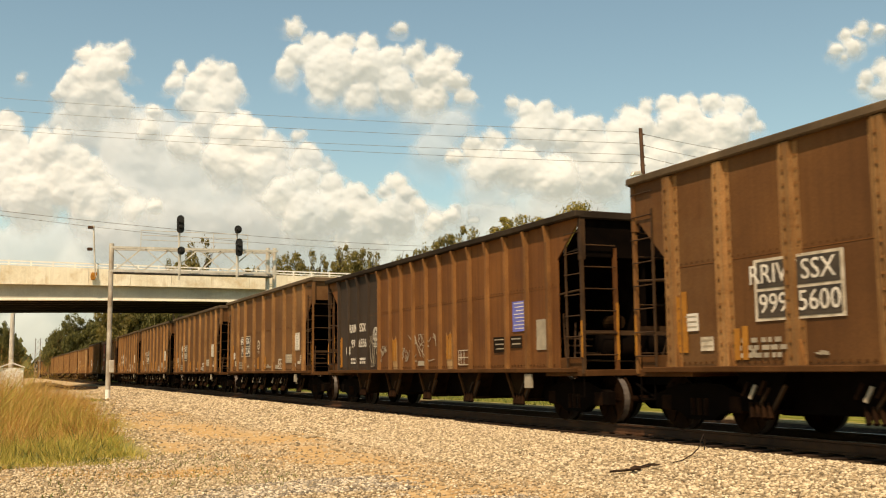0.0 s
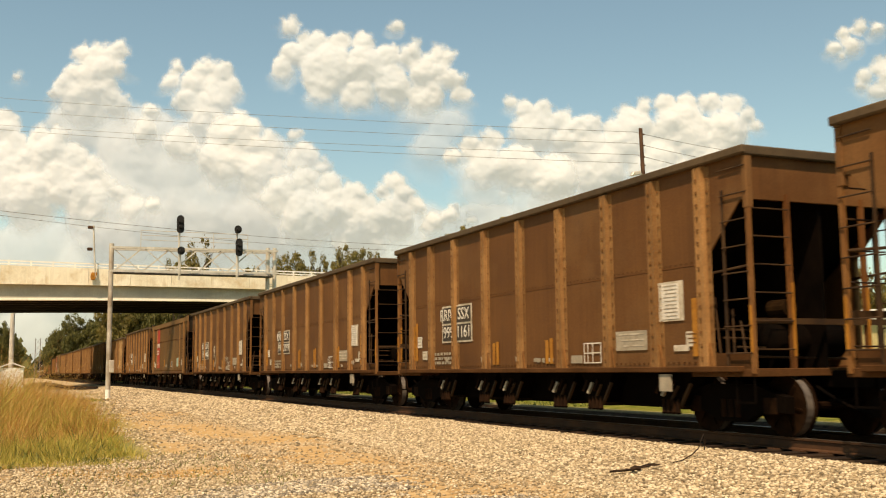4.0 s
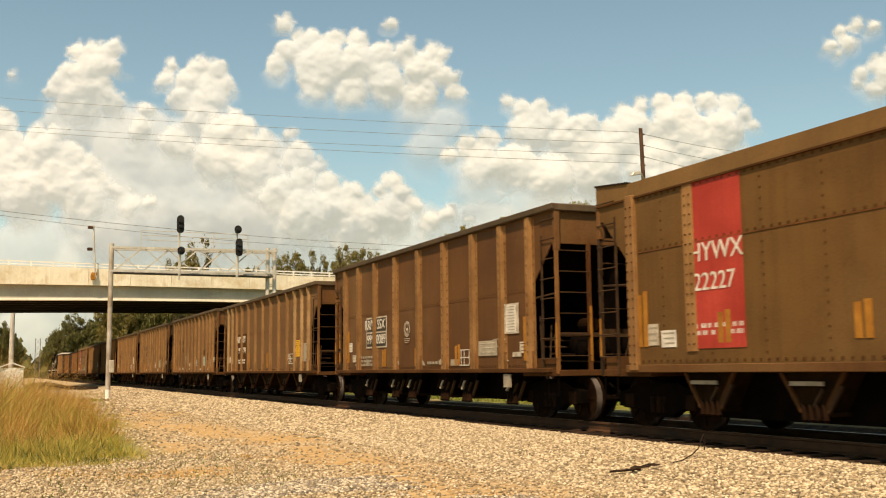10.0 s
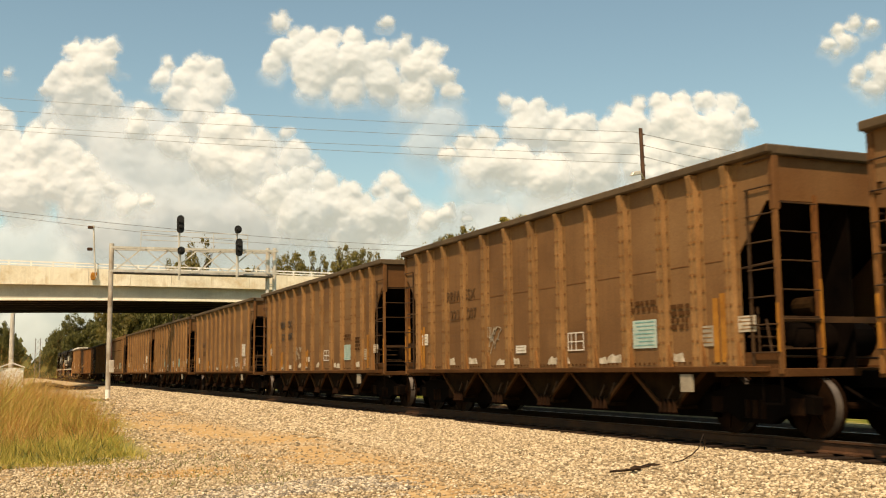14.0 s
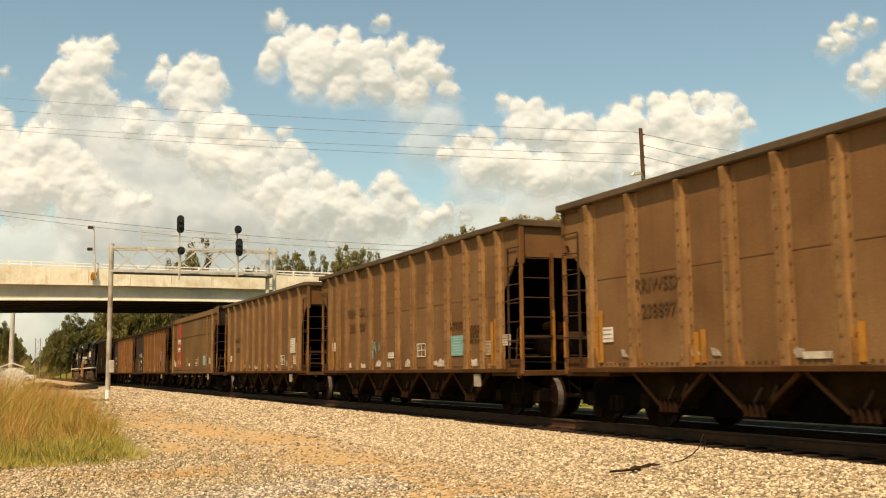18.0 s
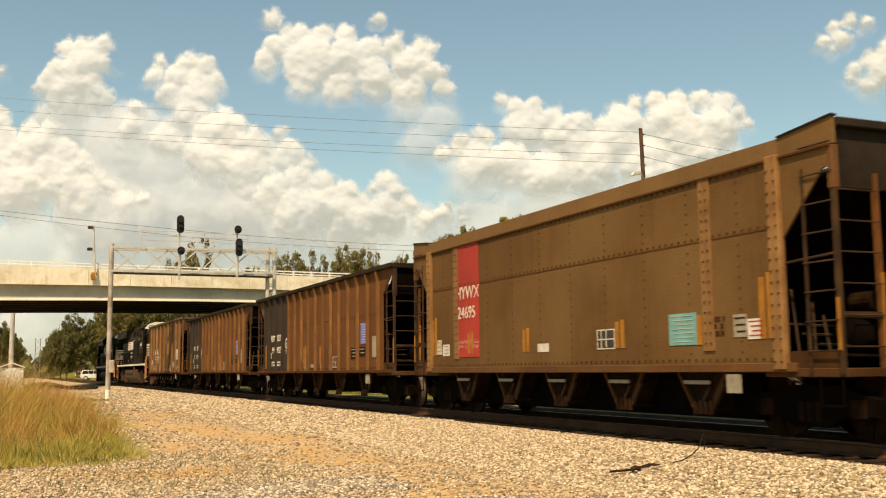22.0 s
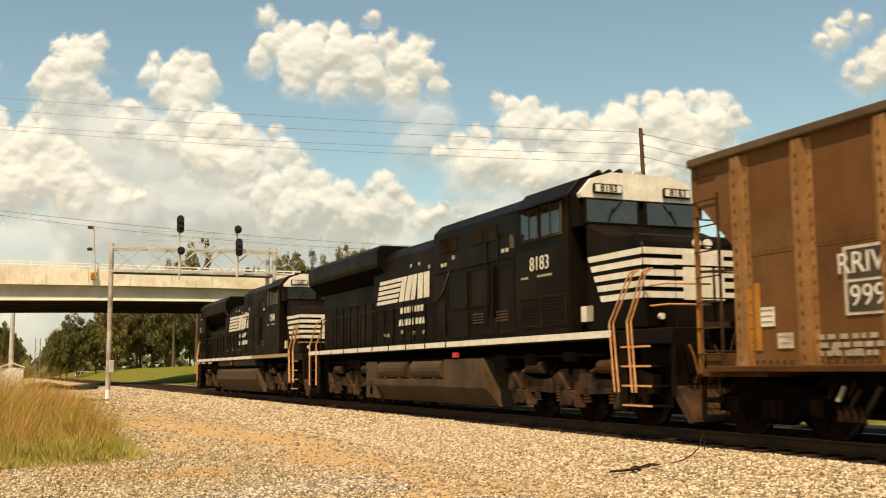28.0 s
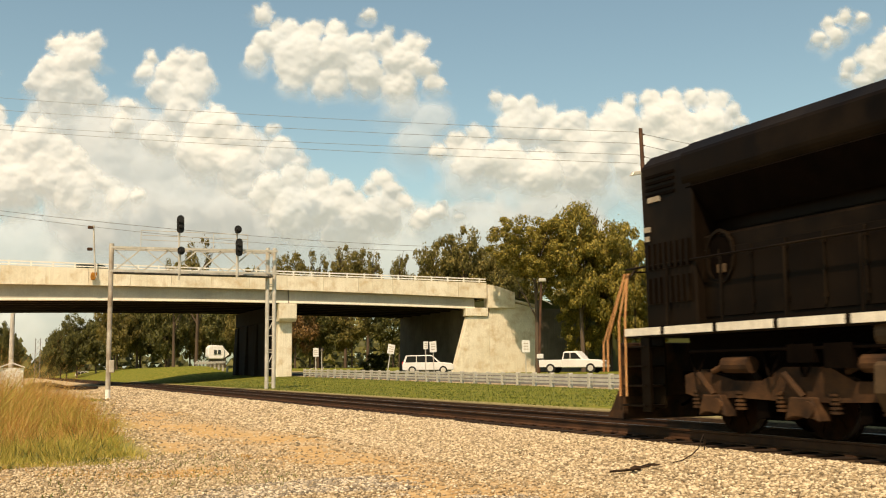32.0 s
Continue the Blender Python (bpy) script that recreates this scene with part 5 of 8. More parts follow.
cloud(3400, [(905, 190, 13), (930, 206, 20), (966, 206, 18), (1000, 222, 22), (1050, 224, 20), (1082, 228, 16), (1110, 208, 18), (1142, 198, 16), (1180, 194, 22), (1216, 190, 20), (1256, 184, 20), (1290, 188, 20), (1318, 208, 17), (1338, 226, 11), (950, 240, 40), (1030, 260, 48), (1120, 252, 54), (1210, 242, 54), (1280, 242, 46), (1060, 310, 56), (1170, 305, 56), (1250, 290, 44)], 500, (-29, -9))
cloud(3350, [(876, 254, 20), (842, 276, 27), (802, 286, 17), (862, 302, 36), (922, 302, 46), (980, 320, 44)], 540, (-29, -9))
cloud(3000, [(1480, 86, 15), (1500, 62, 13), (1520, 54, 12), (1545, 60, 10), (1510, 80, 18), (1490, 102, 9), (1536, 136, 14), (1560, 122, 15), (1582, 142, 30), (1530, 152, 9), (1612, 110, 40), (1560, 165, 20)], 600, (-31, -21))

# ---- the train ----
TX, RZ = 11.67, 0.49          # track centre, top of rail


def wheelset_mesh(r=0.457):
    bm = bmesh.new()
    for s in (-1, 1):
        tube(bm, (s * 0.68, 0, 0), (s * 0.82, 0, 0), r, 28)
        tube(bm, (s * 0.64, 0, 0), (s * 0.685, 0, 0), r + 0.028, 28)
        for k in range(6):
            a = k * math.pi / 3
            bar(bm, (s * 0.825, 0.10 * math.cos(a), 0.10 * math.sin(a)), (s * 0.825, (r - 0.07) * math.cos(a), (r - 0.07) * math.sin(a)), 0.035, 0.03)
        tube(bm, (s * 0.82, 0, 0), (s * 1.06, 0, 0), 0.10, 12)
        for k in range(3):
            a = k * math.pi * 2 / 3
            tube(bm, (s * 1.05, 0.055 * math.cos(a), 0.055 * math.sin(a)), (s * 1.075, 0.055 * math.cos(a), 0.055 * math.sin(a)), 0.018, 6)
    tube(bm, (-0.7, 0, 0), (0.7, 0, 0), 0.085, 12)
    return mesh_of(bm, "wheelset", M_WHEEL)


WHEELSET = wheelset_mesh()
WHEELSET_BIG = wheelset_mesh(0.53)


def tread_mesh(r, side):
    bm = bmesh.new()
    for s in (side,):
        for k in range(28):
            a, c = k * math.tau / 28, (k + 1) * math.tau / 28
            v = [bm.verts.new((s * x, rr * math.cos(t), rr * math.sin(t))) for x, rr, t in ((0.69, r + 0.002, a), (0.815, r + 0.002, a), (0.815, r + 0.002, c), (0.69, r + 0.002, c))]
            bm.faces.new(v)
    return mesh_of(bm, "tread", M_TREAD)


TREAD, TREAD_BIG = [tread_mesh(0.457, s) for s in (-1, 1)], [tread_mesh(0.53, s) for s in (-1, 1)]
spinning = []                  # (wheelset, its place on the car, radius)


def wheelset(parent, y, r=0.457, big=False):
    ob = part("wheelset", WHEELSET_BIG if big else WHEELSET, None, parent, "rust-brown spoked wheels on one axle")
    ob.location = (0, y, r)
    for me in TREAD_BIG if big else TREAD:
        part("tread", me, None, ob, "bright worn wheel tread")
    return ob


def truck_parts(car, y0):
    """A freight truck: two side frames with springs, a bolster and brake gear; its wheelsets."""
    for s in (-1, 1):
        o = [(-1.22, 0.36), (-1.22, 0.60), (-0.95, 0.66), (-0.55, 0.78), (0.55, 0.78), (0.95, 0.66), (1.22, 0.60), (1.22, 0.36),
             (0.85, 0.40), (0.52, 0.30), (0.34, 0.20), (-0.34, 0.20), (-0.52, 0.30), (-0.85, 0.40)]
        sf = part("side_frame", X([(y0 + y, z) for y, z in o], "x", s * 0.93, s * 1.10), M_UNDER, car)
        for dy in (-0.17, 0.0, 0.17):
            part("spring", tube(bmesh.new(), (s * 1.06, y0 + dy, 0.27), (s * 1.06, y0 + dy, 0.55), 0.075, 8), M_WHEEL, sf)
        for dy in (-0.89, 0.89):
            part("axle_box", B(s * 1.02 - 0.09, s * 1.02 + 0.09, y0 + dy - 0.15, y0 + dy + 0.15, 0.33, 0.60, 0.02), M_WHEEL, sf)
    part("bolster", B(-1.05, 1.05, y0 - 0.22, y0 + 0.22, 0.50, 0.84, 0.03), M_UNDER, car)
    for dy in (-0.89, 0.89):
        wheelset(car, y0 + dy)
        bm = bmesh.new()
        bar(bm, (-0.8, y0 + dy * 0.42, 0.42), (0.8, y0 + dy * 0.42, 0.42), 0.08, 0.10)
        part("brake_beam", bm, M_UNDER, car)


def coupler_parts(car, half, reach):
    for s in (-1, 1):
        part("coupler", X([(-0.13, 0.72), (0.13, 0.72), (0.13, 0.98), (-0.13, 0.98)], "y", s * (half - 0.6), s * (half + reach), 0.02), M_UNDER, car)
        bm = bmesh.new()
        sweep(bm, [(-0.35 + 0.04 * k, s * (half - 0.1 + (reach + 0.1) * k / 6), 0.75 - 0.38 * math.sin(k / 6 * math.pi / 2)) for k in range(7)], 0.03, 6)
        part("air_hose", bm, M_UNDER, car)


def end_frame(car, half, top, s, cage, smooth):
    """Ladders, posts, slope sheet and platform at one end; s = -1: leading end."""
    e = s * half
    # near-black sheets put the end bay's shade into their colour
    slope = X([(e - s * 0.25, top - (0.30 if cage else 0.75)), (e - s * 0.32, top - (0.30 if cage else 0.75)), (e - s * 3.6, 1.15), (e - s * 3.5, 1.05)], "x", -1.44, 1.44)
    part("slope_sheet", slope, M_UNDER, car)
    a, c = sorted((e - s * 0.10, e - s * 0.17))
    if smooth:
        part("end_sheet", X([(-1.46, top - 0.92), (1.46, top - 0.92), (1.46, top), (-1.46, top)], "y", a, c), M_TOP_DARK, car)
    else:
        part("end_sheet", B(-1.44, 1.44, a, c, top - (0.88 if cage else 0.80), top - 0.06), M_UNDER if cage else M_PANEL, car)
    # web added to close off daylight through the end bay
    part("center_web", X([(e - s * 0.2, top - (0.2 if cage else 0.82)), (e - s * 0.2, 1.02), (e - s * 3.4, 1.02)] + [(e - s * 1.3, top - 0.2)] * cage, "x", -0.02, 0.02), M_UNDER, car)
    body = M_SOOT if cage else M_PANEL
    for sx in (-1, 1):
        a, c = sorted((e - s * 0.02, e - s * 0.13))
        post = part("corner_post", B(sx * 1.50 - 0.06, sx * 1.50 + 0.06, a, c, top - 0.95, top - (0.36 if smooth else 0.15), 0.012), M_LADDER if cage else body, car)
        mid = e - s * 0.06
        leg = part("corner_leg", B(sx * 1.52 - 0.03, sx * 1.52 + 0.03, mid - 0.035, mid + 0.035, 0.95, top - 0.94), M_LADDER if cage or smooth else M_RUST_RIB, car)
        part("reflector_stripe", B(sx * 1.553 - 0.004, sx * 1.553 + 0.004, mid - 0.03, mid + 0.03, 1.25, 1.95), M_ORANGE, leg, "worn orange reflective stripe")
        a, c = sorted((e - s * 0.60, e - s * 0.635))
        part("ladder_stile", B(sx * 1.54 - 0.018, sx * 1.54 + 0.018, a, c, 0.95, top - 0.6), M_LADDER, car)
        for k in range(8):
            z = 1.25 + k * 0.40
            bm = bmesh.new()
            tube(bm, (sx * 1.57, e - s * 0.05, z), (sx * 1.57, e - s * 0.64, z), 0.012, 6)
            part("rung", bm, M_LADDER, car)
        bm = bmesh.new()
        tube(bm, (sx * 1.5, e - s * 0.1, 2.55), (sx * 1.5, e - s * 1.05, 2.50), 0.02, 6)
        part("brace", bm, M_LADDER, car)
        a, c = sorted((e - s * 0.06, e - s * 0.14))
        part("end_post", B(sx * 0.75 - 0.03, sx * 0.75 + 0.03, a, c, 0.95, top - 0.7), M_RUST, car)
        part("end_stripe", B(sx * 0.75 - 0.028, sx * 0.75 + 0.028, e + s * 0.0 - 0.055 if s > 0 else e + 0.045, e - 0.045 if s > 0 else e + 0.055, 1.2, 2.3), M_ORANGE, car, "worn orange stripe on the end post")
        a, c = sorted((e - s * 0.16, e - s * 1.06))
        part("side_shelf", B(sx * 1.49 - 0.02, sx * 1.49 + 0.02, a, c, 1.02, 1.26), M_SILL, car)
    for k in range(6):
        z = 1.3 + k * 0.42
        bm = bmesh.new()
        tube(bm, (-1.48, e - s * 0.03, z), (-0.78, e - s * 0.03, z), 0.012, 6)
        part("rung", bm, M_LADDER, car)
    bm = bmesh.new()
    bar(bm, (-1.5, e - s * 0.08, 1.72), (1.5, e - s * 0.08, 1.72), 0.05, 0.09)
    part("end_rail", bm, M_LADDER, car)
    part("platform", B(-1.52, 1.52, min(e + s * 0.02, e - s * 1.55), max(e + s * 0.02, e - s * 1.55), 0.90, 1.02, 0.01), M_SILL, car)
    bm = bmesh.new()
    tube(bm, (-0.75, e - s * 0.75, 1.45), (0.75, e - s * 0.75, 1.45), 0.26, 14)
    part("air_reservoir", bm, M_UNDER, car, smooth=True)
    bm = bmesh.new()
    if s > 0:
        sweep(bm, [(-0.45 + 0.25 * math.cos(a * math.tau / 16), e - 0.45, 2.3 + 0.25 * math.sin(a * math.tau / 16)) for a in range(17)], 0.02, 5)
        for a in range(3):
            bar(bm, (-0.45 + 0.25 * math.cos(a * 2.1), e - 0.45, 2.3 + 0.25 * math.sin(a * 2.1)), (-0.45, e - 0.47, 2.3), 0.025, 0.02)
        tube(bm, (-0.45, e - 0.44, 2.3), (-0.45, e - 0.62, 2.3), 0.04, 8)
    else:
        tube(bm, (-0.45, e + 0.45, 1.95), (-0.45, e + 0.85, 1.95), 0.14, 14)
    part("brake_wheel" if s > 0 else "brake_cylinder", bm, M_CHUTE, car)
    bm = bmesh.new()
    for k in range(4):
        y = e - s * (0.4 + 0.3 * k)
        tube(bm, (-1.35, y, 0.98), (-1.25 + 0.1 * (k % 2), y - s * 0.25, 1.75 + 0.2 * (k % 3)), 0.018, 5)
        tube(bm, (-1.3, y, 1.2 + 0.15 * k), (0.9, y, 1.15 + 0.15 * k), 0.02, 5)
    part("brake_piping", bm, M_LADDER, car)
    # sill steps and truck-end gear
    for sx in (-1, 1):
        bm = bmesh.new()
        bar(bm, (sx * 1.5, e - s * 0.10, 0.52), (sx * 1.5, e - s * 0.50, 0.52), 0.02, 0.03)
        for y in (0.10, 0.50):
            bar(bm, (sx * 1.5, e - s * y, 0.52), (sx * 1.5, e - s * y, 0.95), 0.02, 0.025)
        part("sill_step", bm, M_UNDER, car)


def side_outline(half, top, cut_top, cut_mid, reach):
    """Side sheet in (y, z): full length along the top, cut back in the corners where the ladders stand."""
    h = half
    return [(-h + reach, 1.02), (-h + reach, cut_mid), (-h + 0.22, cut_top), (-h + 0.05, cut_top), (-h + 0.05, top),
            (h - 0.05, top), (h - 0.05, cut_top), (h - 0.22, cut_top), (h - reach, cut_mid), (h - reach, 1.02)]


def rivet_column(car, y, z0, z1, sx, w, step=0.16):
    bm = bmesh.new()
    z = z0
    while z < z1:
        for dy in (-w, w):
            block(bm, sx - 0.008, sx + 0.008, y + dy - 0.014, y + dy + 0.014, z, z + 0.028)
        z += step
    tagged(part("rivets", bm, M_SILL, car), kind="stuff")


def hopper(kind):
    """A coal hopper wagon. wide: ten heavy ribs; close: narrow ribs; smooth: riveted plates; sooty: rusty, one black end."""
    half, top, ribs = {"wide": (7.28, 4.35, 9), "close": (7.28, 4.24, 13), "smooth": (7.52, 4.36, 0), "sooty": (8.15, 4.06, 16), "long": (8.04, 4.16, 13), "broad": (7.28, 4.24, 11)}[kind]
    narrow = kind in ("close", "long", "broad")
    label = {"wide": "dusty brown steel coal hopper wagon with heavy side ribs", "close": "dusty brown steel coal hopper wagon with close side ribs",
             "smooth": "dusty brown riveted coal hopper wagon with red side stripe", "sooty": "rust-brown coal hopper wagon with one black end", "long": "long dusty brown coal hopper wagon with pale ribs", "broad": "dusty brown steel coal hopper wagon with eleven broad ribs"}[kind]
    car = thing("coal_hopper", Matrix(), label, "rail wagon", "coal hoppers of the train")
    panel, rib = (M_RUST, M_RUST_RIB) if kind == "sooty" else (M_PANEL_OLIVE, M_RIB) if kind == "smooth" else (M_PANEL_DUSTY if narrow else M_PANEL, M_RIB_DUSTY if narrow else M_RIB)
    chord = M_TOP_DARK if kind == "sooty" else M_TOP
    for s in (-1, 1):
        if kind == "smooth":
            plate = part("side_sheet", X(side_outline(half, top - 0.30, 3.72, 2.85, 1.05), "x", s * 1.50, s * 1.54), panel, car)
            part("eave_band", X([(s * 1.50, top - 0.34), (s * 1.56, top - 0.34), (s * 1.54, top - 0.07), (s * 1.48, top - 0.07)], "y", -half + 1.06, half - 1.06), M_PANEL_EAVE, car)
            for e in (-1, 1):
                o = [(e * (half - 1.06), top - 0.34), (e * (half - 0.02), top - 0.34), (e * (half - 0.02), top + 0.03), (e * (half - 1.06), top - 0.07)]
                part("end_band", X(o, "x", s * 1.48, s * 1.545), M_PANEL_EAVE, car)
                part("end_cap_angle", X([(e * (half - 1.06), top - 0.068), (e * (half - 0.0), top + 0.032), (e * (half - 0.0), top + 0.062), (e * (half - 1.06), top - 0.038)], "x", s * 1.46, s * 1.57), M_TOP_DARK, car)
            part("eave_angle", B(s * 1.565 - 0.02, s * 1.565 + 0.02, -half + 0.05, half - 0.05, top - 0.37, top - 0.34), M_SILL, car)
            for e in (-1, 1):
                part("side_post", B(s * 1.57 - 0.05, s * 1.57 + 0.05, e * (half - 1.16) - 0.12, e * (half - 1.16) + 0.12, 1.0, top - 0.3, 0.015), M_RIB, car)
                rivet_column(car, e * (half - 1.16), 1.1, top - 0.4, s * 1.625, 0.07)
                part("side_post", B(s * 1.545 - 0.02, s * 1.545 + 0.02, e * (half - 2.75) - 0.13, e * (half - 2.75) + 0.13, 1.3, top - 0.32), M_RIB, car)
                rivet_column(car, e * (half - 2.75), 1.4, top - 0.4, s * 1.57, 0.06)
            bm = bmesh.new()
            n = 74
            for k in range(n):
                y = -half + 1.2 + (2 * half - 2.4) * k / (n - 1)
                for z in (top - 0.42, 3.05, 1.14):
                    block(bm, s * 1.542 - 0.012, s * 1.542 + 0.012, y - 0.018, y + 0.018, z, z + 0.036)
            for k in range(10):
                y = -half + 2.0 + (2 * half - 4.0) * k / 9
                for j in range(17):
                    z = 1.25 + j * 0.16
                    block(bm, s * 1.542 - 0.008, s * 1.542 + 0.008, y - 0.013, y + 0.013, z, z + 0.026)
            tagged(part("rivets", bm, M_SILL, car), kind="stuff")
            part("belt_seam", B(s * 1.545 - 0.006, s * 1.545 + 0.006, -half + 1.3, half - 1.3, 3.02, 3.04), M_RUST, car)
            part("side_sill", B(s * 1.54 - 0.05, s * 1.54 + 0.05, -half + 0.9, half - 0.9, 0.97, 1.10, 0.01), M_PANEL, car)
        else:
            reach = 1.05 if kind == "wide" else 0.95
            reach_out = 1.64 if kind == "wide" else 1.67
            part("side_sheet", X(side_outline(half, top - 0.12, top - (0.28 if kind == "sooty" else 0.80), top - (0.85 if kind == "sooty" else 1.60), reach), "x", s * 1.50, s * 1.53), panel, car)
            part("top_chord", B(min(s * 1.46, s * reach_out), max(s * 1.46, s * reach_out), -half, half, top - 0.13, top, 0.02), chord, car)
            part("side_sill", B(s * 1.55 - 0.07, s * 1.55 + 0.07, -half + 0.3, half - 0.3, 0.97, 1.06, 0.012), M_SILL, car)
            stations = {"wide": (0.0, 1.70, 3.38, 4.85, 6.15), "close": (0.0, 1.13, 2.27, 3.41, 4.52, 5.41, 6.25), "sooty": (0.45, 1.34, 2.22, 3.12, 4.05, 5.00, 5.93, 6.85),
                        "long": (0.0, 1.32, 2.65, 3.94, 5.05, 5.99, 6.87), "broad": (0.0, 1.12, 2.25, 3.40, 4.85, 6.22)}[kind]
            for k, y in enumerate(sorted({sg * v for v in stations for sg in (-1, 1)})):
                w = {"wide": 0.135, "close": 0.13, "long": 0.115, "broad": 0.125, "sooty": 0.10}[kind]
                pale = kind == "long" and k in (0, 1, 2, ribs - 2, ribs - 1)
                h = w * (0.80 if kind != "sooty" else 0.62)
                out = 1.612 if kind != "sooty" else 1.605
                if kind in ("wide", "close"):
                    o = [(s * 1.53, y - h), (s * out, y - h * 0.85), (s * out, y + h * 0.05), (s * (out - 0.03), y + h * 0.10), (s * (out - 0.03), y + h * 0.28), (s * out, y + h * 0.33), (s * out, y + h * 0.85), (s * 1.53, y + h)]
                else:
                    o = [(s * 1.53, y - h), (s * out, y - h * 0.75), (s * out, y + h * 0.75), (s * 1.53, y + h)]
                mat = M_RIB_PALE if pale else (M_SOOT_PATCH if kind == "sooty" and k >= ribs - 4 else rib)
                rb = part("rib", extrude(bmesh.new(), o, "z", 1.06, top - 0.15), mat, car)
                if s > 0:
                    continue
                if kind != "wide":
                    part("rib_gusset", X([(-1.60, top - 0.50), (-1.60, top - 0.14), (-1.655, top - 0.14), (-1.655, top - 0.18)], "y", y - h * 0.6, y + h * 0.6), mat, rb)
                if kind != "sooty":
                    part("rib_flange", B(-1.538, -1.528, y - w * 1.5, y + w * 1.5, 1.07, top - 0.16), rib, rb)
                    part("rib_foot", X([(y - w * 1.5, 1.06), (y - h, 1.42), (y + h, 1.42), (y + w * 1.5, 1.06)], "x", -1.575, -1.532), M_RUST_RIB, rb)
                    bolts = bmesh.new()
                    z = 1.18
                    while z < top - 0.3:
                        for dy, x0 in ((-w * 1.22, -1.54), (-h * 0.42, -out), (h * 0.60, -out)) if kind == "close" else ((-w * 1.22, -1.54), (w * 0.15, -out)):
                            block(bolts, x0 - 0.016, x0, y + dy - 0.017, y + dy + 0.017, z, z + 0.034)
                        z += 0.20 if kind == "wide" else 0.26
                    tagged(part("rivets", bolts, M_RUST_RIB, rb), kind="stuff")
            if kind == "sooty":
                part("soot_patch", B(s * 1.533 - 0.003, s * 1.533 + 0.003, half - 4.95, half - 1.0, 1.07, top - 0.16), M_SOOT_PATCH, car, "sooty black painted end panel")
            bm = bmesh.new()
            n = int((2 * half - 2.3) / 0.14)
            for k in range(n):
                y = -half + 1.15 + k * 0.14
                block(bm, s * 1.53 - 0.012, s * 1.53 + 0.012, y - 0.02, y + 0.02, 1.10, 1.135)
                if not narrow:
                    block(bm, s * 1.53 - 0.009, s * 1.53 + 0.009, y - 0.012, y + 0.012, 2.70, 2.724)
            tagged(part("rivets", bm, M_SILL, car), kind="stuff")
            part("seam", B(s * 1.532 - 0.004, s * 1.532 + 0.004, -half + reach, half - reach, 2.66, 2.672), M_RUST, car)
    # load space
    part("floor_sheet", B(-1.49, 1.49, -half + 3.3, half - 3.3, 1.05, 1.12), M_UNDER, car)
    bm = bmesh.new()
    n, w = 40, 8
    grid = [[bm.verts.new((-1.48 + 2.96 * j / w, -half + 0.3 + (2 * half - 0.6) * i / n, top - 0.75 + 0.5 * math.sin(math.pi * j / w) * (0.75 + 0.25 * math.cos(i * 0.7)))) for j in range(w + 1)] for i in range(n + 1)]
    for i in range(n):
        for j in range(w):
            bm.faces.new((grid[i][j], grid[i][j + 1], grid[i + 1][j + 1], grid[i + 1][j]))
    part("coal_load", bm, M_SOOT, car, "heaped black coal", smooth=True)
    if kind != "smooth":
        for s in (-1, 1):
            part("end_chord", B(-1.58, 1.58, min(s * half, s * (half - 0.14)), max(s * half, s * (half - 0.14)), top - 0.15, top, 0.02), chord, car)
    else:
        for s in (-1, 1):
            part("end_chord", B(-1.44, 1.44, min(s * half, s * (half - 0.14)), max(s * half, s * (half - 0.14)), top - 0.10, top + 0.03, 0.02), M_TOP_DARK, car)
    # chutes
    # deepened sill and an added black block stand in for shade between chutes
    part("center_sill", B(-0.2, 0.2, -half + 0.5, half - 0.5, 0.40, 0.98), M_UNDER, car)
    part("inner_hopper", B(-0.95, 0.95, -half + 2.3, half - 2.3, {"sooty": 0.44, "wide": 0.36}.get(kind, 0.24), 0.97), M_UNDER, car, "added black block for the shade between the chutes")
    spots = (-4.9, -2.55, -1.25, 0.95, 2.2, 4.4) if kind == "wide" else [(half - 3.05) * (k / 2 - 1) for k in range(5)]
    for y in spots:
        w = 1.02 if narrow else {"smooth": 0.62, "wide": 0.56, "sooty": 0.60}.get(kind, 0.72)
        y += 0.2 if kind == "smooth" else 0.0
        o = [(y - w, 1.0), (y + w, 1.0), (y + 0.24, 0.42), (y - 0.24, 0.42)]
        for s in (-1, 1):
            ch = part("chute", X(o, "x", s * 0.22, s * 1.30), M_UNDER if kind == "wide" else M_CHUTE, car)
            bm = bmesh.new()
            bar(bm, (s * 1.33, y - 0.26, 0.40), (s * 1.33, y - 0.55, 0.78), 0.05, 0.05)
            bar(bm, (s * 1.33, y + 0.10, 0.36), (s * 1.33, y - 0.20, 0.74), 0.04, 0.04)
            part("door_lever", bm, M_LADDER, ch)
            part("door", B(s * 0.76 - 0.5, s * 0.76 + 0.5, y - 0.30, y + 0.30, 0.36, 0.42), M_CHUTE, ch)
            for j in range(4 if s < 0 else 0):
                bm = tube(bmesh.new(), (s * 1.36, y - 0.22 + 0.13 * j, 0.52), (s * 1.42, y - 0.32 + 0.13 * j, 0.30), 0.028, 7, 0.045)
                part("latch_finger", bm, M_WHEEL, ch)
            for d in (-1, 1) if s < 0 and kind != "wide" else ():
                bm = bmesh.new()
                bar(bm, (s * 1.33, y + d * w * 0.98, 0.97), (s * 1.33, y + d * 0.22, 0.42), 0.05, 0.06)
                part("chute_rim", bm, M_SILL, ch)
            if kind == "wide" and s < 0:
                for j, (u, z) in enumerate(((-0.20, 0.84), (0.0, 0.78), (0.16, 0.82))):
                    bm = bmesh.new()
                    bar(bm, (-1.40, y + u, z), (-1.44, y + u + 0.09, z - 0.20), 0.06, 0.05)
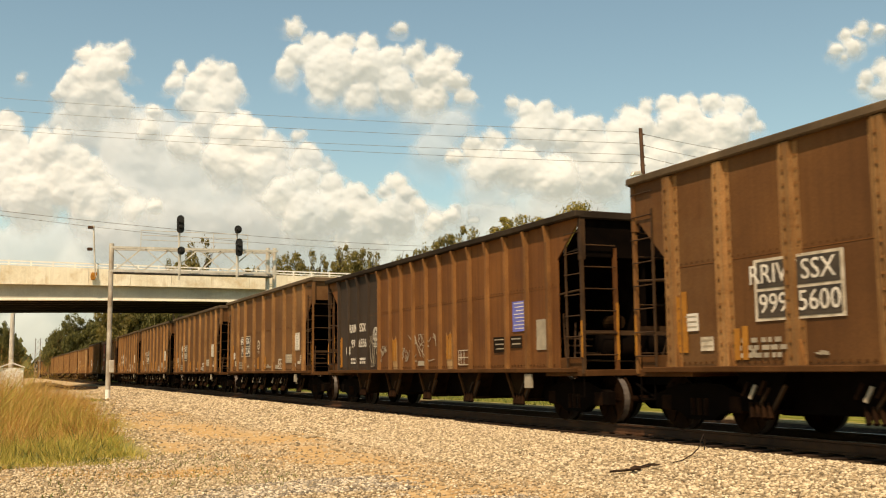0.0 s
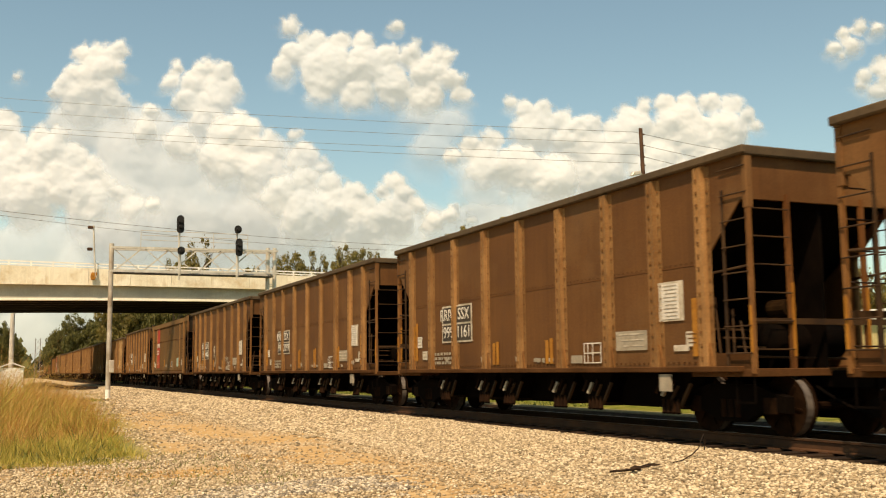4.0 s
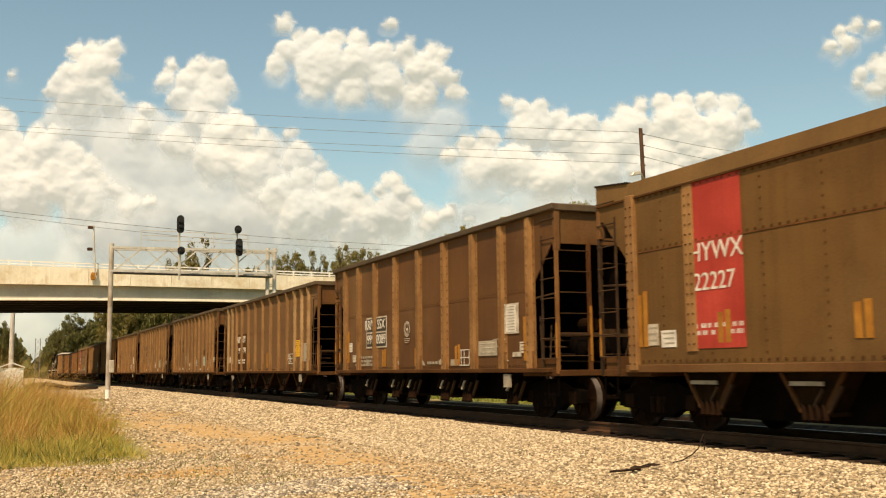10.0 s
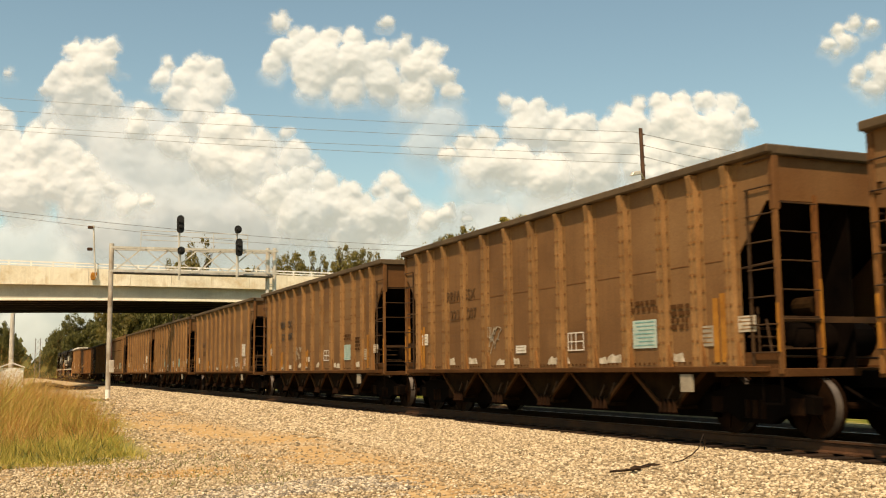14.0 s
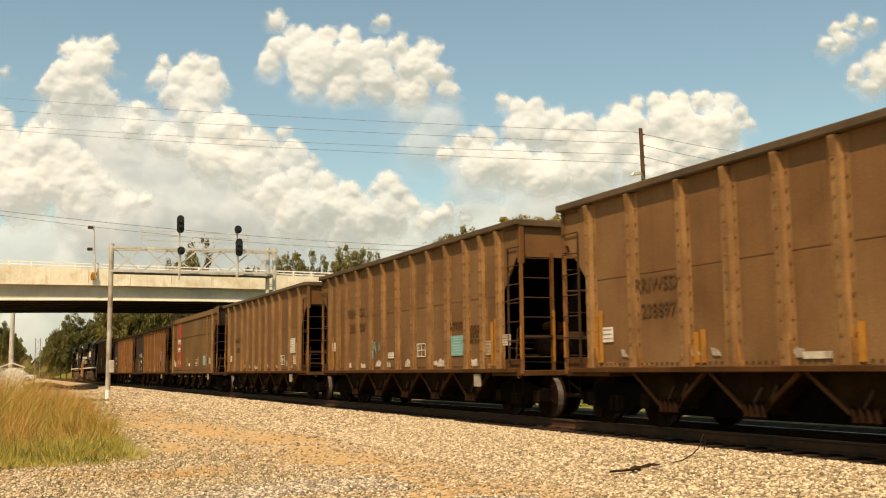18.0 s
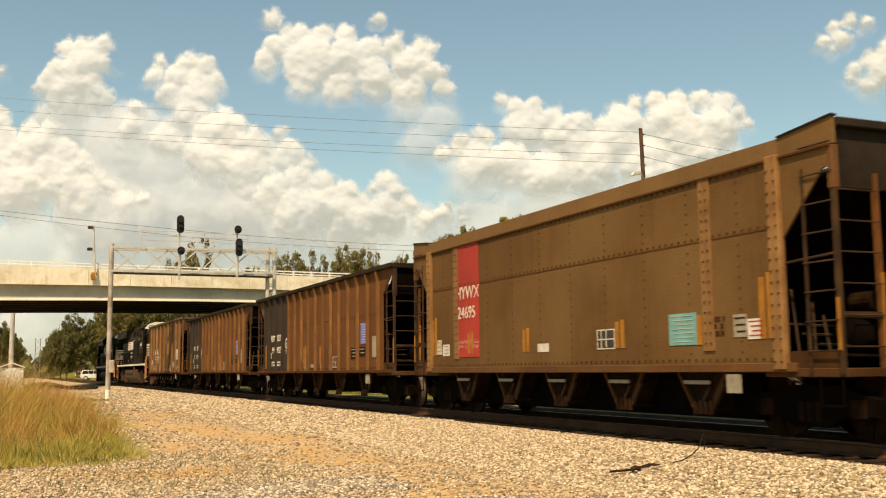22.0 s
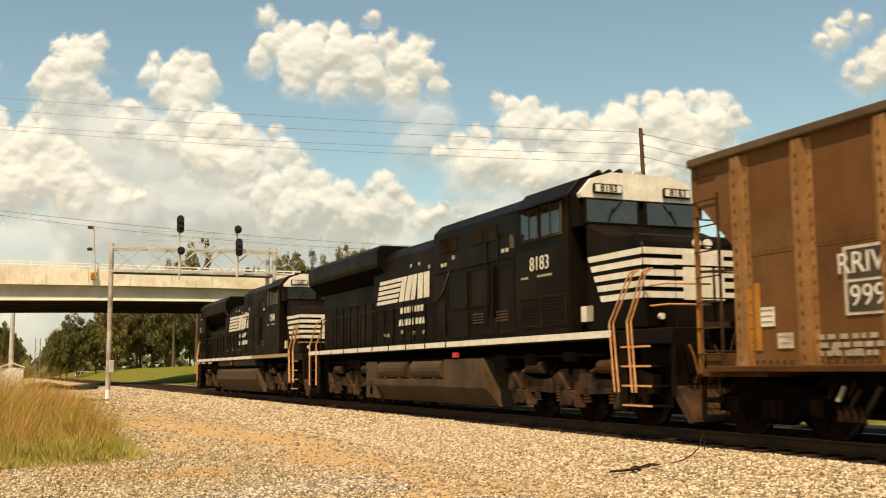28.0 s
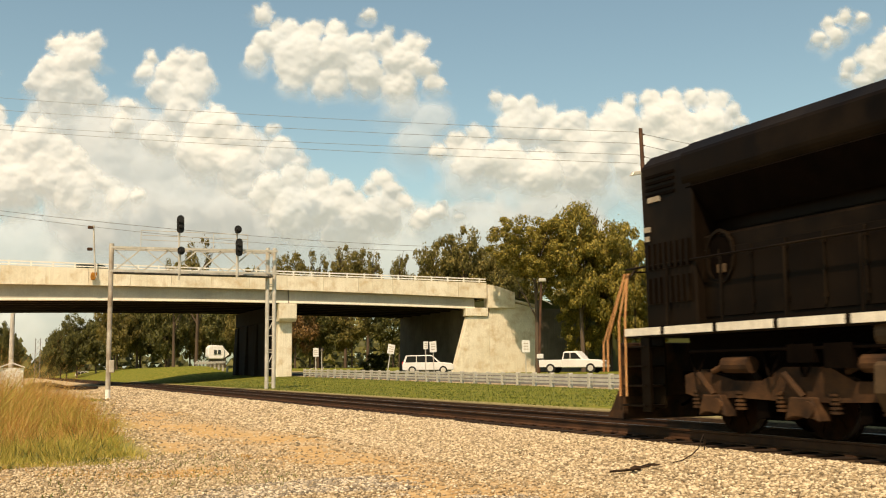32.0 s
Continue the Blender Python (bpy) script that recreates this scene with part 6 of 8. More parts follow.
                    part("latch_hook", bm, M_GREYBOX if j == 1 else M_WHEEL, ch)
            if kind == "smooth":
                part("sill_plate", B(s * 1.42 - 0.02, s * 1.42 + 0.02, y - 0.30, y + 0.34, 0.78, 0.84), M_GREYBOX, ch, "pale rectangular plate")
    part("defect_card_board", B(-1.58, -1.54, -half + 2.05, -half + 2.35, 0.66, 0.94), M_GREYBOX, car)
    for s in (-1, 1):
        end_frame(car, half, top, s, kind == "sooty", kind == "smooth")
        truck_parts(car, s * (half - 1.15))
    coupler_parts(car, half, 0.82)
    return car, half, top


ON_SIDE = Matrix(((0, 0, -1, 0), (-1, 0, 0, 0), (0, 1, 0, 0), (0, 0, 0, 1)))   # letters on the near side


def on_side(y, z, x=-1.552):
    return Matrix.Translation((x, y, z)) @ ON_SIDE


def panel_on(car, name, y, z, w, h, material, label="", lines=0, line_mat=None, x=-1.547, frame_only=False):
    """A painted plate on the near side, with rows of small print as bars."""
    if frame_only:
        bm = bmesh.new()
        t = 0.02
        for a in ((y - w / 2, y + w / 2, z - h / 2, z - h / 2 + t), (y - w / 2, y + w / 2, z + h / 2 - t, z + h / 2), (y - w / 2, y + w / 2, z - t / 2, z + t / 2),
                  (y - w / 2, y - w / 2 + t, z - h / 2, z + h / 2), (y + w / 2 - t, y + w / 2, z - h / 2, z + h / 2), (y - t, y, z - h / 2, z + h / 2), (y + w / 4, y + w / 4 + t, z - h / 2, z + h / 2)):
            block(bm, x - 0.003, x + 0.003, *a)
        return part(name, bm, material, car, label)
    p = part(name, B(x - 0.004, x + 0.004, y - w / 2, y + w / 2, z - h / 2, z + h / 2), material, car, label)
    if lines:
        bm = bmesh.new()
        for k in range(lines):
            zz = z + h / 2 - h * (k + 0.7) / (lines + 0.4)
            block(bm, x - 0.009, x - 0.005, y - w * 0.40, y + w * (0.40 - 0.15 * (k % 3) / 2), zz, zz + h / lines * 0.22)
        part("small_print", bm, line_mat or M_SOOT, p)
    return p


def number_block(car, y, z, text):
    """Owner's mark above and number below, white on black patches, each in a broad band of worn white paint."""
    left, right = text
    for yy, w, mark, t in ((y + 0.47, 0.66, "RRIW", left), (y - 0.42, 0.80, "SSX", right)):
        back = panel_on(car, "patch_border", yy, z, w + 0.12, 0.90, M_WORNWHITE, "worn white paint round the number")
        for zz, tt in ((z + 0.215, mark), (z - 0.215, t)):
            panel_on(car, "number_patch", yy, zz, w, 0.385, M_NUMBACK, "black patch with worn white figures", x=-1.553)
            letters(tt, 0.40, M_WHITE, back, on_side(yy, zz, -1.559), "number_lettering")


def text_rows(car, y, rows, material, gap=0.0, label=""):
    """Stencilled rows of figures, (text, z, size)."""
    for t, z, size in rows:
        letters(t, size, material, car, on_side(y + gap, z, -1.548), "number_lettering", label)


def stripes_on(car, rows, h=0.75):
    for y, z in rows:
        for a, c, k in ((y - 0.15, y - 0.025, 1.0), (y + 0.025, y + 0.15, 0.94)):
            part("side_stripe", B(-1.552, -1.546, a, c, z, z + h * k), M_ORANGE, car, "worn orange reflective stripe")


def smudges_on(car, rng, n):
    """Chalk and worn stencil along the foot of the side, as small slanting dabs."""
    for k in range(n):
        y = -5.9 + 11.8 * (k + rng.random()) / n
        z = 1.16 + rng.random() * 0.08
        bm = bmesh.new()
        for _ in range(3):
            a, w, h = y + rng.uniform(-0.16, 0.16), rng.uniform(0.03, 0.11), rng.uniform(0.03, 0.15)
            extrude(bm, [(a, z), (a + w, z + 0.02), (a + w * 1.4, z + h), (a + w * 0.3, z + h * 0.9)], "x", -1.550 - 0.002 * _, -1.542)
        part("chalk_mark", bm, M_GREYBOX, car, "pale smudged chalk marks")


def scrawl_on(car, y, z, w, h, material, rng):
    """Loops of spray paint, as bent strokes."""
    bm = bmesh.new()
    for _ in range(9):
        p = Vector((-1.550, y + rng.uniform(-w, w) / 2, z + rng.uniform(-h, h) / 2))
        for _ in range(4):
            q = p + Vector((0, rng.uniform(-w, w) * 0.22, rng.uniform(-h, h) * 0.4))
            q.z = min(max(q.z, z - h / 2), z + h / 2)
            if (q - p).length > 0.02:
                bar(bm, p, q, 0.006, 0.016)
            p = q
    part("graffiti", bm, material, car, "sprayed graffiti scrawl")


KINDS = "A D A A A A C A F E E G E G C D D A".split()
NAMES = {"A": "wide", "D": "sooty", "C": "smooth", "E": "close", "F": "long", "G": "broad"}
PROTO, CARS = {}, []
for k in KINDS:
    if k not in PROTO:
        PROTO[k] = hopper(NAMES[k])
        CARS.append(PROTO[k][0])
    else:
        CARS.append(copy_thing(PROTO[k][0], Matrix()))
rng = random.Random(4)
NUM = {0: ("999", "5600"), 2: ("999", "2256"), 3: ("999", "1161"), 4: ("999", "2099"), 5: ("999", "4488"), 7: ("999", "0089"), 17: ("999", "3332")}
STRIPES = {0: (4.5, 1.6, -1.2), 2: (3.75, 0.93, -0.36), 3: (1.2, -1.2), 4: (1.05, -0.95, -3.6), 5: (4.2, 1.0, -1.25), 7: (2.65, 0.15, -2.45), 17: (1.4, -1.3)}


def emblem_on(car, y, z, material):
    """A small round device in outline over a few strokes."""
    bm = bmesh.new()
    for r, dz in ((0.20, 0.0), (0.09, 0.07), (0.08, -0.07)):
        ring = [(-1.549, y + r * math.cos(k * math.tau / 14), z + dz + r * math.sin(k * math.tau / 14)) for k in range(15)]
        for p, q in zip(ring, ring[1:]):
            bar(bm, p, q, 0.006, 0.026)
    for k in range(3):
        block(bm, -1.552, -1.546, y - 0.22 + 0.05 * k, y + 0.22 - 0.03 * k, z - 0.27 - 0.05 * k, z - 0.255 - 0.05 * k)
    part("round_emblem", bm, material, car, "pale round emblem in worn outline")


def small_print(car, y, z, w, rows, material, label="rows of small worn stencil"):
    bm = bmesh.new()
    r = random.Random(int(100 * y + 10 * z))
    for k in range(rows):
        at = y + w / 2
        while at > y - w / 2 + 0.05:
            n = r.uniform(0.05, 0.16)
            block(bm, -1.551, -1.546, max(at - n, y - w / 2), at, z - k * 0.11, z - k * 0.11 + 0.07)
            at -= n + r.uniform(0.03, 0.09)
    part("stencil_rows", bm, material, car, label)


for i, car in enumerate(CARS):
    k = KINDS[i]
    if i in NUM:
        number_block(car, 3.30, 2.15, NUM[i])
    if k == "A":
        panel_on(car, "placard", -5.27, 2.13, 0.70, 0.65, M_WORNWHITE, "white notice plate")
        panel_on(car, "placard_sheet", -5.27, 2.13, 0.46, 0.58, M_WHITE, "white sheet on the plate", 9, M_GREYBOX, x=-1.554)
        panel_on(car, "test_box", -2.82, 1.33, 0.60, 0.38, M_WHITE, "white ruled test stencil", frame_only=True)
        panel_on(car, "tag_plate", -2.25, 1.22, 0.40, 0.15, M_GREYBOX, "pale tag plate")
        panel_on(car, "stencil_plate", 5.68, 1.76, 0.36, 0.28, M_WHITE, "white stencil plate", 3, M_GREYBOX)
        panel_on(car, "stencil_plate", 5.30, 1.41, 0.31, 0.22, M_WORNWHITE, "faded stencil plate", 2, M_GREYBOX)
        panel_on(car, "stencil_plate", -5.80, 1.50, 0.29, 0.24, M_WORNWHITE, "faded stencil plate", 3, M_PANEL)
        panel_on(car, "long_tag", -5.52, 1.36, 0.39, 0.10, M_WORNWHITE, "narrow pale tag")
        panel_on(car, "grey_patch", -4.10, 1.52, 0.95, 0.34, M_GREYBOX, "faded grey painted-out patch", 3, M_WORNWHITE)
        small_print(car, 4.1, 1.40, 1.1, 3, M_GREYBOX)
        small_print(car, -1.0, 1.19, 0.9, 1, M_GREYBOX)
        stripes_on(car, [(5.93, 1.28), (-5.98, 1.22)], 0.98)
        stripes_on(car, [(y, 1.15) for y in STRIPES[i]], 0.50 if i != 4 else 0.68)
        smudges_on(car, rng, 7)
        if i in (2, 5, 7):
            emblem_on(car, 0.85, 2.15, M_WORNWHITE)
        if i == 5:
            scrawl_on(car, 0.52, 1.60, 0.55, 0.6, M_GREYBOX, rng)
            scrawl_on(car, -2.15, 1.6, 0.6, 0.36, M_GREYBOX, rng)
        if i == 7:
            scrawl_on(car, -4.15, 1.56, 0.9, 0.3, M_WORNWHITE, rng)
    elif k in "EFG":
        if k == "F":
            panel_on(car, "dark_patch", 3.95, 1.92, 1.95, 1.62, M_SILL, "dark patch behind the number", x=-1.534)
            for t, y, z, sz in (("RRIW", 4.45, 2.47, 0.40), ("SSX", 3.62, 2.47, 0.40), ("997", 4.42, 1.98, 0.38), ("1774", 3.62, 1.98, 0.38)):
                text_rows(car, y, [(t, z, sz)], M_WHITE)
            small_print(car, 4.4, 1.52, 0.62, 2, M_WHITE)
            small_print(car, 3.6, 1.52, 0.62, 2, M_WHITE)
            panel_on(car, "placard", -5.40, 1.88, 0.68, 0.60, M_YELLOW, "amber notice plate with small print", 8, M_RUST)
            panel_on(car, "grey_patch", -6.42, 1.72, 0.46, 0.66, M_GREYBOX, "pale grey painted-out patch")
            panel_on(car, "test_box", -4.42, 1.51, 0.70, 0.38, M_WHITE, "white ruled test stencil", frame_only=True)
            panel_on(car, "stencil_plate", 6.45, 1.61, 0.38, 0.28, M_WHITE, "white stencil plate", 3, M_GREYBOX)
            stripes_on(car, [(2.5, 1.2), (-0.8, 1.2)], 0.62)
        elif k == "E":
            for t, y, z in (("RRIW", 4.0, 2.80), ("SSX", 3.1, 2.80), ("223", 3.95, 2.34), ("2007", 3.1, 2.34)):
                text_rows(car, y, [(t, z, 0.36)], M_FADED if i != 10 else M_NUMBACK, 0.0, "faded dark figures")
            panel_on(car, "placard", -3.94, 1.62, 0.69, 0.48, M_TEAL if i == 12 else M_TEAL_PALE, "teal notice plate with small print", 7, M_TEAL_PALE if i == 12 else M_TEAL)
            panel_on(car, "test_box", -1.66, 1.56, 0.58, 0.35, M_WHITE, "white ruled test stencil", frame_only=True)
            panel_on(car, "tag_plate", 0.58, 1.46, 0.44, 0.16, M_WHITE, "white tag plate", 2, M_GREYBOX)
            panel_on(car, "stencil_plate", -5.60, 1.53, 0.34, 0.32, M_GREYBOX, "faded stencil plate", 4, M_RIB)
            panel_on(car, "stencil_plate", 5.85, 1.82, 0.36, 0.28, M_WHITE, "white stencil plate", 3, M_GREYBOX)
            panel_on(car, "stencil_plate", -6.55, 1.68, 0.38, 0.24, M_WORNWHITE, "worn white plate", 4, M_RIB)
            stripes_on(car, [(-5.93, 1.12), (6.02, 1.10)], 1.05)
            if i == 10:
                stripes_on(car, [(4.2, 1.2), (0.7, 1.2)], 0.6)
            for y in (4.35, 3.1, 1.55, 0.9, -0.75, -1.05, -2.45, -2.95, -4.72):
                w, h, z = rng.uniform(0.20, 0.36), rng.uniform(0.13, 0.22), 1.10 + rng.uniform(0, 0.08)
                bm = extrude(bmesh.new(), [(y - w, z), (y + w, z), (y + w * 0.8, z + h * 0.6), (y + w * 0.2, z + h), (y - w * 0.2, z + h * 0.7), (y - w * 0.8, z + h * 0.9)], "x", -1.5345, -1.531)
                part("chalk_mark", bm, M_WORNWHITE, car, "rubbed white chalk smear")
            scrawl_on(car, 1.92, 1.67, 0.75, 0.62, M_TEAL if i == 12 else M_GREYBOX, rng)
            small_print(car, -3.95, 2.12, 0.8, 2, M_SILL)
            small_print(car, -4.95, 2.00, 0.5, 4, M_SILL)
        else:
            for t, z in (("RRIWSSX", 2.45), ("238897" if i == 11 else "238899", 2.01)):
                text_rows(car, 4.12, [(t, z, 0.33)], M_FADED, 0.0, "faded dark figures")
            panel_on(car, "placard", -5.26, 2.0, 0.68, 0.54, M_WHITE, "white notice plate with small print", 8, M_GREYBOX)
            panel_on(car, "test_box", -3.78, 1.48, 0.60, 0.37, M_WHITE, "white ruled test stencil", frame_only=True)
            panel_on(car, "tag_plate", -4.48, 1.34, 0.39, 0.20, M_GREYBOX, "pale tag plate", 2, M_RIB)
            panel_on(car, "stencil_plate", -5.52, 1.47, 0.34, 0.32, M_WORNWHITE, "stencil plate with a red heading", 4, M_RED)
            panel_on(car, "stencil_plate", 5.72, 1.65, 0.40, 0.27, M_WHITE, "white stencil plate", 3, M_GREYBOX)
            panel_on(car, "long_tag", 0.55, 1.20, 0.53, 0.10, M_WORNWHITE, "narrow pale tag")
            stripes_on(car, [(6.0, 1.15), (-5.9, 1.2)], 0.95)
            stripes_on(car, [(3.05, 1.12), (-0.16, 1.10)], 0.52)
            smudges_on(car, rng, 7)
        for j in range(11):
            y0 = -5.7 + 1.14 * j + rng.uniform(-0.05, 0.05)
            w, h = rng.uniform(0.18, 0.36), rng.uniform(0.05, 0.13)
            o = [(y0 - w, 1.07), (y0 + w, 1.07), (y0 + w * 0.9, 1.07 + h * 0.7), (y0 + w * 0.3, 1.07 + h), (y0 - w * 0.4, 1.07 + h * 0.9), (y0 - w * 0.95, 1.07 + h * 0.5)]
            part("dust_patch", X(o, "x", -1.5345, -1.531), M_RIB, car, "pale caked dust")
    elif k == "C":
        red = part("red_stripe", B(-1.551, -1.543, 3.50, 4.72, 1.34, 4.03), M_RED, car, "faded red painted side stripe")
        letters("HYWX", 0.42, M_WHITE, red, on_side(4.12, 2.84, -1.556), "number_lettering")
        letters("22227" if i == 6 else "24695", 0.40, M_WHITE, red, on_side(4.18, 2.37, -1.556), "number_lettering")
        small_print(car, 4.11, 1.66, 1.15, 2, M_WHITE)
        panel_on(car, "placard", -4.10, 1.66, 0.72, 0.51, M_TEAL if i == 14 else M_TEAL_PALE, "teal notice plate with small print", 7, M_TEAL_PALE if i == 14 else M_TEAL)
        panel_on(car, "test_box", -1.82, 1.57, 0.58, 0.36, M_WHITE, "white ruled test stencil", frame_only=True)
        panel_on(car, "test_board", -1.82, 1.57, 0.56, 0.34, M_NUMBACK, "black test panel", x=-1.5425)
        panel_on(car, "stencil_plate", -5.85, 1.60, 0.37, 0.30, M_WHITE, "white stencil plate", 4, M_RED)
        panel_on(car, "stencil_plate", -5.50, 1.66, 0.30, 0.34, M_GREYBOX, "faded stencil plate", 3)
        panel_on(car, "stencil_plate", 5.40, 1.52, 0.40, 0.28, M_WHITE, "white stencil plate", 3, M_GREYBOX)
        panel_on(car, "stencil_plate", 5.85, 1.60, 0.34, 0.36, M_WORNWHITE, "worn stencil plate", 3, M_GREYBOX)
        panel_on(car, "tag_plate", 0.52, 1.47, 0.46, 0.17, M_WHITE if i == 14 else M_GREYBOX, "pale tag plate")
        stripes_on(car, [(1.25, 1.40), (-1.35 if i == 6 else -2.28, 1.40), (-4.62, 1.40), (3.98, 1.42)], 0.50)
        stripes_on(car, [(-6.08, 1.45), (6.12, 1.40)], 0.95)
        small_print(car, -4.9, 1.75, 0.5, 3, M_SILL)
    else:
        panel_on(car, "placard", -5.60, 2.16, 0.68, 0.64, M_BLUE, "blue notice plate with small print", 8, M_WHITE)
        panel_on(car, "grey_patch", -6.60, 1.74, 0.58, 0.62, M_GREYBOX, "pale grey blank plate")
        panel_on(car, "test_box", -2.72, 1.33, 0.60, 0.36, M_WORNWHITE, "white ruled test stencil", frame_only=True)
        dull = M_WORNWHITE if i == 16 else M_WHITE
        for t, y, z in (("RRIW", 5.42, 2.33), ("SSX", 4.62, 2.33), ("99", 5.50, 1.86), ("9823" if i == 15 else "6556" if i == 1 else "0141", 4.62, 1.86)):
            text_rows(car, y, [(t, z, 0.36)], dull)
        small_print(car, 5.45, 1.36, 0.55, 2, dull)
        small_print(car, 4.6, 1.36, 0.55, 2, dull)
        emblem_on(car, 3.45, 2.10, dull)
        panel_on(car, "stencil_plate", 6.0, 1.66, 0.38, 0.26, M_WHITE, "white stencil plate", 2, M_GREYBOX)
        panel_on(car, "stencil_block", -4.60, 1.58, 0.56, 0.34, M_SOOT, "dark stencil block", 3, M_GREYBOX)
        panel_on(car, "stencil_block", -5.40, 1.62, 0.52, 0.26, M_SOOT, "dark stencil block", 2, M_GREYBOX)
        panel_on(car, "tag_plate", -0.05, 1.22, 0.42, 0.12, M_GREYBOX, "pale tag plate")
        stripes_on(car, [(6.75, 1.15)], 0.95)
        for y in (1.75, -1.65) if i == 16 else (1.9, -1.85) if i == 1 else (0.95, -1.08):
            stripes_on(car, [(y, 1.30)], 0.62)
            bm = extrude(bmesh.new(), [(y - 0.19, 1.07), (y + 0.10, 1.07), (y + 0.19, 1.45), (y + 0.18, 1.95), (y + 0.05, 1.75), (y - 0.06, 1.98), (y - 0.18, 1.80)], "x", -1.5365, -1.534)
            part("bare_patch", bm, M_RIB_PALE, car, "bare scraped patch round the stripe")
        if i == 1:
            scrawl_on(car, 3.75, 1.60, 0.5, 0.9, M_GREYBOX, rng)
            scrawl_on(car, 2.8, 1.52, 0.35, 0.42, M_GREYBOX, rng)
            scrawl_on(car, 1.05, 1.46, 0.4, 0.36, M_GREYBOX, rng)
            scrawl_on(car, -0.35, 1.62, 1.5, 0.7, M_GREYBOX, rng)


def loco_truck(car, y0, gap):
    for s in (-1, 1):
        o = [(-2.75, 0.62), (-2.75, 0.92), (-2.35, 1.02), (-1.5, 0.84), (-0.9, 0.84), (-0.45, 1.04), (0.45, 1.04), (0.9, 0.84), (1.5, 0.84), (2.35, 1.02), (2.75, 0.92), (2.75, 0.62),
             (2.2, 0.52), (1.5, 0.58), (0.5, 0.55), (-0.5, 0.55), (-1.5, 0.58), (-2.2, 0.52)]
        fr = part("truck_frame", X([(y0 + y, z) for y, z in o], "x", s * 1.08, s * 1.24), M_TRUCK, car, "dust-brown cast truck frame")
        for k in (-1, 0, 1):
            yy = y0 + k * gap
            o = [(yy - 0.34, 0.28), (yy - 0.22, 0.62), (yy + 0.22, 0.62), (yy + 0.34, 0.28), (yy + 0.15, 0.34), (yy - 0.15, 0.34)]
            part("journal_box", X(o, "x", s * 1.10, s * 1.36, 0.02), M_TRUCK, fr)
            for d in (-0.52, 0.52):
                bm = tube(bmesh.new(), (s * 1.2, yy + d, 0.39), (s * 1.2, yy + d, 0.69), 0.06, 8)
                for j in range(5):
                    tube(bm, (s * 1.2, yy + d, 0.40 + 0.06 * j), (s * 1.2, yy + d, 0.435 + 0.06 * j), 0.095, 10)
                part("coil_spring", bm, M_TRUCK, fr)
            part("damper", tube(bmesh.new(), (s * 1.30, yy, 0.62), (s * 1.36, yy + 0.3, 0.95), 0.05, 8), M_TRUCK, fr)
            part("bearing_cap", tube(bmesh.new(), (s * 1.34, yy - 0.15, 0.45), (s * 1.40, yy - 0.15, 0.45), 0.12, 12), M_TRUCK, fr)
        for d in (-1.45, 1.35):
            bm = tube(bmesh.new(), (s * 1.28, y0 + d - 0.3, 1.08), (s * 1.28, y0 + d + 0.3, 1.08), 0.13, 12)
            tube(bm, (s * 1.28, y0 + d + 0.3, 1.08), (s * 1.28, y0 + d + 0.62, 0.98), 0.05, 8)
            part("brake_cylinder", bm, M_TRUCK, fr)
        for d in (-2.45, -1.0, 1.0, 2.45):
            part("brake_hanger", X([(y0 + d - 0.12, 0.30), (y0 + d - 0.05, 0.85), (y0 + d + 0.10, 0.85), (y0 + d + 0.14, 0.26)], "x", s * 0.95, s * 1.16), M_UNDER, fr)
        for d in (-2.2, -0.3, 0.4, 2.1):
            bm = bmesh.new()
            sweep(bm, [(s * (1.3 + 0.05 * math.sin(j)), y0 + d + 0.09 * j, 1.25 - 0.35 * math.sin(j / 5 * math.pi)) for j in range(6)], 0.022, 6)
            part("sand_hose", bm, M_UNDER, fr)
    # black block added to close the see-through gap under the truck
    part("transom", B(-0.62, 0.62, y0 - 2.6, y0 + 2.6, 0.22, 1.2), M_UNDER, car)
    for k in (-1, 0, 1):
        wheelset(car, y0 + k * gap, 0.53, True)
        bm = bmesh.new()
        tube(bm, (-0.6, y0 + k * gap + 0.45, 0.6), (0.6, y0 + k * gap + 0.45, 0.6), 0.36, 12)
        part("traction_motor", bm, M_UNDER, car)


def rail_line(car, pts, r, material, name, label=""):
    bm = bmesh.new()
    sweep(bm, pts, r, 6)
    return part(name, bm, material, car, label)


